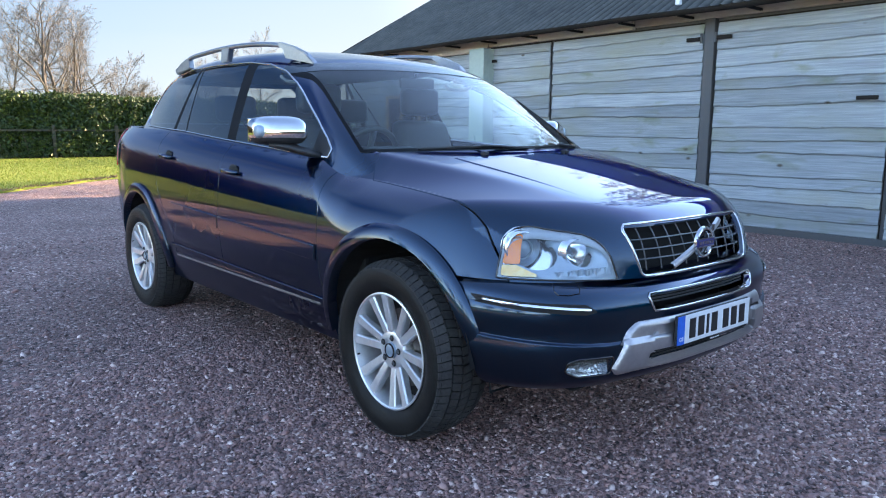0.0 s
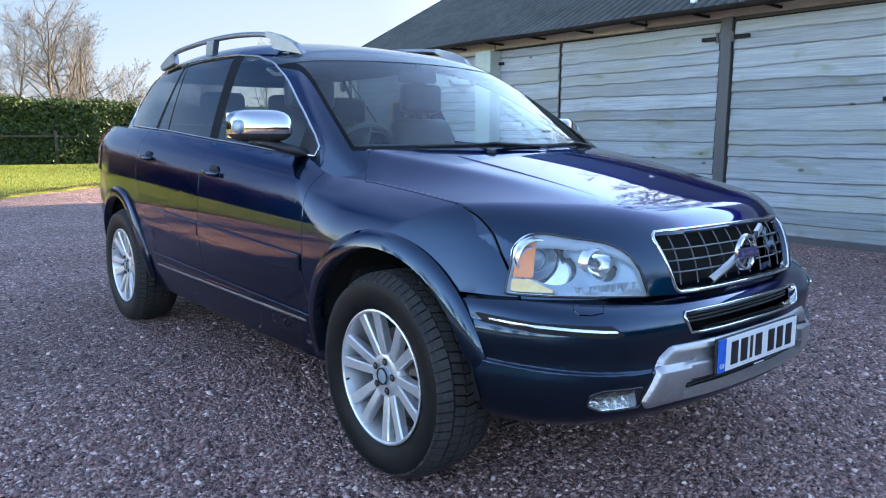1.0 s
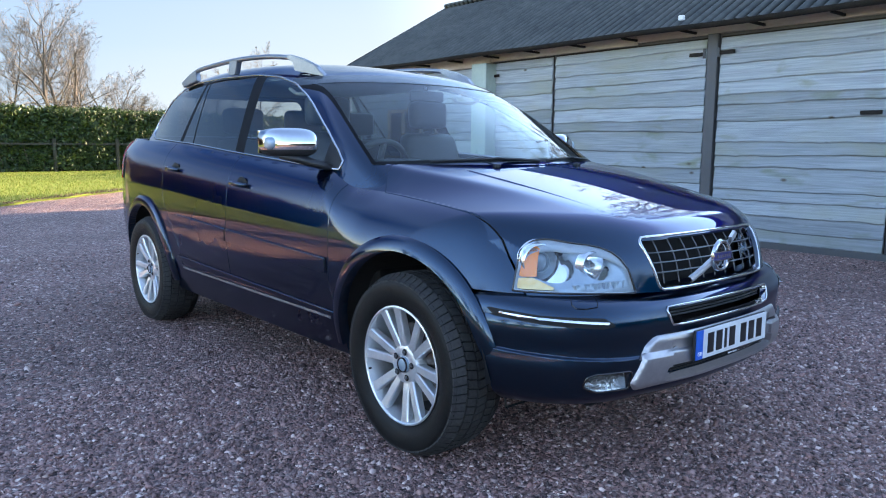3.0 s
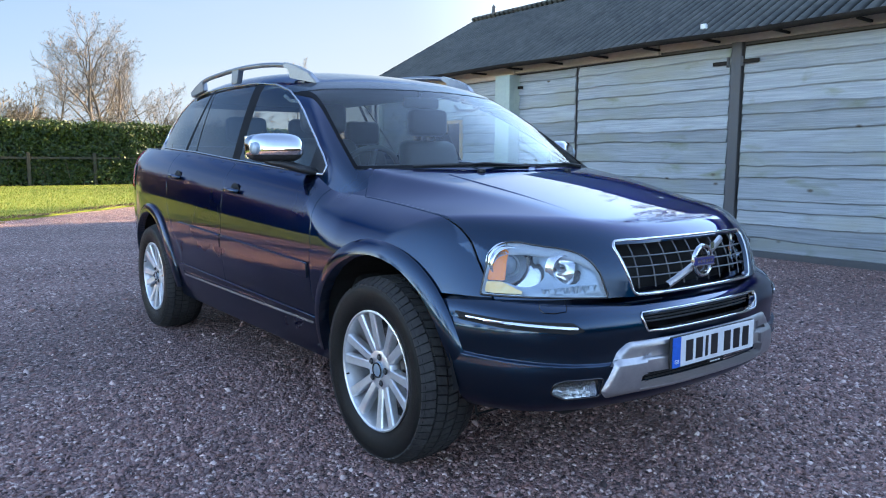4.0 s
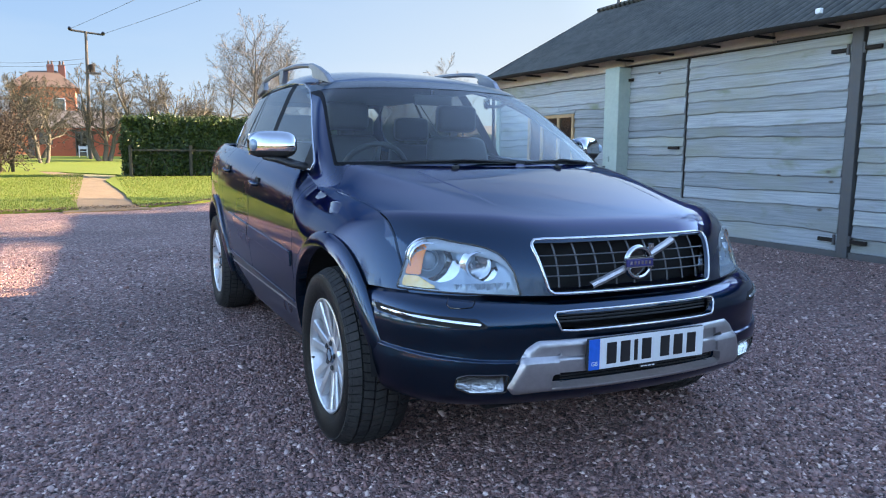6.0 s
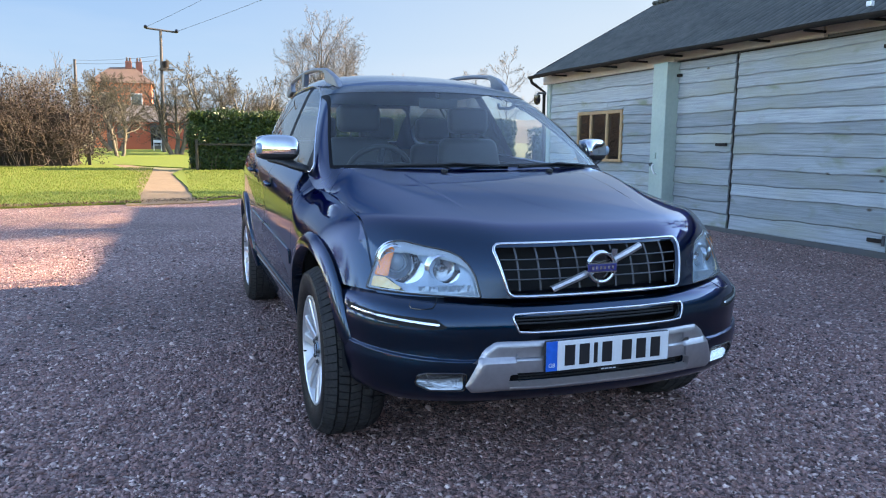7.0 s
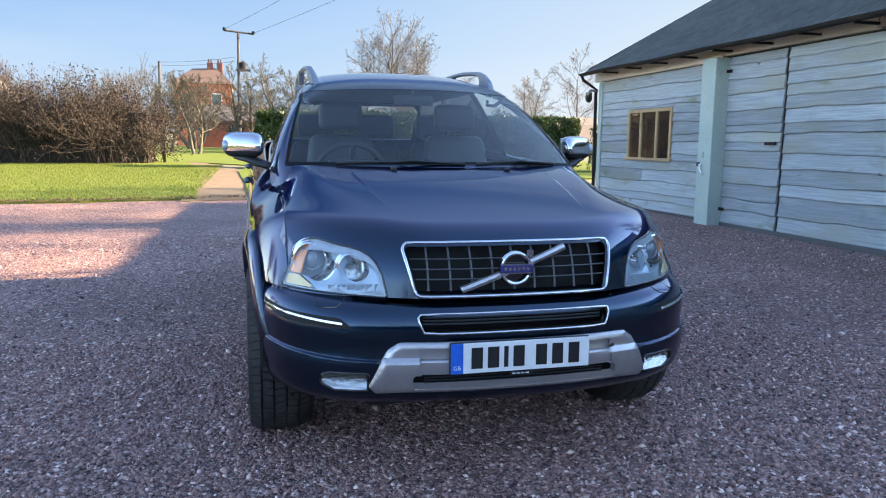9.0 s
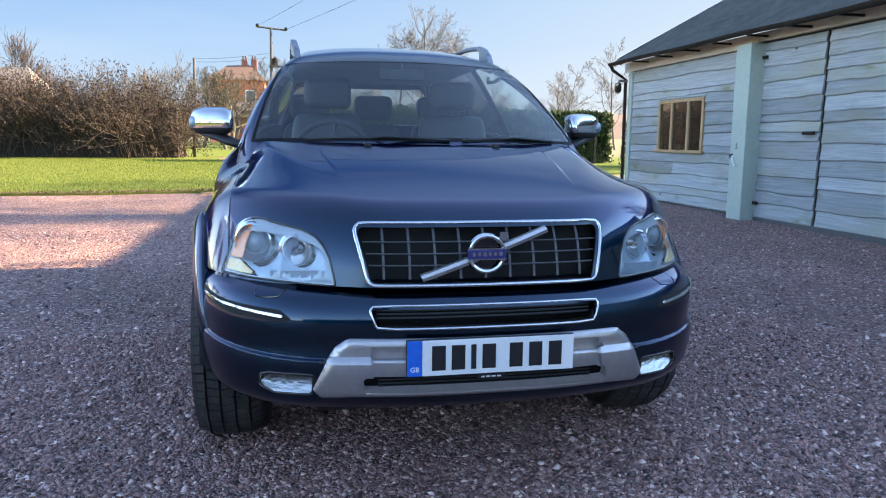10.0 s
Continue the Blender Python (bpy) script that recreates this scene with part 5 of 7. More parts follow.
for side in (0, 1):
    lamp = empty("headlamp"); lamp.parent = car
    lamp["label"] = "clear headlamp with two round lamps and amber indicator"
    shell("lens", lens_patch, M["lens"], lamp, side, 0)
    shell("surround", surround_p, M["smoke"], lamp, side, 0.02, -0.006, "smoky rim of the lamp")
    shell("bezel", bezel_p, M["lampgrey"], lamp, side, 0.03)
    shell("housing", lens_patch, M["reflector"], lamp, side, 0, -0.085)
    shell("indicator", amber_p, M["amber"], lamp, side, 0.004, -0.006, "amber indicator lens")
    shell("indicator_base", pale_p, M["paleamber"], lamp, side, 0.004, -0.006, "pale amber reflector")
    part("seal", flip(tube(seal, 0.0034, 6, True), side), M["gloss"], lamp, "", True, 2)
    for (cx, cz, rr), back, turn in ((MAIN, 0.058, 24), (HIGH, 0.040, 12)):
        c = (cx, nose(cx, cz) + back, cz)
        part("lamp_ring", flip(facing(lathe([(0.010, rr * 1.34), (0.002, rr * 1.14), (-0.012, rr * 1.06), (-0.015, rr * 0.99), (-0.008, rr * 0.94), (0.016, rr * 0.78), (0.028, rr * 0.60), (0.034, rr * 0.40)], 48, "y"), c, turn), side), M["reflector"], lamp, "", True)
        if rr > 0.05:
            part("lamp_rim", flip(facing(lathe([(0.024, rr * 0.66), (-0.004, rr * 0.64), (-0.008, rr * 0.59), (-0.002, rr * 0.53)], 40, "y"), c, turn), side), M["lampgrey"], lamp, "", True)
            part("projector", flip(facing(lathe([(-0.016, 0.0), (-0.0145, rr * 0.2), (-0.009, rr * 0.40), (0.002, rr * 0.54)], 40, "y"), c, turn), side), M["projector"], lamp, "", True)
        else:
            part("bulb_shield", flip(facing(lathe([(-0.006, 0.0), (-0.005, rr * 0.18), (0.004, rr * 0.27), (0.034, rr * 0.29)], 24, "y"), c, turn), side), M["chrome"], lamp, "", True)
    for k in range(11):
        x = 0.494 + 0.0155 * k
        y = nose(x, 0.752) + 0.007
        part("lamp_element", flip(box_bm(x - 0.0074, x + 0.0074, y + 0.001 + 0.004 * (k % 2), y + 0.018, 0.7385, 0.766 - 0.0011 * k, 0.0012), side), M["lampgrey"], lamp)
    part("washer_cap", flip(tube(front_points([(0.640, 0.722), (0.643, 0.700), (0.652, 0.688), (0.69, 0.684), (0.722, 0.686), (0.733, 0.696), (0.734, 0.722)], 0.0012), 0.0016, 5, False), side), M["gloss"], car)
    fog = empty("fog_lamp"); fog.parent = car
    fog["label"] = "clear fog lamp in the lower bumper"
    shell("fog_lens", fp, M["lens"], fog, side, 0, -0.002)
    fq = fp[0].copy()
    fq[:, 1] += 0.018 + 0.55 * (fq[:, 2] - 0.43)
    shell("fog_reflector", (fq, np.tile([0.0, -0.80, 0.60], (len(fq), 1)), fp[2]), M["foglass"], fog, side, 0)
    part("fog_frame", flip(tube(front_points(contour(FOG, 0.013), 0.0), 0.004, 6, True), side), M["gloss"], fog, "", True, 2)

# ---- the car: flanks ----
arch_c = [lambda p: c_arch(p) + 0.014, lambda p: -c_arch(p, 0.045), lambda p: p[:, 2] - np.where(p[:, 1] < -0.04, 0.487, 0.36)]
a_u = np.concatenate([np.linspace(-62, -1, 130), np.linspace(0, 1, 150), np.linspace(2, 40, 40)])
a_v = np.linspace(-36, 22, 170)
arch_f = patch(body_s, a_u, a_v, arch_c + [lambda p: 1.2 - p[:, 1], lambda p: p[:, 0] - 0.6])
arch_r = patch(body_s, a_u, a_v, arch_c + [lambda p: p[:, 1] - 1.6])
flare = lambda p: 0.004 + 0.021 * np.sqrt(np.clip(1 - ((c_arch(p) + 0.004) / 0.052) ** 2, 0, 1))
arch_f, arch_r = swell(arch_f, flare), swell(arch_r, flare)
mould = lambda y0, y1: patch(body_s, np.linspace(0.05, 0.80, 160), np.linspace(-8, 16, 110), [
    lambda p: p[:, 1] - y0, lambda p: y1 - p[:, 1], lambda p: p[:, 2] - 0.672 - 0.036 * (p[:, 1] - 0.5), lambda p: 0.735 + 0.036 * (p[:, 1] - 0.5) - p[:, 2]])
mould_f, mould_r = mould(0.49, 1.510), mould(1.532, 2.24)
low_strip = patch(body_s, np.linspace(0, 0.75, 140), np.linspace(-22, 0, 90), [lambda p: p[:, 2] - 0.476 - 0.022 * (p[:, 1] - 0.5), lambda p: 0.494 + 0.022 * (p[:, 1] - 0.5) - p[:, 2], lambda p: p[:, 1] - 0.46, lambda p: 2.28 - p[:, 1]])
low_strip2 = patch(body_s, np.linspace(0, 0.75, 140), np.linspace(-26, -4, 90), [lambda p: p[:, 2] - 0.458, lambda p: 0.467 - p[:, 2], lambda p: p[:, 1] - 0.50, lambda p: 2.25 - p[:, 1]])
inner = patch(body_s, np.concatenate([np.linspace(-88, -1, 70), np.linspace(0, 1, 60), np.linspace(2, 91, 40)]), np.linspace(-24, 30, 50), [lambda p: c_arch(p) - 0.0, lambda p: belt_z(np.clip(p[:, 1], 0.3, 3.6)) - 0.02 - p[:, 2], lambda p: p[:, 1] + 0.5])
for side in (0, 1):
    shell("wheel_arch_trim", arch_f, M["paint"], car, side, 0.05)
    shell("wheel_arch_trim", arch_r, M["paint"], car, side, 0.05)
    shell("door_moulding", mould_f, M["paint"], car, side, 0.012, 0.009)
    shell("door_moulding", mould_r, M["paint"], car, side, 0.012, 0.009)
    shell("sill_strip", low_strip, M["paint"], car, side, 0.01, 0.010)
    shell("sill_strip", low_strip2, M["satin2"], car, side, 0.006, 0.004, "bright sill strip")
    for y0, y1, z0, k, out, r in ((0.49, 1.510, 0.735, 0.036, 0.004, 0.006), (1.532, 2.24, 0.735, 0.036, 0.004, 0.006), (0.49, 1.510, 0.672, 0.036, 0.006, 0.003),
                                  (1.532, 2.24, 0.672, 0.036, 0.006, 0.003), (0.46, 2.28, 0.494, 0.022, 0.005, 0.005)):
        run = [(float(on_body(y, z0 + k * (y - 0.5))[0]) + out, y, z0 + k * (y - 0.5)) for y in np.linspace(y0, y1, 24)]
        part("moulding_edge", flip(tube(run, r, 8), side), M["paint"], car, "", True, 2)
    shell("inner_frame", inner, M["dark"], car, side, 0, -0.03)
    for c in WHEELS_Y:
        bm = bmesh.new()
        prev = None
        for a in np.linspace(0.05, math.pi - 0.05, 30):
            ring = [bm.verts.new((x, c + 0.462 * math.cos(a), HUB_Z + 0.012 + 0.462 * math.sin(a))) for x in (0.45, 0.90)]
            if prev:
                bm.faces.new((prev[0], prev[1], ring[1], ring[0]))
            prev = ring
        part("wheel_housing", flip(bm, side), M["dark"], car)
    # chrome line round the side glass
    ring = []
    dlo_ring = contour(DLO, 0.008)
    ring = [tuple(v) for v in np.c_[on_body(dlo_ring[:, 0], dlo_ring[:, 1], green_f) + 0.002, dlo_ring]]
    part("window_trim", flip(tube(ring, 0.0058, 8, True), side), M["chrome"], car, "chrome window surround", True, 2)
    for yy, zz in ((1.36, 1.018), (2.30, 1.072)):
        x = on_body(yy, zz)[0]
        h = empty("door_handle"); h.parent = car
        bm = bmesh.new()
        bmesh.ops.create_uvsphere(bm, u_segments=24, v_segments=12, radius=1)
        bmesh.ops.scale(bm, vec=(0.006, 0.060, 0.040), verts=bm.verts)
        bmesh.ops.translate(bm, vec=(x - 0.003, yy - 0.012, zz + 0.008), verts=bm.verts)
        part("handle_cup", flip(bm, side), M["dark"], h, "", True)
        part("handle_grip", flip(tube([(x + 0.004, yy + 0.10, zz + 0.012), (x + 0.024, yy + 0.075, zz + 0.012), (x + 0.032, yy, zz + 0.010), (x + 0.026, yy - 0.06, zz + 0.006), (x + 0.006, yy - 0.085, zz + 0.004)], [0.010, 0.012, 0.013, 0.012, 0.009], 10, flat=(0.7, 1.15)), side), M["paint"], h, "", True, 2)
        part("handle_line", flip(tube([(x + 0.022, yy + 0.082, zz + 0.022), (x + 0.035, yy, zz + 0.021), (x + 0.027, yy - 0.06, zz + 0.016)], 0.0022, 6), side), M["chrome"], h, "", True, 2)
    # door mirror
    mir = empty("door_mirror"); mir.parent = car

    def egg(sx, sy, sz, c, cut=None, power=2.6, n1=40, n2=22):
        bm = bmesh.new()
        bmesh.ops.create_uvsphere(bm, u_segments=n1, v_segments=n2, radius=1)
        for v in bm.verts:
            d = (abs(v.co.x) ** power + abs(v.co.y) ** power + abs(v.co.z) ** power) ** (1 / power)
            v.co = Vector((v.co.x * sx, v.co.y * sy, v.co.z * sz)) / d + Vector(c)
        return bm
    MC = Vector((0.958, 0.775, 1.243))
    cap = egg(0.106, 0.078, 0.068, MC, power=3.4)
    for v in cap.verts:
        v.co.y += 0.55 * (v.co.x - MC.x) + (0.25 * (v.co.z - MC.z) if v.co.z > MC.z else 0)
    bmesh.ops.bisect_plane(cap, geom=cap.verts[:] + cap.edges[:] + cap.faces[:], plane_co=(0, 0, MC.z - 0.032), plane_no=(0, 0, 1), clear_inner=True)
    part("mirror_cap", flip(cap, side), M["chrome"], mir, "polished chrome mirror cap", True)
    low = egg(0.104, 0.076, 0.066, MC, power=3.4)
    for v in low.verts:
        v.co.y += 0.55 * (v.co.x - MC.x)
    bmesh.ops.bisect_plane(low, geom=low.verts[:] + low.edges[:] + low.faces[:], plane_co=(0, 0, MC.z - 0.030), plane_no=(0, 0, 1), clear_outer=True)
    part("mirror_shell", flip(low, side), M["plastic"], mir, "", True)
    gl = box_bm(-0.092, 0.092, 0.066, 0.074, -0.052, 0.056, 0.003)
    for v in gl.verts:
        v.co.y += 0.55 * v.co.x
        v.co += MC
    part("mirror_glass", flip(gl, side), M["chrome"], mir)
    part("mirror_arm", flip(tube([(0.99, 0.79, 1.182), (0.92, 0.74, 1.168), (0.87, 0.69, 1.148), (0.80, 0.645, 1.128)], [0.026, 0.034, 0.034, 0.03], 12, flat=(1.5, 0.60)), side), M["plastic"], mir, "", True, 2)
    rp = egg(0.022, 0.036, 0.030, MC + Vector((0.086, 0.01, -0.004)))
    part("side_repeater", flip(rp, side), M["lampgrey"], mir)
    # roof rail
    rail = empty("roof_rail"); rail.parent = car
    ys_ = np.concatenate([np.linspace(1.20, 1.55, 8), np.linspace(1.65, 2.55, 10), np.linspace(2.62, 2.98, 7)])
    rz = spline([1.20, 1.32, 1.50, 1.75, 2.2, 2.6, 2.85, 2.98], [1.642, 1.684, 1.720, 1.744, 1.758, 1.750, 1.730, 1.700])
    rx = spline([1.1, 1.3, 1.6, 2.3, 3.0], [0.535, 0.552, 0.560, 0.560, 0.545])
    part("rail_bar", flip(tube([(float(rx(y)), y, float(rz(y))) for y in ys_], 0.018, 10, flat=(0.85, 0.8)), side), M["rail"], rail, "brushed aluminium roof rail", True, 2)

    def foot(prof):
        bm = bmesh.new()
        a = [bm.verts.new((float(rx(y)) + 0.017, y, z)) for y, z in prof]
        b = [bm.verts.new((float(rx(y)) - 0.017, y, z)) for y, z in prof]
        bm.faces.new(a); bm.faces.new(b[::-1])
        for i in range(len(prof)):
            j = (i + 1) % len(prof)
            bm.faces.new((a[j], a[i], b[i], b[j]))
        bmesh.ops.recalc_face_normals(bm, faces=bm.faces)
        bmesh.ops.bevel(bm, geom=bm.edges[:], offset=0.004, segments=2, affect="EDGES")
        return bm
    part("rail_foot", flip(foot([(1.115, 1.590), (1.20, 1.654), (1.32, 1.698), (1.47, 1.734), (1.47, 1.706), (1.42, 1.690), (1.40, 1.640)]), side), M["rail"], rail, "", True)
    part("rail_foot", flip(foot([(2.14, 1.67), (2.10, 1.755), (2.22, 1.757), (2.24, 1.67)]), side), M["rail"], rail, "", True)
    part("rail_foot", flip(foot([(2.78, 1.67), (2.80, 1.744), (2.95, 1.716), (3.08, 1.675), (3.05, 1.64)]), side), M["rail"], rail, "", True)
    # tail lamp
    tl = patch(body_s, np.linspace(2, 60, 60), np.linspace(-5, 40, 60), [lambda p: p[:, 2] - 0.98, lambda p: belt_z(3.5) - 0.02 - p[:, 2], lambda p: p[:, 1] - 3.55, lambda p: np.abs(p[:, 0]) - 0.6])
    shell("tail_lamp", tl, M["redlamp"], car, side, 0.01, 0.006, "red tail lamp")

# wipers, washer jets, screen edge
for x0, x1, y0, yy1 in ((-0.52, 0.10, 0.33, 0.25), (0.16, 0.62, 0.27, 0.37)):
    pts = []
    for t in np.linspace(0, 1, 12):
        x = x0 + (x1 - x0) * t
        z = 1.163 + 0.008 * math.sin(math.pi * t)
        y = 0.20 + 0.20 * (x / 0.74) ** 2 + (z - 1.17) * 1.70 - 0.012
        pts.append((x, y, z))
    w = empty("wiper"); w.parent = car
    part("wiper_blade", tube(pts, 0.0055, 6, flat=(0.7, 1.3)), M["plastic"], w)
    part("wiper_arm", tube([pts[-1], (pts[6][0], pts[6][1] - 0.02, pts[6][2] + 0.006), pts[5]], [0.008, 0.006, 0.004], 6), M["plastic"], w)
for x in (-0.27, 0.29):
    part("washer_jet", box_bm(x - 0.014, x + 0.014, 0.085, 0.115, float(hood_z(0.1)) - 0.008, float(hood_z(0.1)) + 0.012, 0.005), M["plastic"], car)
cowl = bmesh.new()
prev = None
for x in np.linspace(-0.715, 0.715, 33):
    ya = 0.17 + 0.195 * (abs(x) / 0.8) ** 2
    ring = [cowl.verts.new((x, ya + d, 1.135 - 0.02 * (x / 0.8) ** 2 + h)) for d, h in ((-0.03, -0.03), (0.01, -0.004), (0.07, 0.012), (0.14, 0.03))]
    if prev:
        for j in range(3):
            cowl.faces.new((prev[j], ring[j], ring[j + 1], prev[j + 1]))
    prev = ring
bmesh.ops.recalc_face_normals(cowl, faces=cowl.faces)
part("cowl", cowl, M["plastic"], car, "black plastic scuttle panel", True)

# underbody and cabin
for nm, b in (("engine_bay", (-0.52, 0.52, -0.66, 0.40, 0.27, 0.90)), ("floor_pan", (-0.84, 0.84, 0.47, 2.33, 0.28, 0.62)), ("floor_pan", (-0.56, 0.56, 2.3, 3.7, 0.30, 0.70)), ("bulkhead", (-0.80, 0.80, 0.30, 0.46, 0.45, 1.02))):
    part(nm, box_bm(*b, 0.02), M["dark"], car)
part("dashboard", box_bm(-0.74, 0.74, 0.42, 0.86, 0.85, 1.125, 0.05, seg=4), M["seat"], car, "dark dashboard", True)
part("binnacle", box_bm(-0.52, -0.22, 0.66, 0.86, 1.08, 1.165, 0.03, seg=3), M["seat"], car, "", True)
part("rear_shelf", box_bm(-0.76, 0.76, 2.75, 3.5, 0.95, 1.10, 0.02), M["seat"], car)


def seat(x, y, back_z, w, name):
    s = empty(name); s.parent = car
    part("cushion", box_bm(x - w, x + w, y - 0.45, y + 0.1, 0.72, 0.88, 0.05, seg=3), M["seat"], s, "", True)
    bm = box_bm(x - w, x + w, -0.06, 0.08, 0.84, back_z, 0.05, seg=3)
    for v in bm.verts:
        v.co.y += y + 0.22 * (v.co.z - 0.84)
        v.co.x = x + (v.co.x - x) * (1 - 0.25 * max(0, (v.co.z - 1.0) / (back_z - 1.0)))
    part("seat_back", bm, M["seat"], s, "", True)
    bm = box_bm(x - 0.135, x + 0.135, -0.05, 0.06, back_z + 0.03, back_z + 0.20, 0.04, seg=3)
    for v in bm.verts:
        v.co.y += y + 0.22 * (back_z - 0.84)
    part("headrest", bm, M["seat"], s, "", True)
    for dx in (-0.05, 0.05):
        part("headrest_post", tube([(x + dx, y + 0.22 * (back_z - 0.86), back_z - 0.03), (x + dx, y + 0.22 * (back_z - 0.84), back_z + 0.06)], 0.007, 6), M["plastic"], s)


for x in (-0.37, 0.37):
    seat(x, 1.28, 1.31, 0.25, "front_seat")
for x in (-0.45, 0, 0.45):
    seat(x, 2.22, 1.27, 0.22, "rear_seat")
wheel_m = Matrix.Translation((-0.37, 0.92, 1.085)) @ Matrix.Rotation(radians(-62), 4, "X")
st = empty("steering_wheel"); st.parent = car
bm = tube([(0.19 * math.cos(a), 0.19 * math.sin(a), 0) for a in np.linspace(0, 2 * math.pi, 40, endpoint=False)], 0.016, 8, True)
bm.transform(wheel_m); part("rim", bm, M["seat"], st, "", True, 2)
for a in (0, math.pi, -math.pi / 2):
    bm = tube([(0.04 * math.cos(a), 0.04 * math.sin(a), -0.01), (0.185 * math.cos(a), 0.185 * math.sin(a), 0)], 0.018, 6)
    bm.transform(wheel_m); part("spoke", bm, M["rail"], st)
bm = lathe([(-0.03, 0.0), (-0.03, 0.06), (0.0, 0.065), (0.015, 0.04), (0.018, 0.0)], 24, "z"); bm.transform(wheel_m)
part("hub", bm, M["seat"], st, "", True)
part("interior_mirror", box_bm(-0.12, 0.12, 0.93, 0.955, 1.475, 1.535, 0.012), M["plastic"], car, "", True)
part("mirror_stem", tube([(0, 0.96, 1.52), (0, 0.945, 1.56)], 0.012, 8), M["plastic"], car)
for sx in (-1, 1):
    part("grab_handle", tube([(sx * 0.60, 1.15, 1.52), (sx * 0.585, 1.2, 1.50), (sx * 0.585, 1.35, 1.51), (sx * 0.60, 1.4, 1.54)], 0.011, 6), M["trimgrey"], car)
part("headlining", box_bm(-0.56, 0.56, 1.25, 3.0, 1.60, 1.615), M["trimgrey"], car)


# ---- wheels ----
def wheel():
    w = empty("wheel")
    R, hw = 0.366, 0.117
    prof = [(-0.095, 0.236), (-0.107, 0.250), (-0.119, 0.285), (-0.120, 0.318), (-0.116, 0.336), (-0.106, 0.348), (-0.088, 0.355), (-0.05, 0.359), (0, 0.360)]
    full = prof + [(-a * 1.2, r) for a, r in prof[::-1][1:]] + [(0.11, 0.232), (-0.09, 0.232)]
    tyre = part("tyre", lathe(full, 96, "x", closed=True), M["rubber"], w, "black road tyre", True)
    # tread blocks
    v, f = [], []
    rng = random.Random(4)
    n = 66
    for row, (a0, a1, sh) in enumerate(((-0.116, -0.072, 0.0), (-0.064, -0.024, 0.35), (-0.016, 0.026, 0.7), (0.034, 0.076, 0.2), (0.084, 0.130, 0.5))):
        for k in range(n):
            t0 = 2 * math.pi * (k + sh) / n
            t1 = t0 + 2 * math.pi / n * 0.84
            sk = 0.02 if row % 2 else -0.02
            b = len(v)
            for rr_ in (0.0, 1.0):
                for a, t in ((a0, t0), (a1, t0 + sk), (a1, t1 + sk), (a0, t1)):
                    edge = np.interp(abs(a), [0, 0.05, 0.088, 0.106, 0.116, 0.130], [0.368, 0.367, 0.363, 0.355, 0.341, 0.345])
                    r = edge - 0.012 + rr_ * 0.0135
                    v.append((a, r * math.cos(t), r * math.sin(t)))
            f += [(b + 4, b + 5, b + 6, b + 7), (b, b + 1, b + 5, b + 4), (b + 1, b + 2, b + 6, b + 5), (b + 2, b + 3, b + 7, b + 6), (b + 3, b, b + 4, b + 7)]
    raw("tread", v, f, M["tread"], tyre)["kind"] = "stuff"
    # raised sidewall bars in place of lettering
    for base_a in (0.6, 3.7):
        for k in range(7):
            a = base_a + 0.105 * k
            bm = bmesh.new()
            vs = [bm.verts.new((-0.1186, r * math.cos(t), r * math.sin(t))) for r, t in ((0.292, a), (0.292, a + 0.07), (0.318, a + 0.07), (0.318, a))]
            ff = bm.faces.new(vs)
            e = bmesh.ops.extrude_face_region(bm, geom=[ff])
            for q in e["geom"]:
                if isinstance(q, bmesh.types.BMVert):
                    q.co.x += 0.003
            bmesh.ops.recalc_face_normals(bm, faces=bm.faces)
            part("sidewall_bar", bm, M["rubber"], tyre)
    rim = part("rim", lathe([(-0.098, 0.237), (-0.106, 0.240), (-0.108, 0.234), (-0.104, 0.229), (-0.085, 0.224), (-0.05, 0.216), (0.06, 0.212), (0.09, 0.232)], 80, "x"), M["alloy"], w, "silver alloy rim with paired spokes", True)
    # spokes in six pairs
    for k in range(12):
        a = 2 * math.pi * (k // 2) / 6 + (0.205 if k % 2 else -0.205) + 0.21
        bm = bmesh.new()
        rings = []
        for r, hw_, x, th in ((0.055, 0.017, -0.074, 0.034), (0.085, 0.0175, -0.080, 0.034), (0.13, 0.0180, -0.087, 0.034), (0.18, 0.0190, -0.094, 0.032), (0.212, 0.0205, -0.098, 0.028), (0.231, 0.023, -0.101, 0.020)):
            ring = []
            for s, d in ((-1, th), (-1, 0.006), (-0.78, 0.0), (-0.30, 0.0), (0.0, 0.0), (0.30, 0.0), (0.78, 0.0), (1, 0.006), (1, th)):
                ring.append(bm.verts.new((x + d, r * math.cos(a) - s * hw_ * math.sin(a), r * math.sin(a) + s * hw_ * math.cos(a))))
            rings.append(ring)
        for r0, r1 in zip(rings, rings[1:]):
            for j in range(8):
                bm.faces.new((r0[j], r0[j + 1], r1[j + 1], r1[j]))
        bmesh.ops.recalc_face_normals(bm, faces=bm.faces)
        part("spoke", bm, M["alloy"], rim, "", True, 0.5)
    part("hub", lathe([(-0.03, 0.086), (-0.064, 0.086), (-0.077, 0.078), (-0.083, 0.060), (-0.080, 0.038), (-0.080, 0.034)], 48, "x"), M["alloy"], rim, "", True)
    part("hub_cap", lathe([(-0.078, 0.034), (-0.088, 0.031), (-0.0915, 0.022), (-0.092, 0.0)], 32, "x"), M["lampgrey"], rim, "round grey hub cap", True)
    part("cap_ring", lathe([(-0.0885, 0.0315), (-0.093, 0.030), (-0.0925, 0.026), (-0.0905, 0.025)], 32, "x"), M["gloss"], rim, "", True)
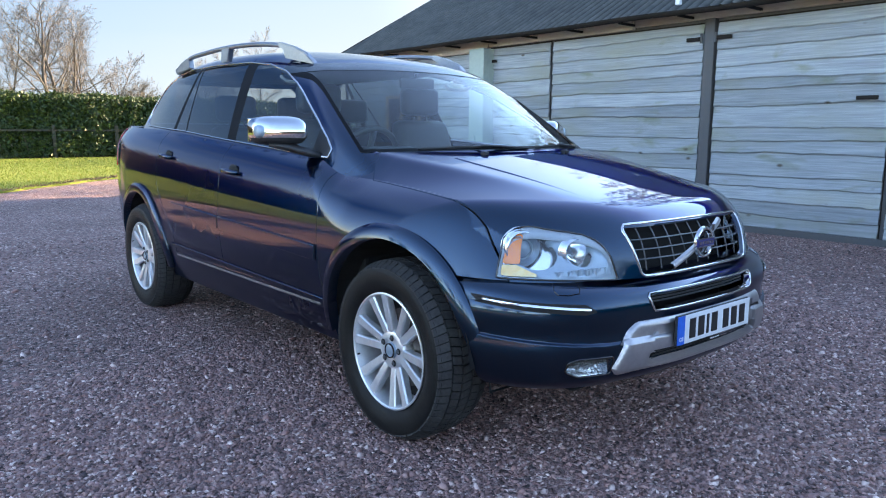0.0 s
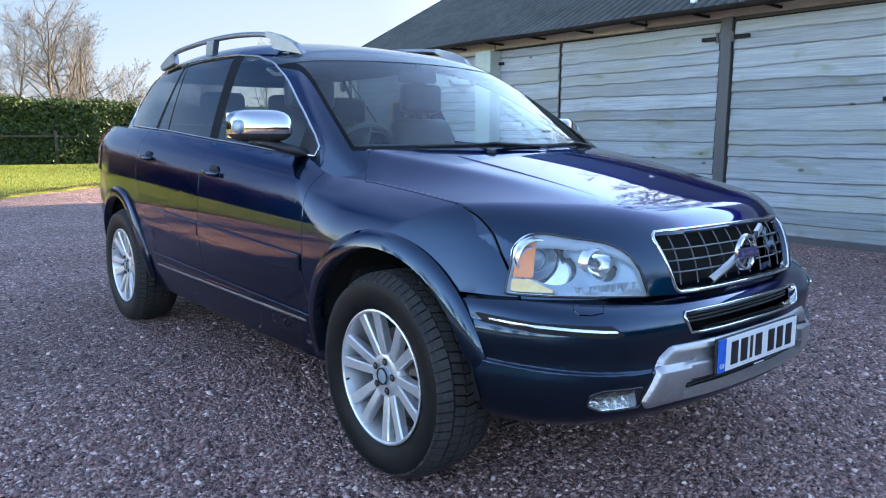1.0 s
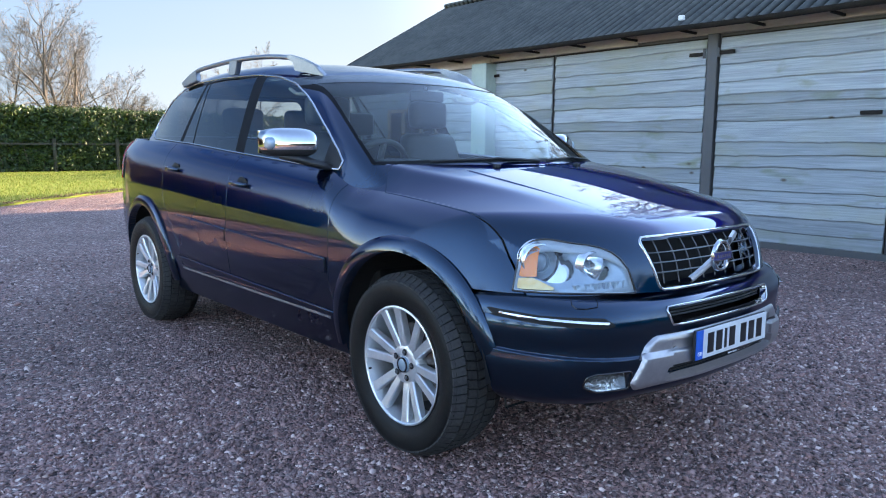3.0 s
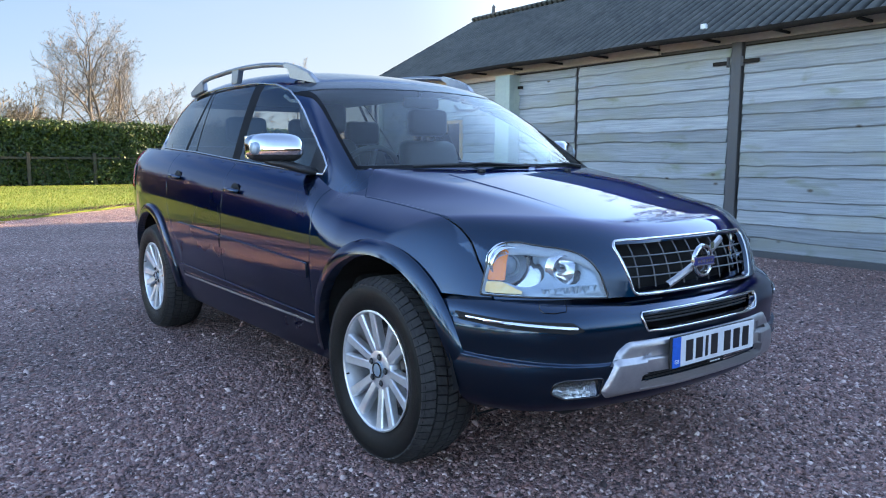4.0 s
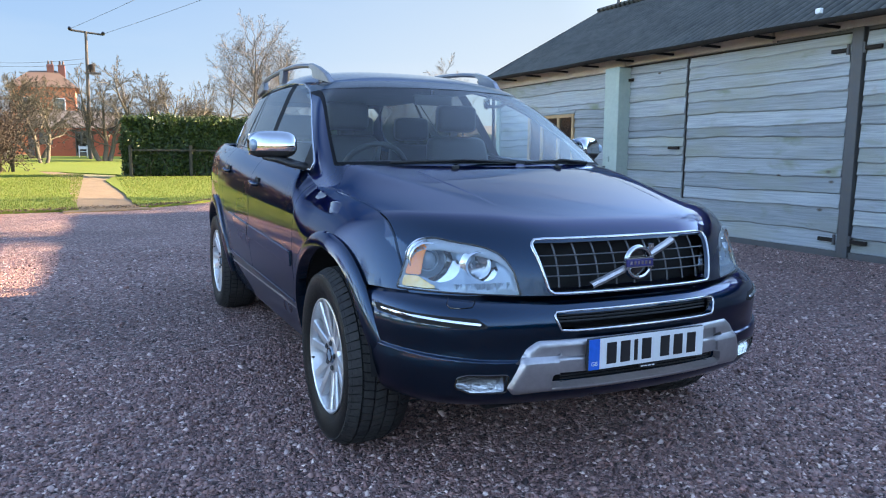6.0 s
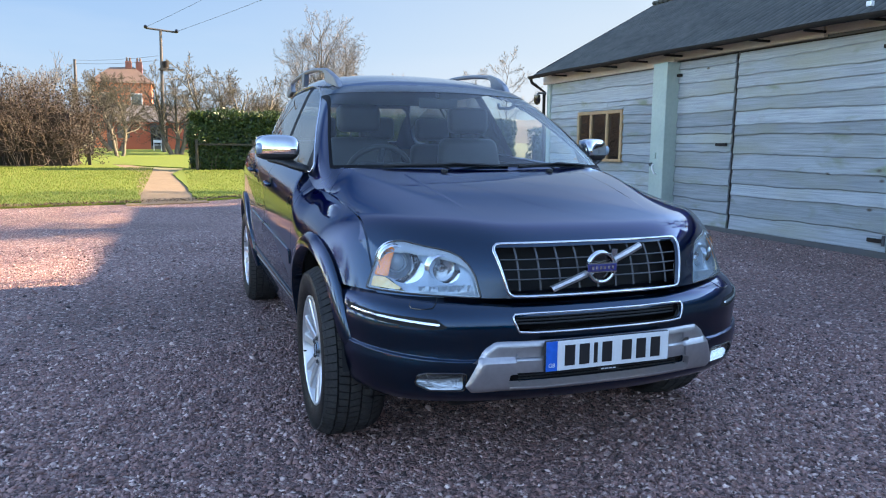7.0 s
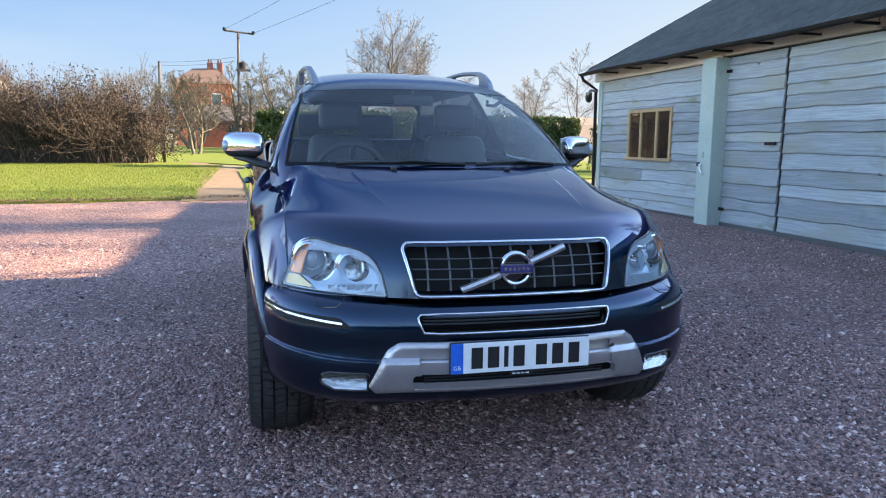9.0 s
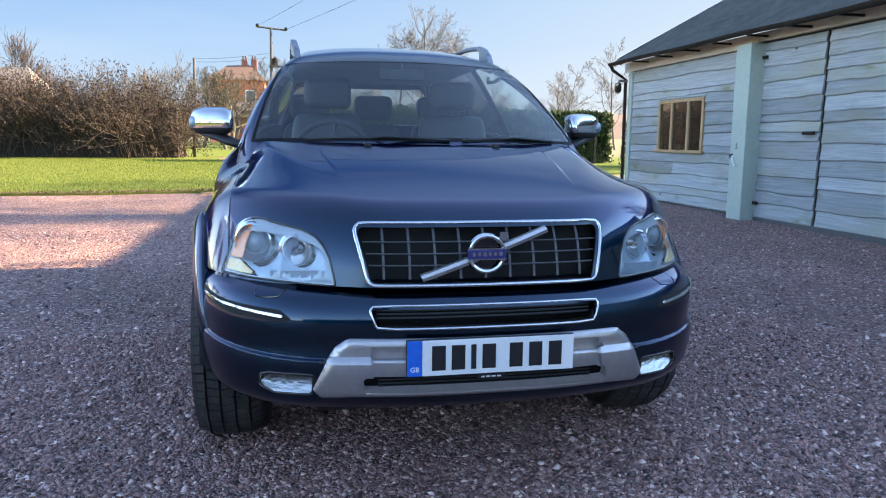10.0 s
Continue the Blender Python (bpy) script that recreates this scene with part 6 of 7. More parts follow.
    for k in range(5):
        a = 2 * math.pi * k / 5 + 0.5
        c = (0, 0.054 * math.cos(a), 0.054 * math.sin(a))
        part("bolt_hole", lathe([(-0.0855, 0.0), (-0.0855, 0.0135)], 16, "x", c), M["dark"], rim)
        part("bolt", lathe([(-0.084, 0.0085), (-0.091, 0.0085), (-0.093, 0.006), (-0.093, 0.0)], 6, "x", c), M["steel"], rim)
    part("valve", tube([(-0.098, 0.205, -0.06), (-0.110, 0.200, -0.058)], 0.004, 6), M["rubber"], rim)
    part("brake_disc", lathe([(-0.02, 0.07), (-0.02, 0.160), (0.005, 0.160), (0.005, 0.07)], 48, "x"), M["disc"], w, "", True)
    bm = bmesh.new()
    prev = None
    for a in np.linspace(0.35, 1.35, 9):
        ring = [bm.verts.new((x, r * math.cos(a + 1.6), r * math.sin(a + 1.6))) for x, r in ((-0.045, 0.105), (-0.045, 0.175), (0.03, 0.178), (0.03, 0.105))]
        if prev:
            for j in range(4):
                bm.faces.new((prev[j], ring[j], ring[(j + 1) % 4], prev[(j + 1) % 4]))
        else:
            bm.faces.new(ring)
        prev = ring
    bm.faces.new(prev[::-1])
    bmesh.ops.recalc_face_normals(bm, faces=bm.faces)
    part("brake_caliper", bm, M["disc"], w)
    part("wheel_back", lathe([(0.02, 0.0), (0.02, 0.21)], 40, "x"), M["dark"], w)
    return w


w0 = wheel()
w0.parent = car
w0.matrix_basis = pose(-0.828, WHEELS_Y[0], HUB_Z)
copy_thing(w0, pose(-0.828, WHEELS_Y[1], HUB_Z, 40, 0, 0))
copy_thing(w0, pose(0.828, WHEELS_Y[0], HUB_Z, 20, 0, 180))
copy_thing(w0, pose(0.828, WHEELS_Y[1], HUB_Z, 60, 0, 180))


# ---- distant sky backdrop ----
def sky_backdrop():
    bm = bmesh.new()
    rows, cols = np.linspace(-2, 42, 23), np.linspace(-42, 150, 49)
    grid = [[bm.verts.new((1150 * math.sin(radians(a)), 1150 * math.cos(radians(a)), 1150 * math.tan(radians(e)))) for a in cols] for e in rows]
    for r0, r1 in zip(grid, grid[1:]):
        for i in range(len(cols) - 1):
            bm.faces.new((r0[i], r1[i], r1[i + 1], r0[i + 1]))
    m = bpy.data.materials.new("sky_backdrop")
    m.use_nodes = True
    n, link = m.node_tree.nodes, m.node_tree.links.new
    n.remove(n["Principled BSDF"])
    geo, sep = n.new("ShaderNodeNewGeometry"), n.new("ShaderNodeSeparateXYZ")
    link(geo.outputs["Position"], sep.inputs[0])
    up, across = n.new("ShaderNodeMapRange"), n.new("ShaderNodeMapRange")
    up.inputs[1].default_value, up.inputs[2].default_value = 20, 900
    across.inputs[1].default_value, across.inputs[2].default_value = -250, 1000
    across.interpolation_type = "SMOOTHSTEP"
    link(sep.outputs[2], up.inputs[0]); link(sep.outputs[0], across.inputs[0])
    ra, rb, mx = n.new("ShaderNodeValToRGB"), n.new("ShaderNodeValToRGB"), n.new("ShaderNodeMix")
    for ramp, cols_ in ((ra, SKY_AWAY), (rb, SKY_SUN)):
        el = ramp.color_ramp.elements
        el.new(0.5); el.new(0.6)
        for i, c in enumerate(cols_):
            el[i].position, el[i].color = (0, 0.138, 0.307, 0.62)[i], (*c, 1)
        link(up.outputs[0], ramp.inputs[0])
    mx.data_type = "RGBA"
    link(across.outputs[0], mx.inputs[0]); link(ra.outputs[0], mx.inputs[6]); link(rb.outputs[0], mx.inputs[7])
    noise_t, mp, mr, hz = n.new("ShaderNodeTexNoise"), n.new("ShaderNodeMapping"), n.new("ShaderNodeMapRange"), n.new("ShaderNodeMix")
    mp.inputs["Scale"].default_value = (0.0016, 0.0016, 0.009)
    link(geo.outputs["Position"], mp.inputs[0]); link(mp.outputs[0], noise_t.inputs[0])
    noise_t.inputs["Scale"].default_value, noise_t.inputs["Detail"].default_value = 1.0, 5
    mr.inputs[1].default_value, mr.inputs[2].default_value, mr.inputs[4].default_value = 0.5, 0.75, 0.22
    link(noise_t.outputs[0], mr.inputs[0])
    hz.data_type = "RGBA"
    link(mr.outputs[0], hz.inputs[0]); link(mx.outputs[2], hz.inputs[6])
    hz.inputs[7].default_value = (0.115, 0.130, 0.145, 1)
    em, tr, fade, edge = n.new("ShaderNodeEmission"), n.new("ShaderNodeBsdfTransparent"), n.new("ShaderNodeMixShader"), n.new("ShaderNodeMapRange")
    unit, dot, near, power, glow = (n.new("ShaderNodeVectorMath"), n.new("ShaderNodeVectorMath"), n.new("ShaderNodeMapRange"), n.new("ShaderNodeMath"), n.new("ShaderNodeMapRange"))
    unit.operation, dot.operation, power.operation = "NORMALIZE", "DOT_PRODUCT", "POWER"
    dot.inputs[1].default_value = tuple(sun_dir.normalized())
    near.inputs[1].default_value, near.inputs[2].default_value, power.inputs[1].default_value = 0.55, 1.0, 2.0
    glow.inputs[3].default_value, glow.inputs[4].default_value = 1.0, 9.0
    link(geo.outputs["Position"], unit.inputs[0]); link(unit.outputs[0], dot.inputs[0]); link(dot.outputs["Value"], near.inputs[0])
    link(near.outputs[0], power.inputs[0]); link(power.outputs[0], glow.inputs[0]); link(glow.outputs[0], em.inputs[1])
    link(hz.outputs[2], em.inputs[0])
    edge.inputs[1].default_value, edge.inputs[2].default_value = 600, 1000
    link(sep.outputs[2], edge.inputs[0])
    turn, west, east, most, most2 = (n.new("ShaderNodeMath"), n.new("ShaderNodeMapRange"), n.new("ShaderNodeMapRange"), n.new("ShaderNodeMath"), n.new("ShaderNodeMath"))
    turn.operation, most.operation, most2.operation = "ARCTAN2", "MAXIMUM", "MAXIMUM"
    link(sep.outputs[0], turn.inputs[0]); link(sep.outputs[1], turn.inputs[1])
    west.inputs[1].default_value, west.inputs[2].default_value = radians(-26), radians(-42)
    east.inputs[1].default_value, east.inputs[2].default_value = radians(128), radians(150)
    link(turn.outputs[0], west.inputs[0]); link(turn.outputs[0], east.inputs[0])
    link(west.outputs[0], most.inputs[0]); link(east.outputs[0], most.inputs[1])
    link(most.outputs[0], most2.inputs[0]); link(edge.outputs[0], most2.inputs[1])
    link(most2.outputs[0], fade.inputs[0]); link(em.outputs[0], fade.inputs[1]); link(tr.outputs[0], fade.inputs[2])
    link(fade.outputs[0], n["Material Output"].inputs[0])
    ob = part("backdrop", bm, m)
    ob.visible_shadow = False
    tagged(ob, "pale blue winter sky with thin haze", "sky", kind="structure")


SKY_K = 0.39
SKY_AWAY = [[SKY_K * v for v in c] for c in ((0.225, 0.29, 0.345), (0.155, 0.24, 0.345), (0.105, 0.19, 0.335), (0.014, 0.060, 0.185))]
SKY_SUN = [[SKY_K * v for v in c] for c in ((0.34, 0.355, 0.36), (0.28, 0.325, 0.355), (0.22, 0.285, 0.345), (0.125, 0.215, 0.350))]
sky_backdrop()

# ---- hedges ----


def leaves(name, pts, nrm, size, material, seed, aspect=0.45, parent=None):
    """Many small folded leaves at points."""
    rng = np.random.default_rng(seed)
    k = len(pts)
    d = nrm + rng.normal(0, 0.7, (k, 3))
    d /= np.linalg.norm(d, axis=1, keepdims=True)
    a = np.cross(d, rng.normal(0, 1, (k, 3)))
    a /= np.linalg.norm(a, axis=1, keepdims=True)
    b = np.cross(d, a)
    s = (size * rng.uniform(0.6, 1.3, k))[:, None]
    v = np.stack([pts - a * s, pts + b * s * aspect - d * s * 0.12, pts + a * s, pts - b * s * aspect - d * s * 0.12], 1)
    f = np.arange(4 * k).reshape(-1, 4)
    return raw(name, v.reshape(-1, 3), f, material, parent)


def hedge_points(x0, x1, y0, y1, h, count, seed, rough=0.18, base=0.1):
    """Points over the front, top and ends of a clipped hedge, with a soft uneven surface."""
    rng = np.random.default_rng(seed)
    w, d = x1 - x0, y1 - y0
    area = np.array([w * h, w * d, d * h, d * h])
    face = rng.choice(4, count, p=area / area.sum())
    u, v = rng.uniform(0, 1, count), rng.uniform(0, 1, count) ** 0.9
    p, n = np.zeros((count, 3)), np.zeros((count, 3))
    for k, (pos, nn) in enumerate(((lambda u, v: (x0 + w * u, y0 + 0 * u, base + h * v), (0, -1, 0.1)), (lambda u, v: (x0 + w * u, y0 + d * v, base + h + 0 * u), (0, 0, 1)),
                                   (lambda u, v: (x0 + 0 * u, y0 + d * u, base + h * v), (-1, 0, 0.1)), (lambda u, v: (x1 + 0 * u, y0 + d * u, base + h * v), (1, 0, 0.1)))):
        m = face == k
        p[m] = np.stack(pos(u[m], v[m]), -1)
        n[m] = nn
    wav = np.array([noise.noise(Vector(q) * 0.9) + 0.5 * noise.noise(Vector(q) * 2.6) for q in p])
    p += n * (wav * rough + rng.normal(0, 0.05, count) - 0.12 * rng.random(count))[:, None]
    p[:, 2] += ground_z(p[:, 1])
    return p, n


def laurel(x0, x1, y0, y1, h, count, seed, label, dx=0.0):
    hd = tagged(empty("laurel_hedge", (x0 + x1) / 2, y0, 0), label, "hedge")
    p, n = hedge_points(x0, x1, y0, y1, h, count, seed)
    o = np.array(hd.location)
    leaves("foliage", p - o, n, 0.062, M["laurel"], seed, parent=hd)
    z0 = float(ground_z(y0))
    # near-black box added to stand in for the shade deep among the leaves
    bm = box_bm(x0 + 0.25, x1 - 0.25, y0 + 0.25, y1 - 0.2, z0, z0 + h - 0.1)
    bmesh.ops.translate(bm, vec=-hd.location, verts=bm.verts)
    part("core", bm, M["leaf_shade"], hd)
    rng = random.Random(seed)
    for i in range(int((x1 - x0) / 0.35)):
        x = x0 + 0.2 + i * 0.35 + rng.uniform(-0.1, 0.1)
        pts = [(x, y0 + 0.12, z0), (x + rng.uniform(-0.1, 0.1), y0 + 0.1, z0 + 0.4), (x + rng.uniform(-0.25, 0.25), y0 + 0.15, z0 + 0.9)]
        part("stem", tube([Vector(q) - hd.location for q in pts], [0.025, 0.018, 0.01], 5), M["barkdark"], hd)
    return hd


M['fence'] = mat('mossy_fence', (0.026, 0.026, 0.018), (0.042, 0.038, 0.026), rough=0.95, scale=5)
M["leaf_shade"] = mat("hedge_shade", (0.012, 0.022, 0.008), (0.02, 0.03, 0.01), rough=0.95)
laurel(-0.75, 12.2, 24.9, 26.3, 2.0, 52000, 5, "long clipped evergreen laurel hedge beside the lawn")
laurel(11.6, 16.5, 21.5, 23.0, 1.6, 6000, 6, "low clipped evergreen hedge behind the barn")

# post and rail in front of the laurel
fence = tagged(empty("fence", 0, 24.84, 0), "old low post and rail fence against the hedge", "fence")
for i in range(7):
    x = -0.6 + i * 2.0
    z0 = float(ground_z(24.5))
    part("post", box_bm(x - 0.05, x + 0.05, -0.05, 0.05, z0, z0 + 1.15, 0.008), M["fence"], fence)
    if i < 6:
        for zz in (0.98,):
            part("rail", box_bm(x + 0.05, x + 1.95, -0.025, 0.025, z0 + zz - 0.032, z0 + zz + 0.032, 0.006), M["fence"], fence)


def branches(root, direction, length, radius, depth, rng, out, spread=0.55, droop=0.0, shrink=0.74, kids=(2, 4), wig=0.16, up=0.10):
    """Grows a limb into out as (points, radii, depth)."""
    pts, rad, p, d = [np.array(root)], [radius], np.array(root, float), np.array(direction, float)
    k = 5
    for i in range(k):
        d = d + rng.normal(0, wig, 3) + [0, 0, up - droop * (1 if depth < 3 else 0)]
        d /= np.linalg.norm(d)
        p = p + d * length / k
        pts.append(p)
        rad.append(radius * (1 - 0.42 * (i + 1) / k))
    out.append((np.array(pts), np.array(rad), depth))
    if depth == 0:
        return
    for _ in range(rng.integers(*kids, endpoint=True)):
        t = rng.uniform(0.35, 1.0)
        i = min(k - 1, int(t * k))
        base = pts[i] + (pts[i + 1] - pts[i]) * (t * k - i if t < 1 else 1)
        side = rng.normal(0, 1, 3)
        nd = d * (1 - spread * 0.6) + spread * side / np.linalg.norm(side) + [0, 0, up]
        branches(base, nd / np.linalg.norm(nd), length * rng.uniform(0.58, 0.85) * shrink / 0.74, radius * rng.uniform(0.45, 0.62), depth - 1, rng, out, spread, droop, shrink, kids, wig, up)


def limbs(name, runs, material, parent, sides=5):
    v, f, base = [], [], 0
    for pts, rad, _ in runs:
        d = np.gradient(pts, axis=0)
        d /= np.linalg.norm(d, axis=1, keepdims=True)
        ref = np.array([0.3, 0.2, 1.0]) if abs(d[0][2]) < 0.8 else np.array([1.0, 0.2, 0.1])
        s = np.cross(d, ref); s /= np.linalg.norm(s, axis=1, keepdims=True)
        u = np.cross(s, d)
        a = 2 * np.pi * np.arange(sides) / sides
        ring = pts[:, None] + rad[:, None, None] * (np.cos(a)[None, :, None] * s[:, None] + np.sin(a)[None, :, None] * u[:, None])
        v.append(ring.reshape(-1, 3))
        k = len(pts)
        i = np.arange(k - 1)[:, None] * sides
        j = np.arange(sides)[None]
        q = np.stack([i + j, i + (j + 1) % sides, i + sides + (j + 1) % sides, i + sides + j], -1).reshape(-1, 4) + base
        f.append(q)
        base += k * sides
    return raw(name, np.concatenate(v), np.concatenate(f), material, parent, True)


def tree(x, y, height, seed, label, trunk=0.16, depth=5, spread=0.5, lean=(0, 0), fork=1, kids=(2, 4), bark="bark", first=0.32, wig=0.14, up=0.10, twig="bark", category="tree", fine=0.011):
    rng = np.random.default_rng(seed)
    t = tagged(empty("tree", x, y, float(ground_z(np.array(float(y))))), label, category)
    runs = []
    for i in range(fork):
        d0 = np.array([lean[0] + rng.normal(0, 0.12) * (fork > 1) * 2, lean[1] + rng.normal(0, 0.1), 1.0])
        branches((0.12 * i, 0, -0.05), d0 / np.linalg.norm(d0), height * first, trunk, depth, rng, runs, spread, 0.0, 0.80, kids, wig, up)
    top = max(r[0][:, 2].max() for r in runs)
    runs = [(p * (height / top), r, dd) for p, r, dd in runs]
    limbs("trunk", [r for r in runs if r[2] >= depth - 1], M[bark], t, 7)
    limbs("crown", [(p, np.maximum(r, fine), dd) for p, r, dd in runs if dd < depth - 1], M[twig], t, 3)
    return t


def grown_tree(x, y, height, seed, label, trunk, count, width, bark="bark", twig="bark", fine=0.011, bole=0.22, rise=0.62, forks=1, crook=1.0, splay=0.32):
    """A tree with a leading stem, limbs that sweep upwards from it, and two orders of twigs."""
    rng = np.random.default_rng(seed)
    t = tagged(empty("tree", x, y, float(ground_z(np.array(float(y))))), label, "tree")
    runs = []

    def limb(root, d, length, radius, order, k):
        p, pts, rad = np.array(root, float), [np.array(root, float)], [radius]
        d = np.array(d, float) / np.linalg.norm(d)
        for i in range(k):
            d = d + rng.normal(0, crook * (0.09, 0.15, 0.18, 0.20)[order], 3) + [0, 0, (0.05, 0.045, 0.02, 0.0)[order]]
            d /= np.linalg.norm(d)
            p = p + d * length / k
            pts.append(p)
            rad.append(radius * (1 - (i + 1) / k) ** 0.8 + 0.004)
        runs.append((np.array(pts), np.array(rad), order))
        if order == 3:
            return
        kids = (count, 12, 9)[order]
        lo = (bole, 0.18, 0.15)[order]
        turn = rng.uniform(0, 6.283)
        for c in range(kids):
            s = lo + (1 - lo) * (c + rng.uniform(0, 0.8)) / kids
            i = min(k - 1, int(s * k))
            base = pts[i] + (pts[i + 1] - pts[i]) * (s * k - i)
            turn += 2.4 + rng.normal(0, 0.4)
            a = pts[i + 1] - pts[i]
            a /= np.linalg.norm(a)
            u = np.cross(a, (0.3, 0.5, 0.2)); u /= np.linalg.norm(u)
            v = np.cross(a, u)
            out = u * math.cos(turn) + v * math.sin(turn)
            tilt = rng.uniform(0.75, 1.25) * rise if order == 0 else rng.uniform(0.6, 1.2) * 0.75
            nd = a * math.cos(tilt) + out * math.sin(tilt)
            ln = length * ((0.56, 0.46, 0.46)[order]) * (1.12 - 0.80 * s) * rng.uniform(0.75, 1.2) * (width if order == 0 else 1)
            limb(base, nd, ln, max(0.004, np.interp(s, [0, 1], [radius, radius * 0.25]) * rng.uniform(0.32, 0.5)), order + 1, (0, 7, 5, 4)[order + 1])
    for i in range(forks):
        limb((0.25 * i, 0.1 * i, -0.1), (0.0 if forks == 1 else splay * (i - (forks - 1) / 2), rng.normal(0, 0.05), 1), height * (1.05 - 0.10 * i), trunk, 0, 12)
    top = max(r[0][:, 2].max() for r in runs)
    runs = [(p * (height / top), r, o) for p, r, o in runs]
    limbs("trunk", [r for r in runs if r[2] < 2], M[bark], t, 7)
    limbs("crown", [(p, np.maximum(r, fine), o) for p, r, o in runs if o > 1], M[twig], t, 3)
    return t


M['orchard'] = mat('mossy_bark', (0.066, 0.056, 0.034), (0.044, 0.038, 0.026), rough=0.9, scale=3)
# bare trees beyond the hedge
for x, y, h, sd, tr, ct, wd, fk, lb in (
        (9.9, 55, 11.2, 21, 0.17, 17, 0.80, 2, "tall bare ash tree with fine winter twigs"), (7.6, 56, 8.9, 22, 0.10, 17, 0.62, 1, "slender bare tree with fine winter twigs"),
        (12.2, 57, 9.6, 23, 0.13, 15, 0.80, 2, "bare tree with spreading winter twigs"), (15.5, 60, 7.4, 24, 0.10, 14, 0.8, 2, "bare tree with fine winter twigs"),
        (23.9, 50, 8.4, 26, 0.08, 15, 0.62, 1, "bare birch-like tree with pale fine twigs"), (20.2, 52, 6.8, 27, 0.07, 13, 0.6, 1, "slender bare tree with fine twigs"),
        (27.5, 70, 7.6, 28, 0.10, 13, 0.7, 2, "bare tree on the skyline")):
    grown_tree(x, y, h, sd, lb, tr, ct, wd * 1.5, fine=0.0065, forks=fk, rise=0.82)
for x, y, h, sd in ((4.8, 53, 4.7, 25), (9.5, 50, 4.2, 29), (14.0, 50, 4.4, 30), (17.5, 52, 4.0, 38)):
    tree(x, y, h, sd, "low bushy bare thorn behind the hedge", 0.10, 5, 0.7, (0, 0), 4, (3, 4), fine=0.008, twig="orchard")
# old orchard trees before the house
for x, y, h, sd, fk in ((-1.35, 46, 5.9, 31, 3), (1.3, 46.5, 6.3, 32, 3), (3.6, 47, 5.6, 34, 2), (-5.4, 54, 6.0, 33, 3)):
    grown_tree(x, y, h, sd, "gnarled old fruit tree with bare twisted branches", 0.16, 15, 1.2, "barkdark", "orchard", 0.007, 0.20, 0.95, fk, 1.25, 0.55)
tree(-10.7, 60, 7.6, 35, "small bare round-headed tree", 0.08, 5, 0.55, (0, 0), 1, (3, 4))
tree(-24.5, 70, 10, 36, "bare birch with fine reddish twigs", 0.10, 5, 0.3, (0, 0), 1, (3, 5), twig="twig")
tree(-19, 60, 6.4, 37, "bare tree with fine reddish twigs", 0.08, 5, 0.5, (0, 0), 2, (3, 4), twig="twig")


# brown field hedge
def field_hedge(x0, x1, y0, y1, h, seed, label, stems):
    hd = tagged(empty("field_hedge", (x0 + x1) / 2, y0, float(ground_z(np.array(y0)))), label, "hedge")
    rng = np.random.default_rng(seed)
    runs, pts = [], []
    for i in range(stems):
        x = rng.uniform(x0, x1) - hd.location.x
        y = rng.uniform(0, y1 - y0) ** 1.0
        d = np.array([rng.normal(0, 0.28), rng.normal(-0.08, 0.2), 1.0])
        edge = min(1.0, 0.55 + 0.45 * min((x - (x0 - hd.location.x)), ((x1 - hd.location.x) - x)) / 1.2)
        branches((x, y, -0.05), d / np.linalg.norm(d), h * rng.uniform(0.42, 0.62) * edge, rng.uniform(0.012, 0.03), 2, rng, runs, 0.55, 0.0, 0.8, (3, 5), 0.2, 0.05)
    runs = [(np.minimum(p, [99, 99, h * 1.12]), np.maximum(r, 0.007), d) for p, r, d in runs]
    limbs("brushwood", runs, M["twig"], hd, 3)["kind"] = "stuff"
    ends = np.concatenate([p[3:] for p, r, d in runs])
    keep = rng.random(len(ends)) < 0.75
    q = np.concatenate([ends[keep] + rng.normal(0, s, (keep.sum(), 3)) for s in (0.07, 0.12, 0.16)])
    leaves("foliage", q, np.tile([0, -0.6, 0.4], (len(q), 1)), 0.046, M["brownleaf"], seed, 0.5, hd)
    # dark filler box: gives the lower hedge its inner shade by colour
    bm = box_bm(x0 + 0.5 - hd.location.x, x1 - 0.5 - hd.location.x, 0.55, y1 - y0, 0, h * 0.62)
    part("core", bm, M["twig_shade"], hd)
    return hd


M["twig_shade"] = mat("hedge_inside_shade", (0.018, 0.014, 0.010), (0.03, 0.024, 0.016), rough=0.95, scale=3)
field_hedge(-19.0, -4.6, 28.2, 30.6, 3.35, 41, "tall tangled brown winter hedge of thorn and dead leaves", 420)
post = tagged(part("gate_post", box_bm(-4.62, -4.50, 29.5, 29.62, 0.3, 1.35, 0.012), M["fence"]), "weathered wooden gate post at the hedge end", "post")
for x, y, h, sd in ((-4.3, 42, 4.9, 52), (-6.2, 46, 4.6, 53)):
    grown_tree(x, y, h, sd, "small bare fruit tree with olive-brown twigs", 0.10, 16, 1.2, "barkdark", "orchard", 0.008, 0.25, 0.9, 2, 1.25, 0.5)

# ---- farmhouse, garden wall, poles ----
M["chimney"] = mat("chimney_brick", (0.20, 0.075, 0.052), (0.14, 0.06, 0.045), rough=0.9, scale=2, fine=14)
house = tagged(empty("farmhouse", -4.5, 70, 0.8), "red brick farmhouse with hipped clay roof and chimneys", "house")


def hp(name, bm, m, label="", parent=None):
    return part(name, bm, m, parent or house, label)


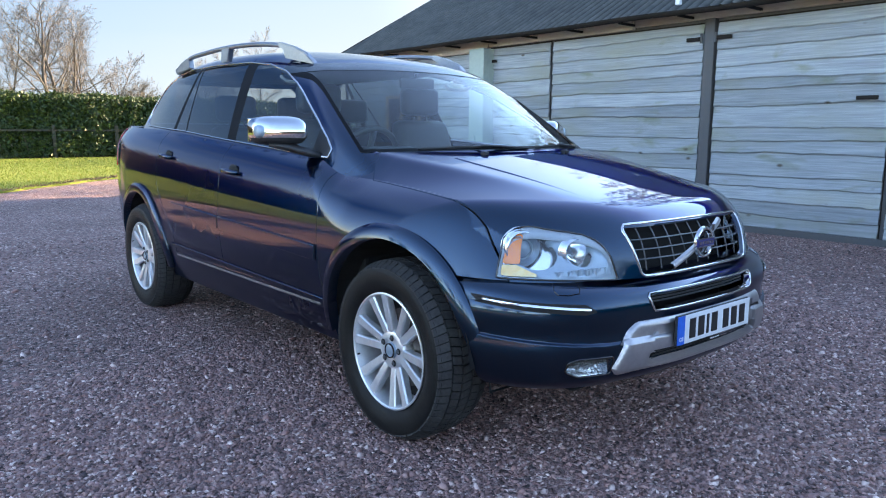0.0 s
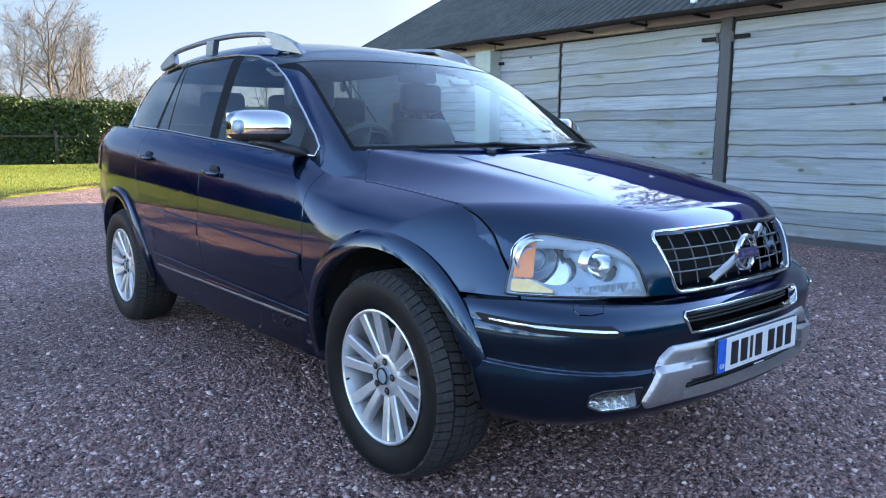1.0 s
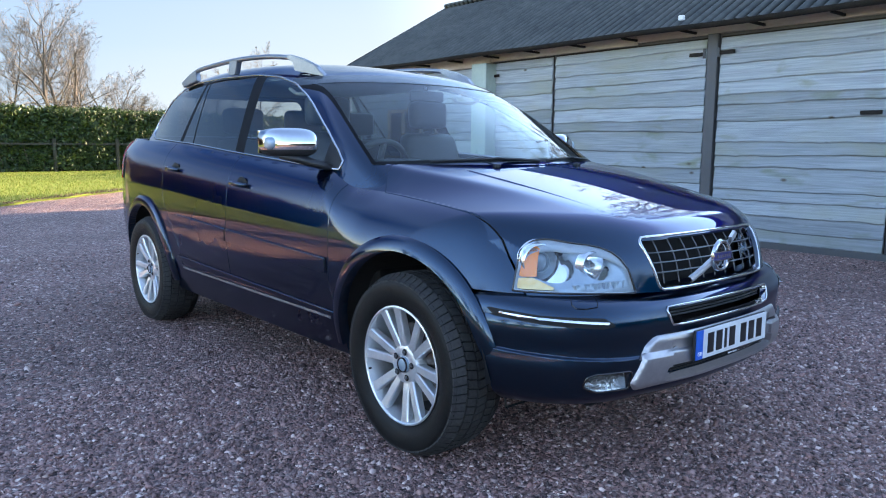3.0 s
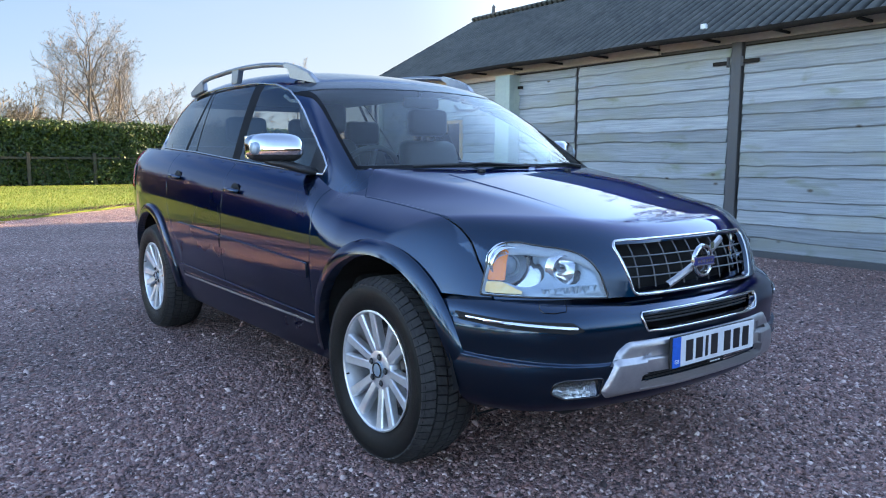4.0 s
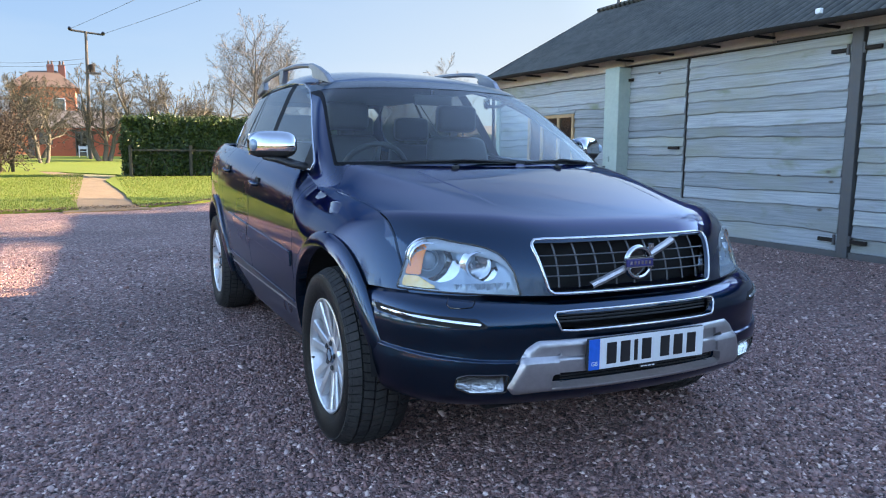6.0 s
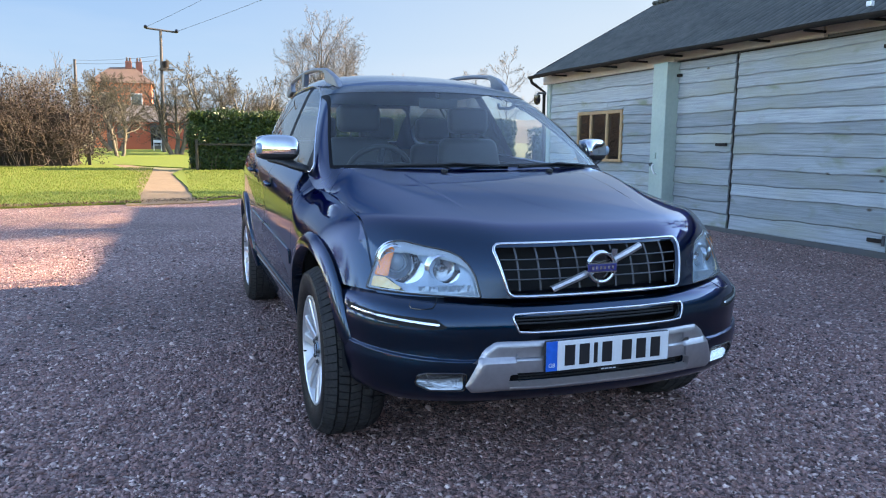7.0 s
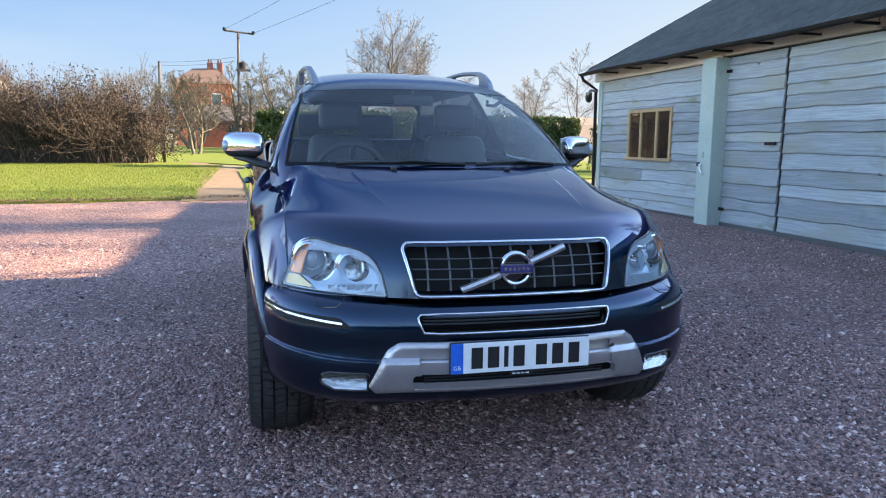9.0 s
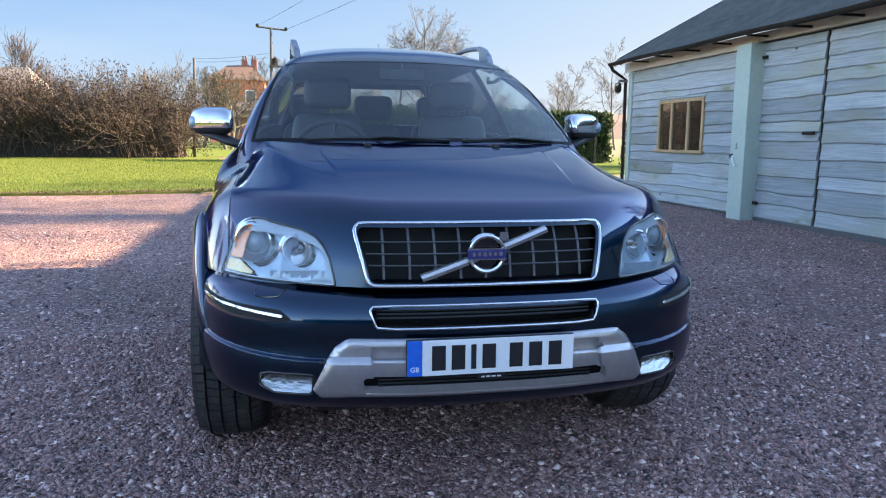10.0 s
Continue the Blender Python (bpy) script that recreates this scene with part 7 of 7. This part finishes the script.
hp("wall", box_bm(-3.4, 1.6, 0, 7, 0, 5.85), M["orangewall"])
bm = bmesh.new()
rf = [bm.verts.new(q) for q in ((-3.7, -0.3, 5.8), (1.9, -0.3, 5.8), (1.9, 7.3, 5.8), (-3.7, 7.3, 5.8), (-2.0, 3.0, 7.4), (0.1, 3.0, 7.5))]
for q in ((0, 1, 5, 4), (1, 2, 5), (2, 3, 4, 5), (3, 0, 4), (0, 3, 2, 1)):
    bm.faces.new([rf[i] for i in q])
hp("roof", bm, M["tile"], "brown clay tile roof")
for cx in (-0.35, 0.55):
    c = hp("chimney", box_bm(cx - 0.28, cx + 0.28, 2.6, 3.3, 6.6, 8.0, 0.03), M["chimney"])
    for dx in (-0.13, 0.13):
        hp("chimney_pot", lathe([(7.98, 0.09), (8.35, 0.075), (8.35, 0.0)], 10, "z", (cx + dx, 2.95, 0)), M["tile"], "", c)
for wx in (-2.2, 0.3):
    w_ = hp("window", box_bm(wx - 0.5, wx + 0.5, -0.04, 0.02, 3.6, 4.9, 0.01), M["white"], "white painted house window")
    hp("pane", box_bm(wx - 0.42, wx + 0.42, -0.06, -0.045, 3.68, 4.82), M["gloss"], "", w_)
wing = tagged(empty("outbuilding", -3.0, 61, 0.72), "low red brick outbuilding with dark doorway and slate roof", "outbuilding")
hp("wall", box_bm(-3.2, 3.4, 0, 4, 0, 2.25), M["brick"], "", wing)
bm = bmesh.new()
rf = [bm.verts.new(q) for q in ((-3.4, -0.25, 2.2), (3.6, -0.25, 2.2), (3.6, 4.25, 2.2), (-3.4, 4.25, 2.2), (-3.4, 2, 3.6), (3.6, 2, 3.6))]
for q in ((0, 1, 5, 4), (2, 3, 4, 5), (1, 2, 5), (3, 0, 4), (0, 3, 2, 1)):
    bm.faces.new([rf[i] for i in q])
hp("roof", bm, M["slate"], "dark slate roof", wing)
dr = hp("door", box_bm(0.05, 1.35, -0.05, 0.02, 0, 1.95, 0.01), M["slate"], "dark glazed doorway", wing)
for dx in (0.1, 0.55, 1.0):
    hp("pane", box_bm(dx, dx + 0.32, -0.07, -0.055, 0.3, 1.8), M["gloss"], "", dr)
hp("window", box_bm(-2.4, -1.5, -0.04, 0.02, 0.9, 1.8, 0.01), M["slate"], "", wing)
hp("door", box_bm(-3.15, -2.75, -0.05, 0.02, 0, 1.9, 0.01), M["steel"], "", wing)
tagged(part("garden_wall", box_bm(0.4, 9.5, 58, 58.3, 0.6, 2.35, 0.03), M["brick"]), "red brick garden wall in the sun", "garden wall")
far = tagged(empty("cottage", -17.5, 45, 0.5), "low cream rendered cottage with pale roof", "cottage")
hp("wall", box_bm(-4, 1.2, 0, 6, 0, 3.3), M["render"], "", far)
bm = bmesh.new()
rf = [bm.verts.new(q) for q in ((-4.2, -0.3, 3.2), (2.2, -0.3, 3.0), (2.2, 6.3, 3.0), (-4.2, 6.3, 3.2), (-4.2, 3, 4.9), (1.0, 3, 4.9))]
for q in ((0, 1, 5, 4), (2, 3, 4, 5), (1, 2, 5), (3, 0, 4), (0, 3, 2, 1)):
    bm.faces.new([rf[i] for i in q])
hp("roof", bm, M["slate"], "", far)
# garden seat
seat_ = tagged(empty("garden_bench", -2.4, 57, 0.68), "white painted garden bench by the outbuilding", "bench")
hp("seat", box_bm(-0.3, 0.3, -0.22, 0.22, 0.40, 0.45, 0.01), M["white"], "", seat_)
hp("backrest", box_bm(-0.3, 0.3, 0.20, 0.25, 0.60, 0.8, 0.01), M["white"], "", seat_)
for dx in (-0.26, 0.26):
    for dy in (-0.18, 0.20):
        hp("leg", box_bm(dx - 0.03, dx + 0.03, dy - 0.03, dy + 0.03, 0, 0.42 if dy < 0 else 0.9), M["white"], "", seat_)

up = tagged(empty("utility_pole", -1.9, 52, 0.6), "wooden power pole with cross arm and transformer", "utility pole")
hp("pole", tube([(0, 0, -0.3), (0.05, 0, 4), (0.1, 0, 8.35)], [0.14, 0.12, 0.09], 10), M["pole"], "", up)
arm = hp("cross_arm", tube([(-0.86, 0, 8.40), (1.16, 0, 8.22)], 0.07, 6), M["pole"], "", up)
for x, z in ((-0.84, 8.46), (1.14, 8.28)):
    hp("insulator", lathe([(z - 0.08, 0.0), (z - 0.08, 0.10), (z + 0.04, 0.13), (z + 0.14, 0.09), (z + 0.16, 0)], 12, "z", (x, 0, 0)), M["gloss"], "", arm)
hp("transformer", lathe([(5.75, 0.0), (5.75, 0.2), (6.2, 0.2), (6.26, 0.14), (6.26, 0.0)], 16, "z", (0.36, -0.05, 0)), M["gutter"], "grey transformer can", up)
hp("platform", box_bm(-0.1, 0.9, -0.3, 0.2, 5.62, 5.74), M["pole"], "", up)
tagged(part("telegraph_pole", tube([(-8.1, 60, 0.5), (-8.05, 60, 7.5)], [0.13, 0.10], 8), M["pole"]), "plain dark telegraph pole", "utility pole")
for a, b, sag in (((-2.74, 52, 9.06), (14.5, 8, 13.4), 0.5), ((-0.76, 52, 8.88), (18.5, 8, 13.0), 0.5), ((-2.0, 52, 7.2), (-8.05, 60, 7.45), 0.12), ((-2.0, 52, 6.9), (-8.05, 60, 7.2), 0.12)):
    pts = [Vector(a).lerp(Vector(b), t) - Vector((0, 0, sag * 4 * t * (1 - t))) for t in np.linspace(0, 1, 13)]
    tagged(part("overhead_cable", tube(pts, 0.012, 5), M["steel"]), "thin dark overhead cable", "cable", "overhead cables")
hill = bmesh.new()
prev = None
for i, x in enumerate(np.linspace(20, 240, 45)):
    y = 150 + 0.1 * x
    h = 9.0 + 1.6 * noise.noise(Vector((x * 0.03, 0, 0))) + 0.8 * noise.noise(Vector((x * 0.15, 3, 0)))
    ring = [hill.verts.new(q) for q in ((x, y, 0), (x, y + 12, h * 0.7), (x, y + 30, h), (x, y + 90, h * 0.6))]
    if prev:
        for j in range(3):
            hill.faces.new((prev[j], prev[j + 1], ring[j + 1], ring[j]))
    prev = ring
bmesh.ops.recalc_face_normals(hill, faces=hill.faces)
M["wood_far"] = mat("far_winter_wood", (0.15, 0.115, 0.09), (0.10, 0.085, 0.07), rough=1.0, scale=0.25, fine=1.8, mix=0.9, bump=1.0, bump_scale=1.0)
tagged(part("wooded_rise", hill, M["wood_far"]), "low brown wooded rise in the distance", "woodland", kind="stuff")
# what stands round the yard behind the camera
field_hedge(-34, -12, -19, -16.5, 2.0, 61, "dark winter hedge along the near side of the yard", 110)
field_hedge(-12, 12, -19, -16.5, 4.5, 62, "tall dark winter hedge along the near side of the yard", 150)
for k, yy in enumerate((-14, -6, 2, 10, 18, 26)):
    tree(-30 + (k % 2) * 3, yy, 8.5 + (k % 3), 70 + k, "bare tree along the far edge of the yard", 0.18, 5, 0.55, (0, 0), 2, (3, 4), "barkdark", twig="barkdark")
west = laurel(-31.5, -29.5, -18, 27, 2.6, 9000, 71, "long evergreen hedge along the far edge of the yard")
tree(25, 20.0, 13.0, 81, "large bare tree behind the barn", 0.22, 4, 0.55, (-0.2, 0), 2, (3, 4), "barkdark", twig="barkdark")
for x, y, h, sd in ((19.5, 6.5, 16.5, 82), (23.5, 12.5, 12.5, 83)):
    grown_tree(x, y, h, sd, "large bare tree behind the barn", 0.30, 14, 1.2, "barkdark", "barkdark", 0.016)
sheet("near_lawn", [-29, -24, -18, -13.5], [-15, -8, 0, 8, 13], M["lawn"], 0.03, label="sunlit lawn along the far side of the drive", category="lawn")

# ---- loose stones, grass and litter ----
scatter("gravel_stones", 105000, (-3.7, 2.7, -1.95, 1.5), 0.0098, M["stone"], 0.65, "loose mauve and grey stone chippings", "gravel", 1, 0.004)
scatter("gravel_stones", 42000, (-7.0, 6.1, -2.2, 6.5), 0.0125, M["stone"], 0.6, "loose mauve and grey stone chippings", "gravel", 2, 0.004,
        lambda x, y, rng: ~((x > -3.7) & (x < 2.7) & (y < 1.5)))


def grass(name, count, region, seed, test, lift=0.05):
    rng = np.random.default_rng(seed)
    x, y = rng.uniform(region[0], region[1], count), rng.uniform(region[2], region[3], count)
    keep = test(x, y)
    x, y = x[keep], y[keep]
    k = len(x)
    a = rng.uniform(0, 6.283, k)
    h = rng.uniform(0.02, 0.06, k)
    w = 0.008
    p = np.stack([x, y, ground_z(y) + lift], -1)
    s = np.stack([np.cos(a), np.sin(a), 0 * a], -1) * w
    t = np.stack([rng.normal(0, 0.02, k), rng.normal(0, 0.02, k), h], -1)
    v = np.stack([p - s, p + s, p + t], 1).reshape(-1, 3)
    return tagged(raw(name, v, np.arange(3 * k).reshape(-1, 3), M["blade"]), "short green and straw grass blades", "grass", kind="stuff")


grass("grass_blades", 60000, (-12, -2.1, 11.4, 27), 7, lambda x, y: y > np.interp(x, [-22, -9, -5.7, -3.8, -2.05], [10.4, 11.2, 11.5, 11.65, 12.0]) + 0.1)
grass("grass_blades", 40000, (-1.1, 9, 12.3, 24.8), 8, lambda x, y: y > np.interp(x, [-1.0, 0.0, 0.87, 1.7, 2.6, 4.6, 9], [12.35, 13.0, 13.9, 14.6, 15.4, 16.6, 18.2]) + 0.1)
rng1 = np.random.default_rng(9)
ex = rng1.uniform(-12, 5, 5000)
ey = np.interp(ex, [-22, -9, -5.7, -3.8, -2.05, -1.9, -1.1, -1.0, 0.0, 0.87, 1.7, 2.6, 4.6], [10.4, 11.2, 11.5, 11.65, 12.0, 12.1, 12.2, 12.35, 13.0, 13.9, 14.6, 15.4, 16.6]) + rng1.normal(0.04, 0.17, 5000)
tagged(leaves("leaf_litter", np.stack([ex, ey, ground_z(ey) + 0.065], -1), np.tile([0, 0, 1.0], (5000, 1)), 0.020, M["litter"], 10, 0.6), "dead leaves and clods along the lawn edge", "leaf litter", kind="stuff")
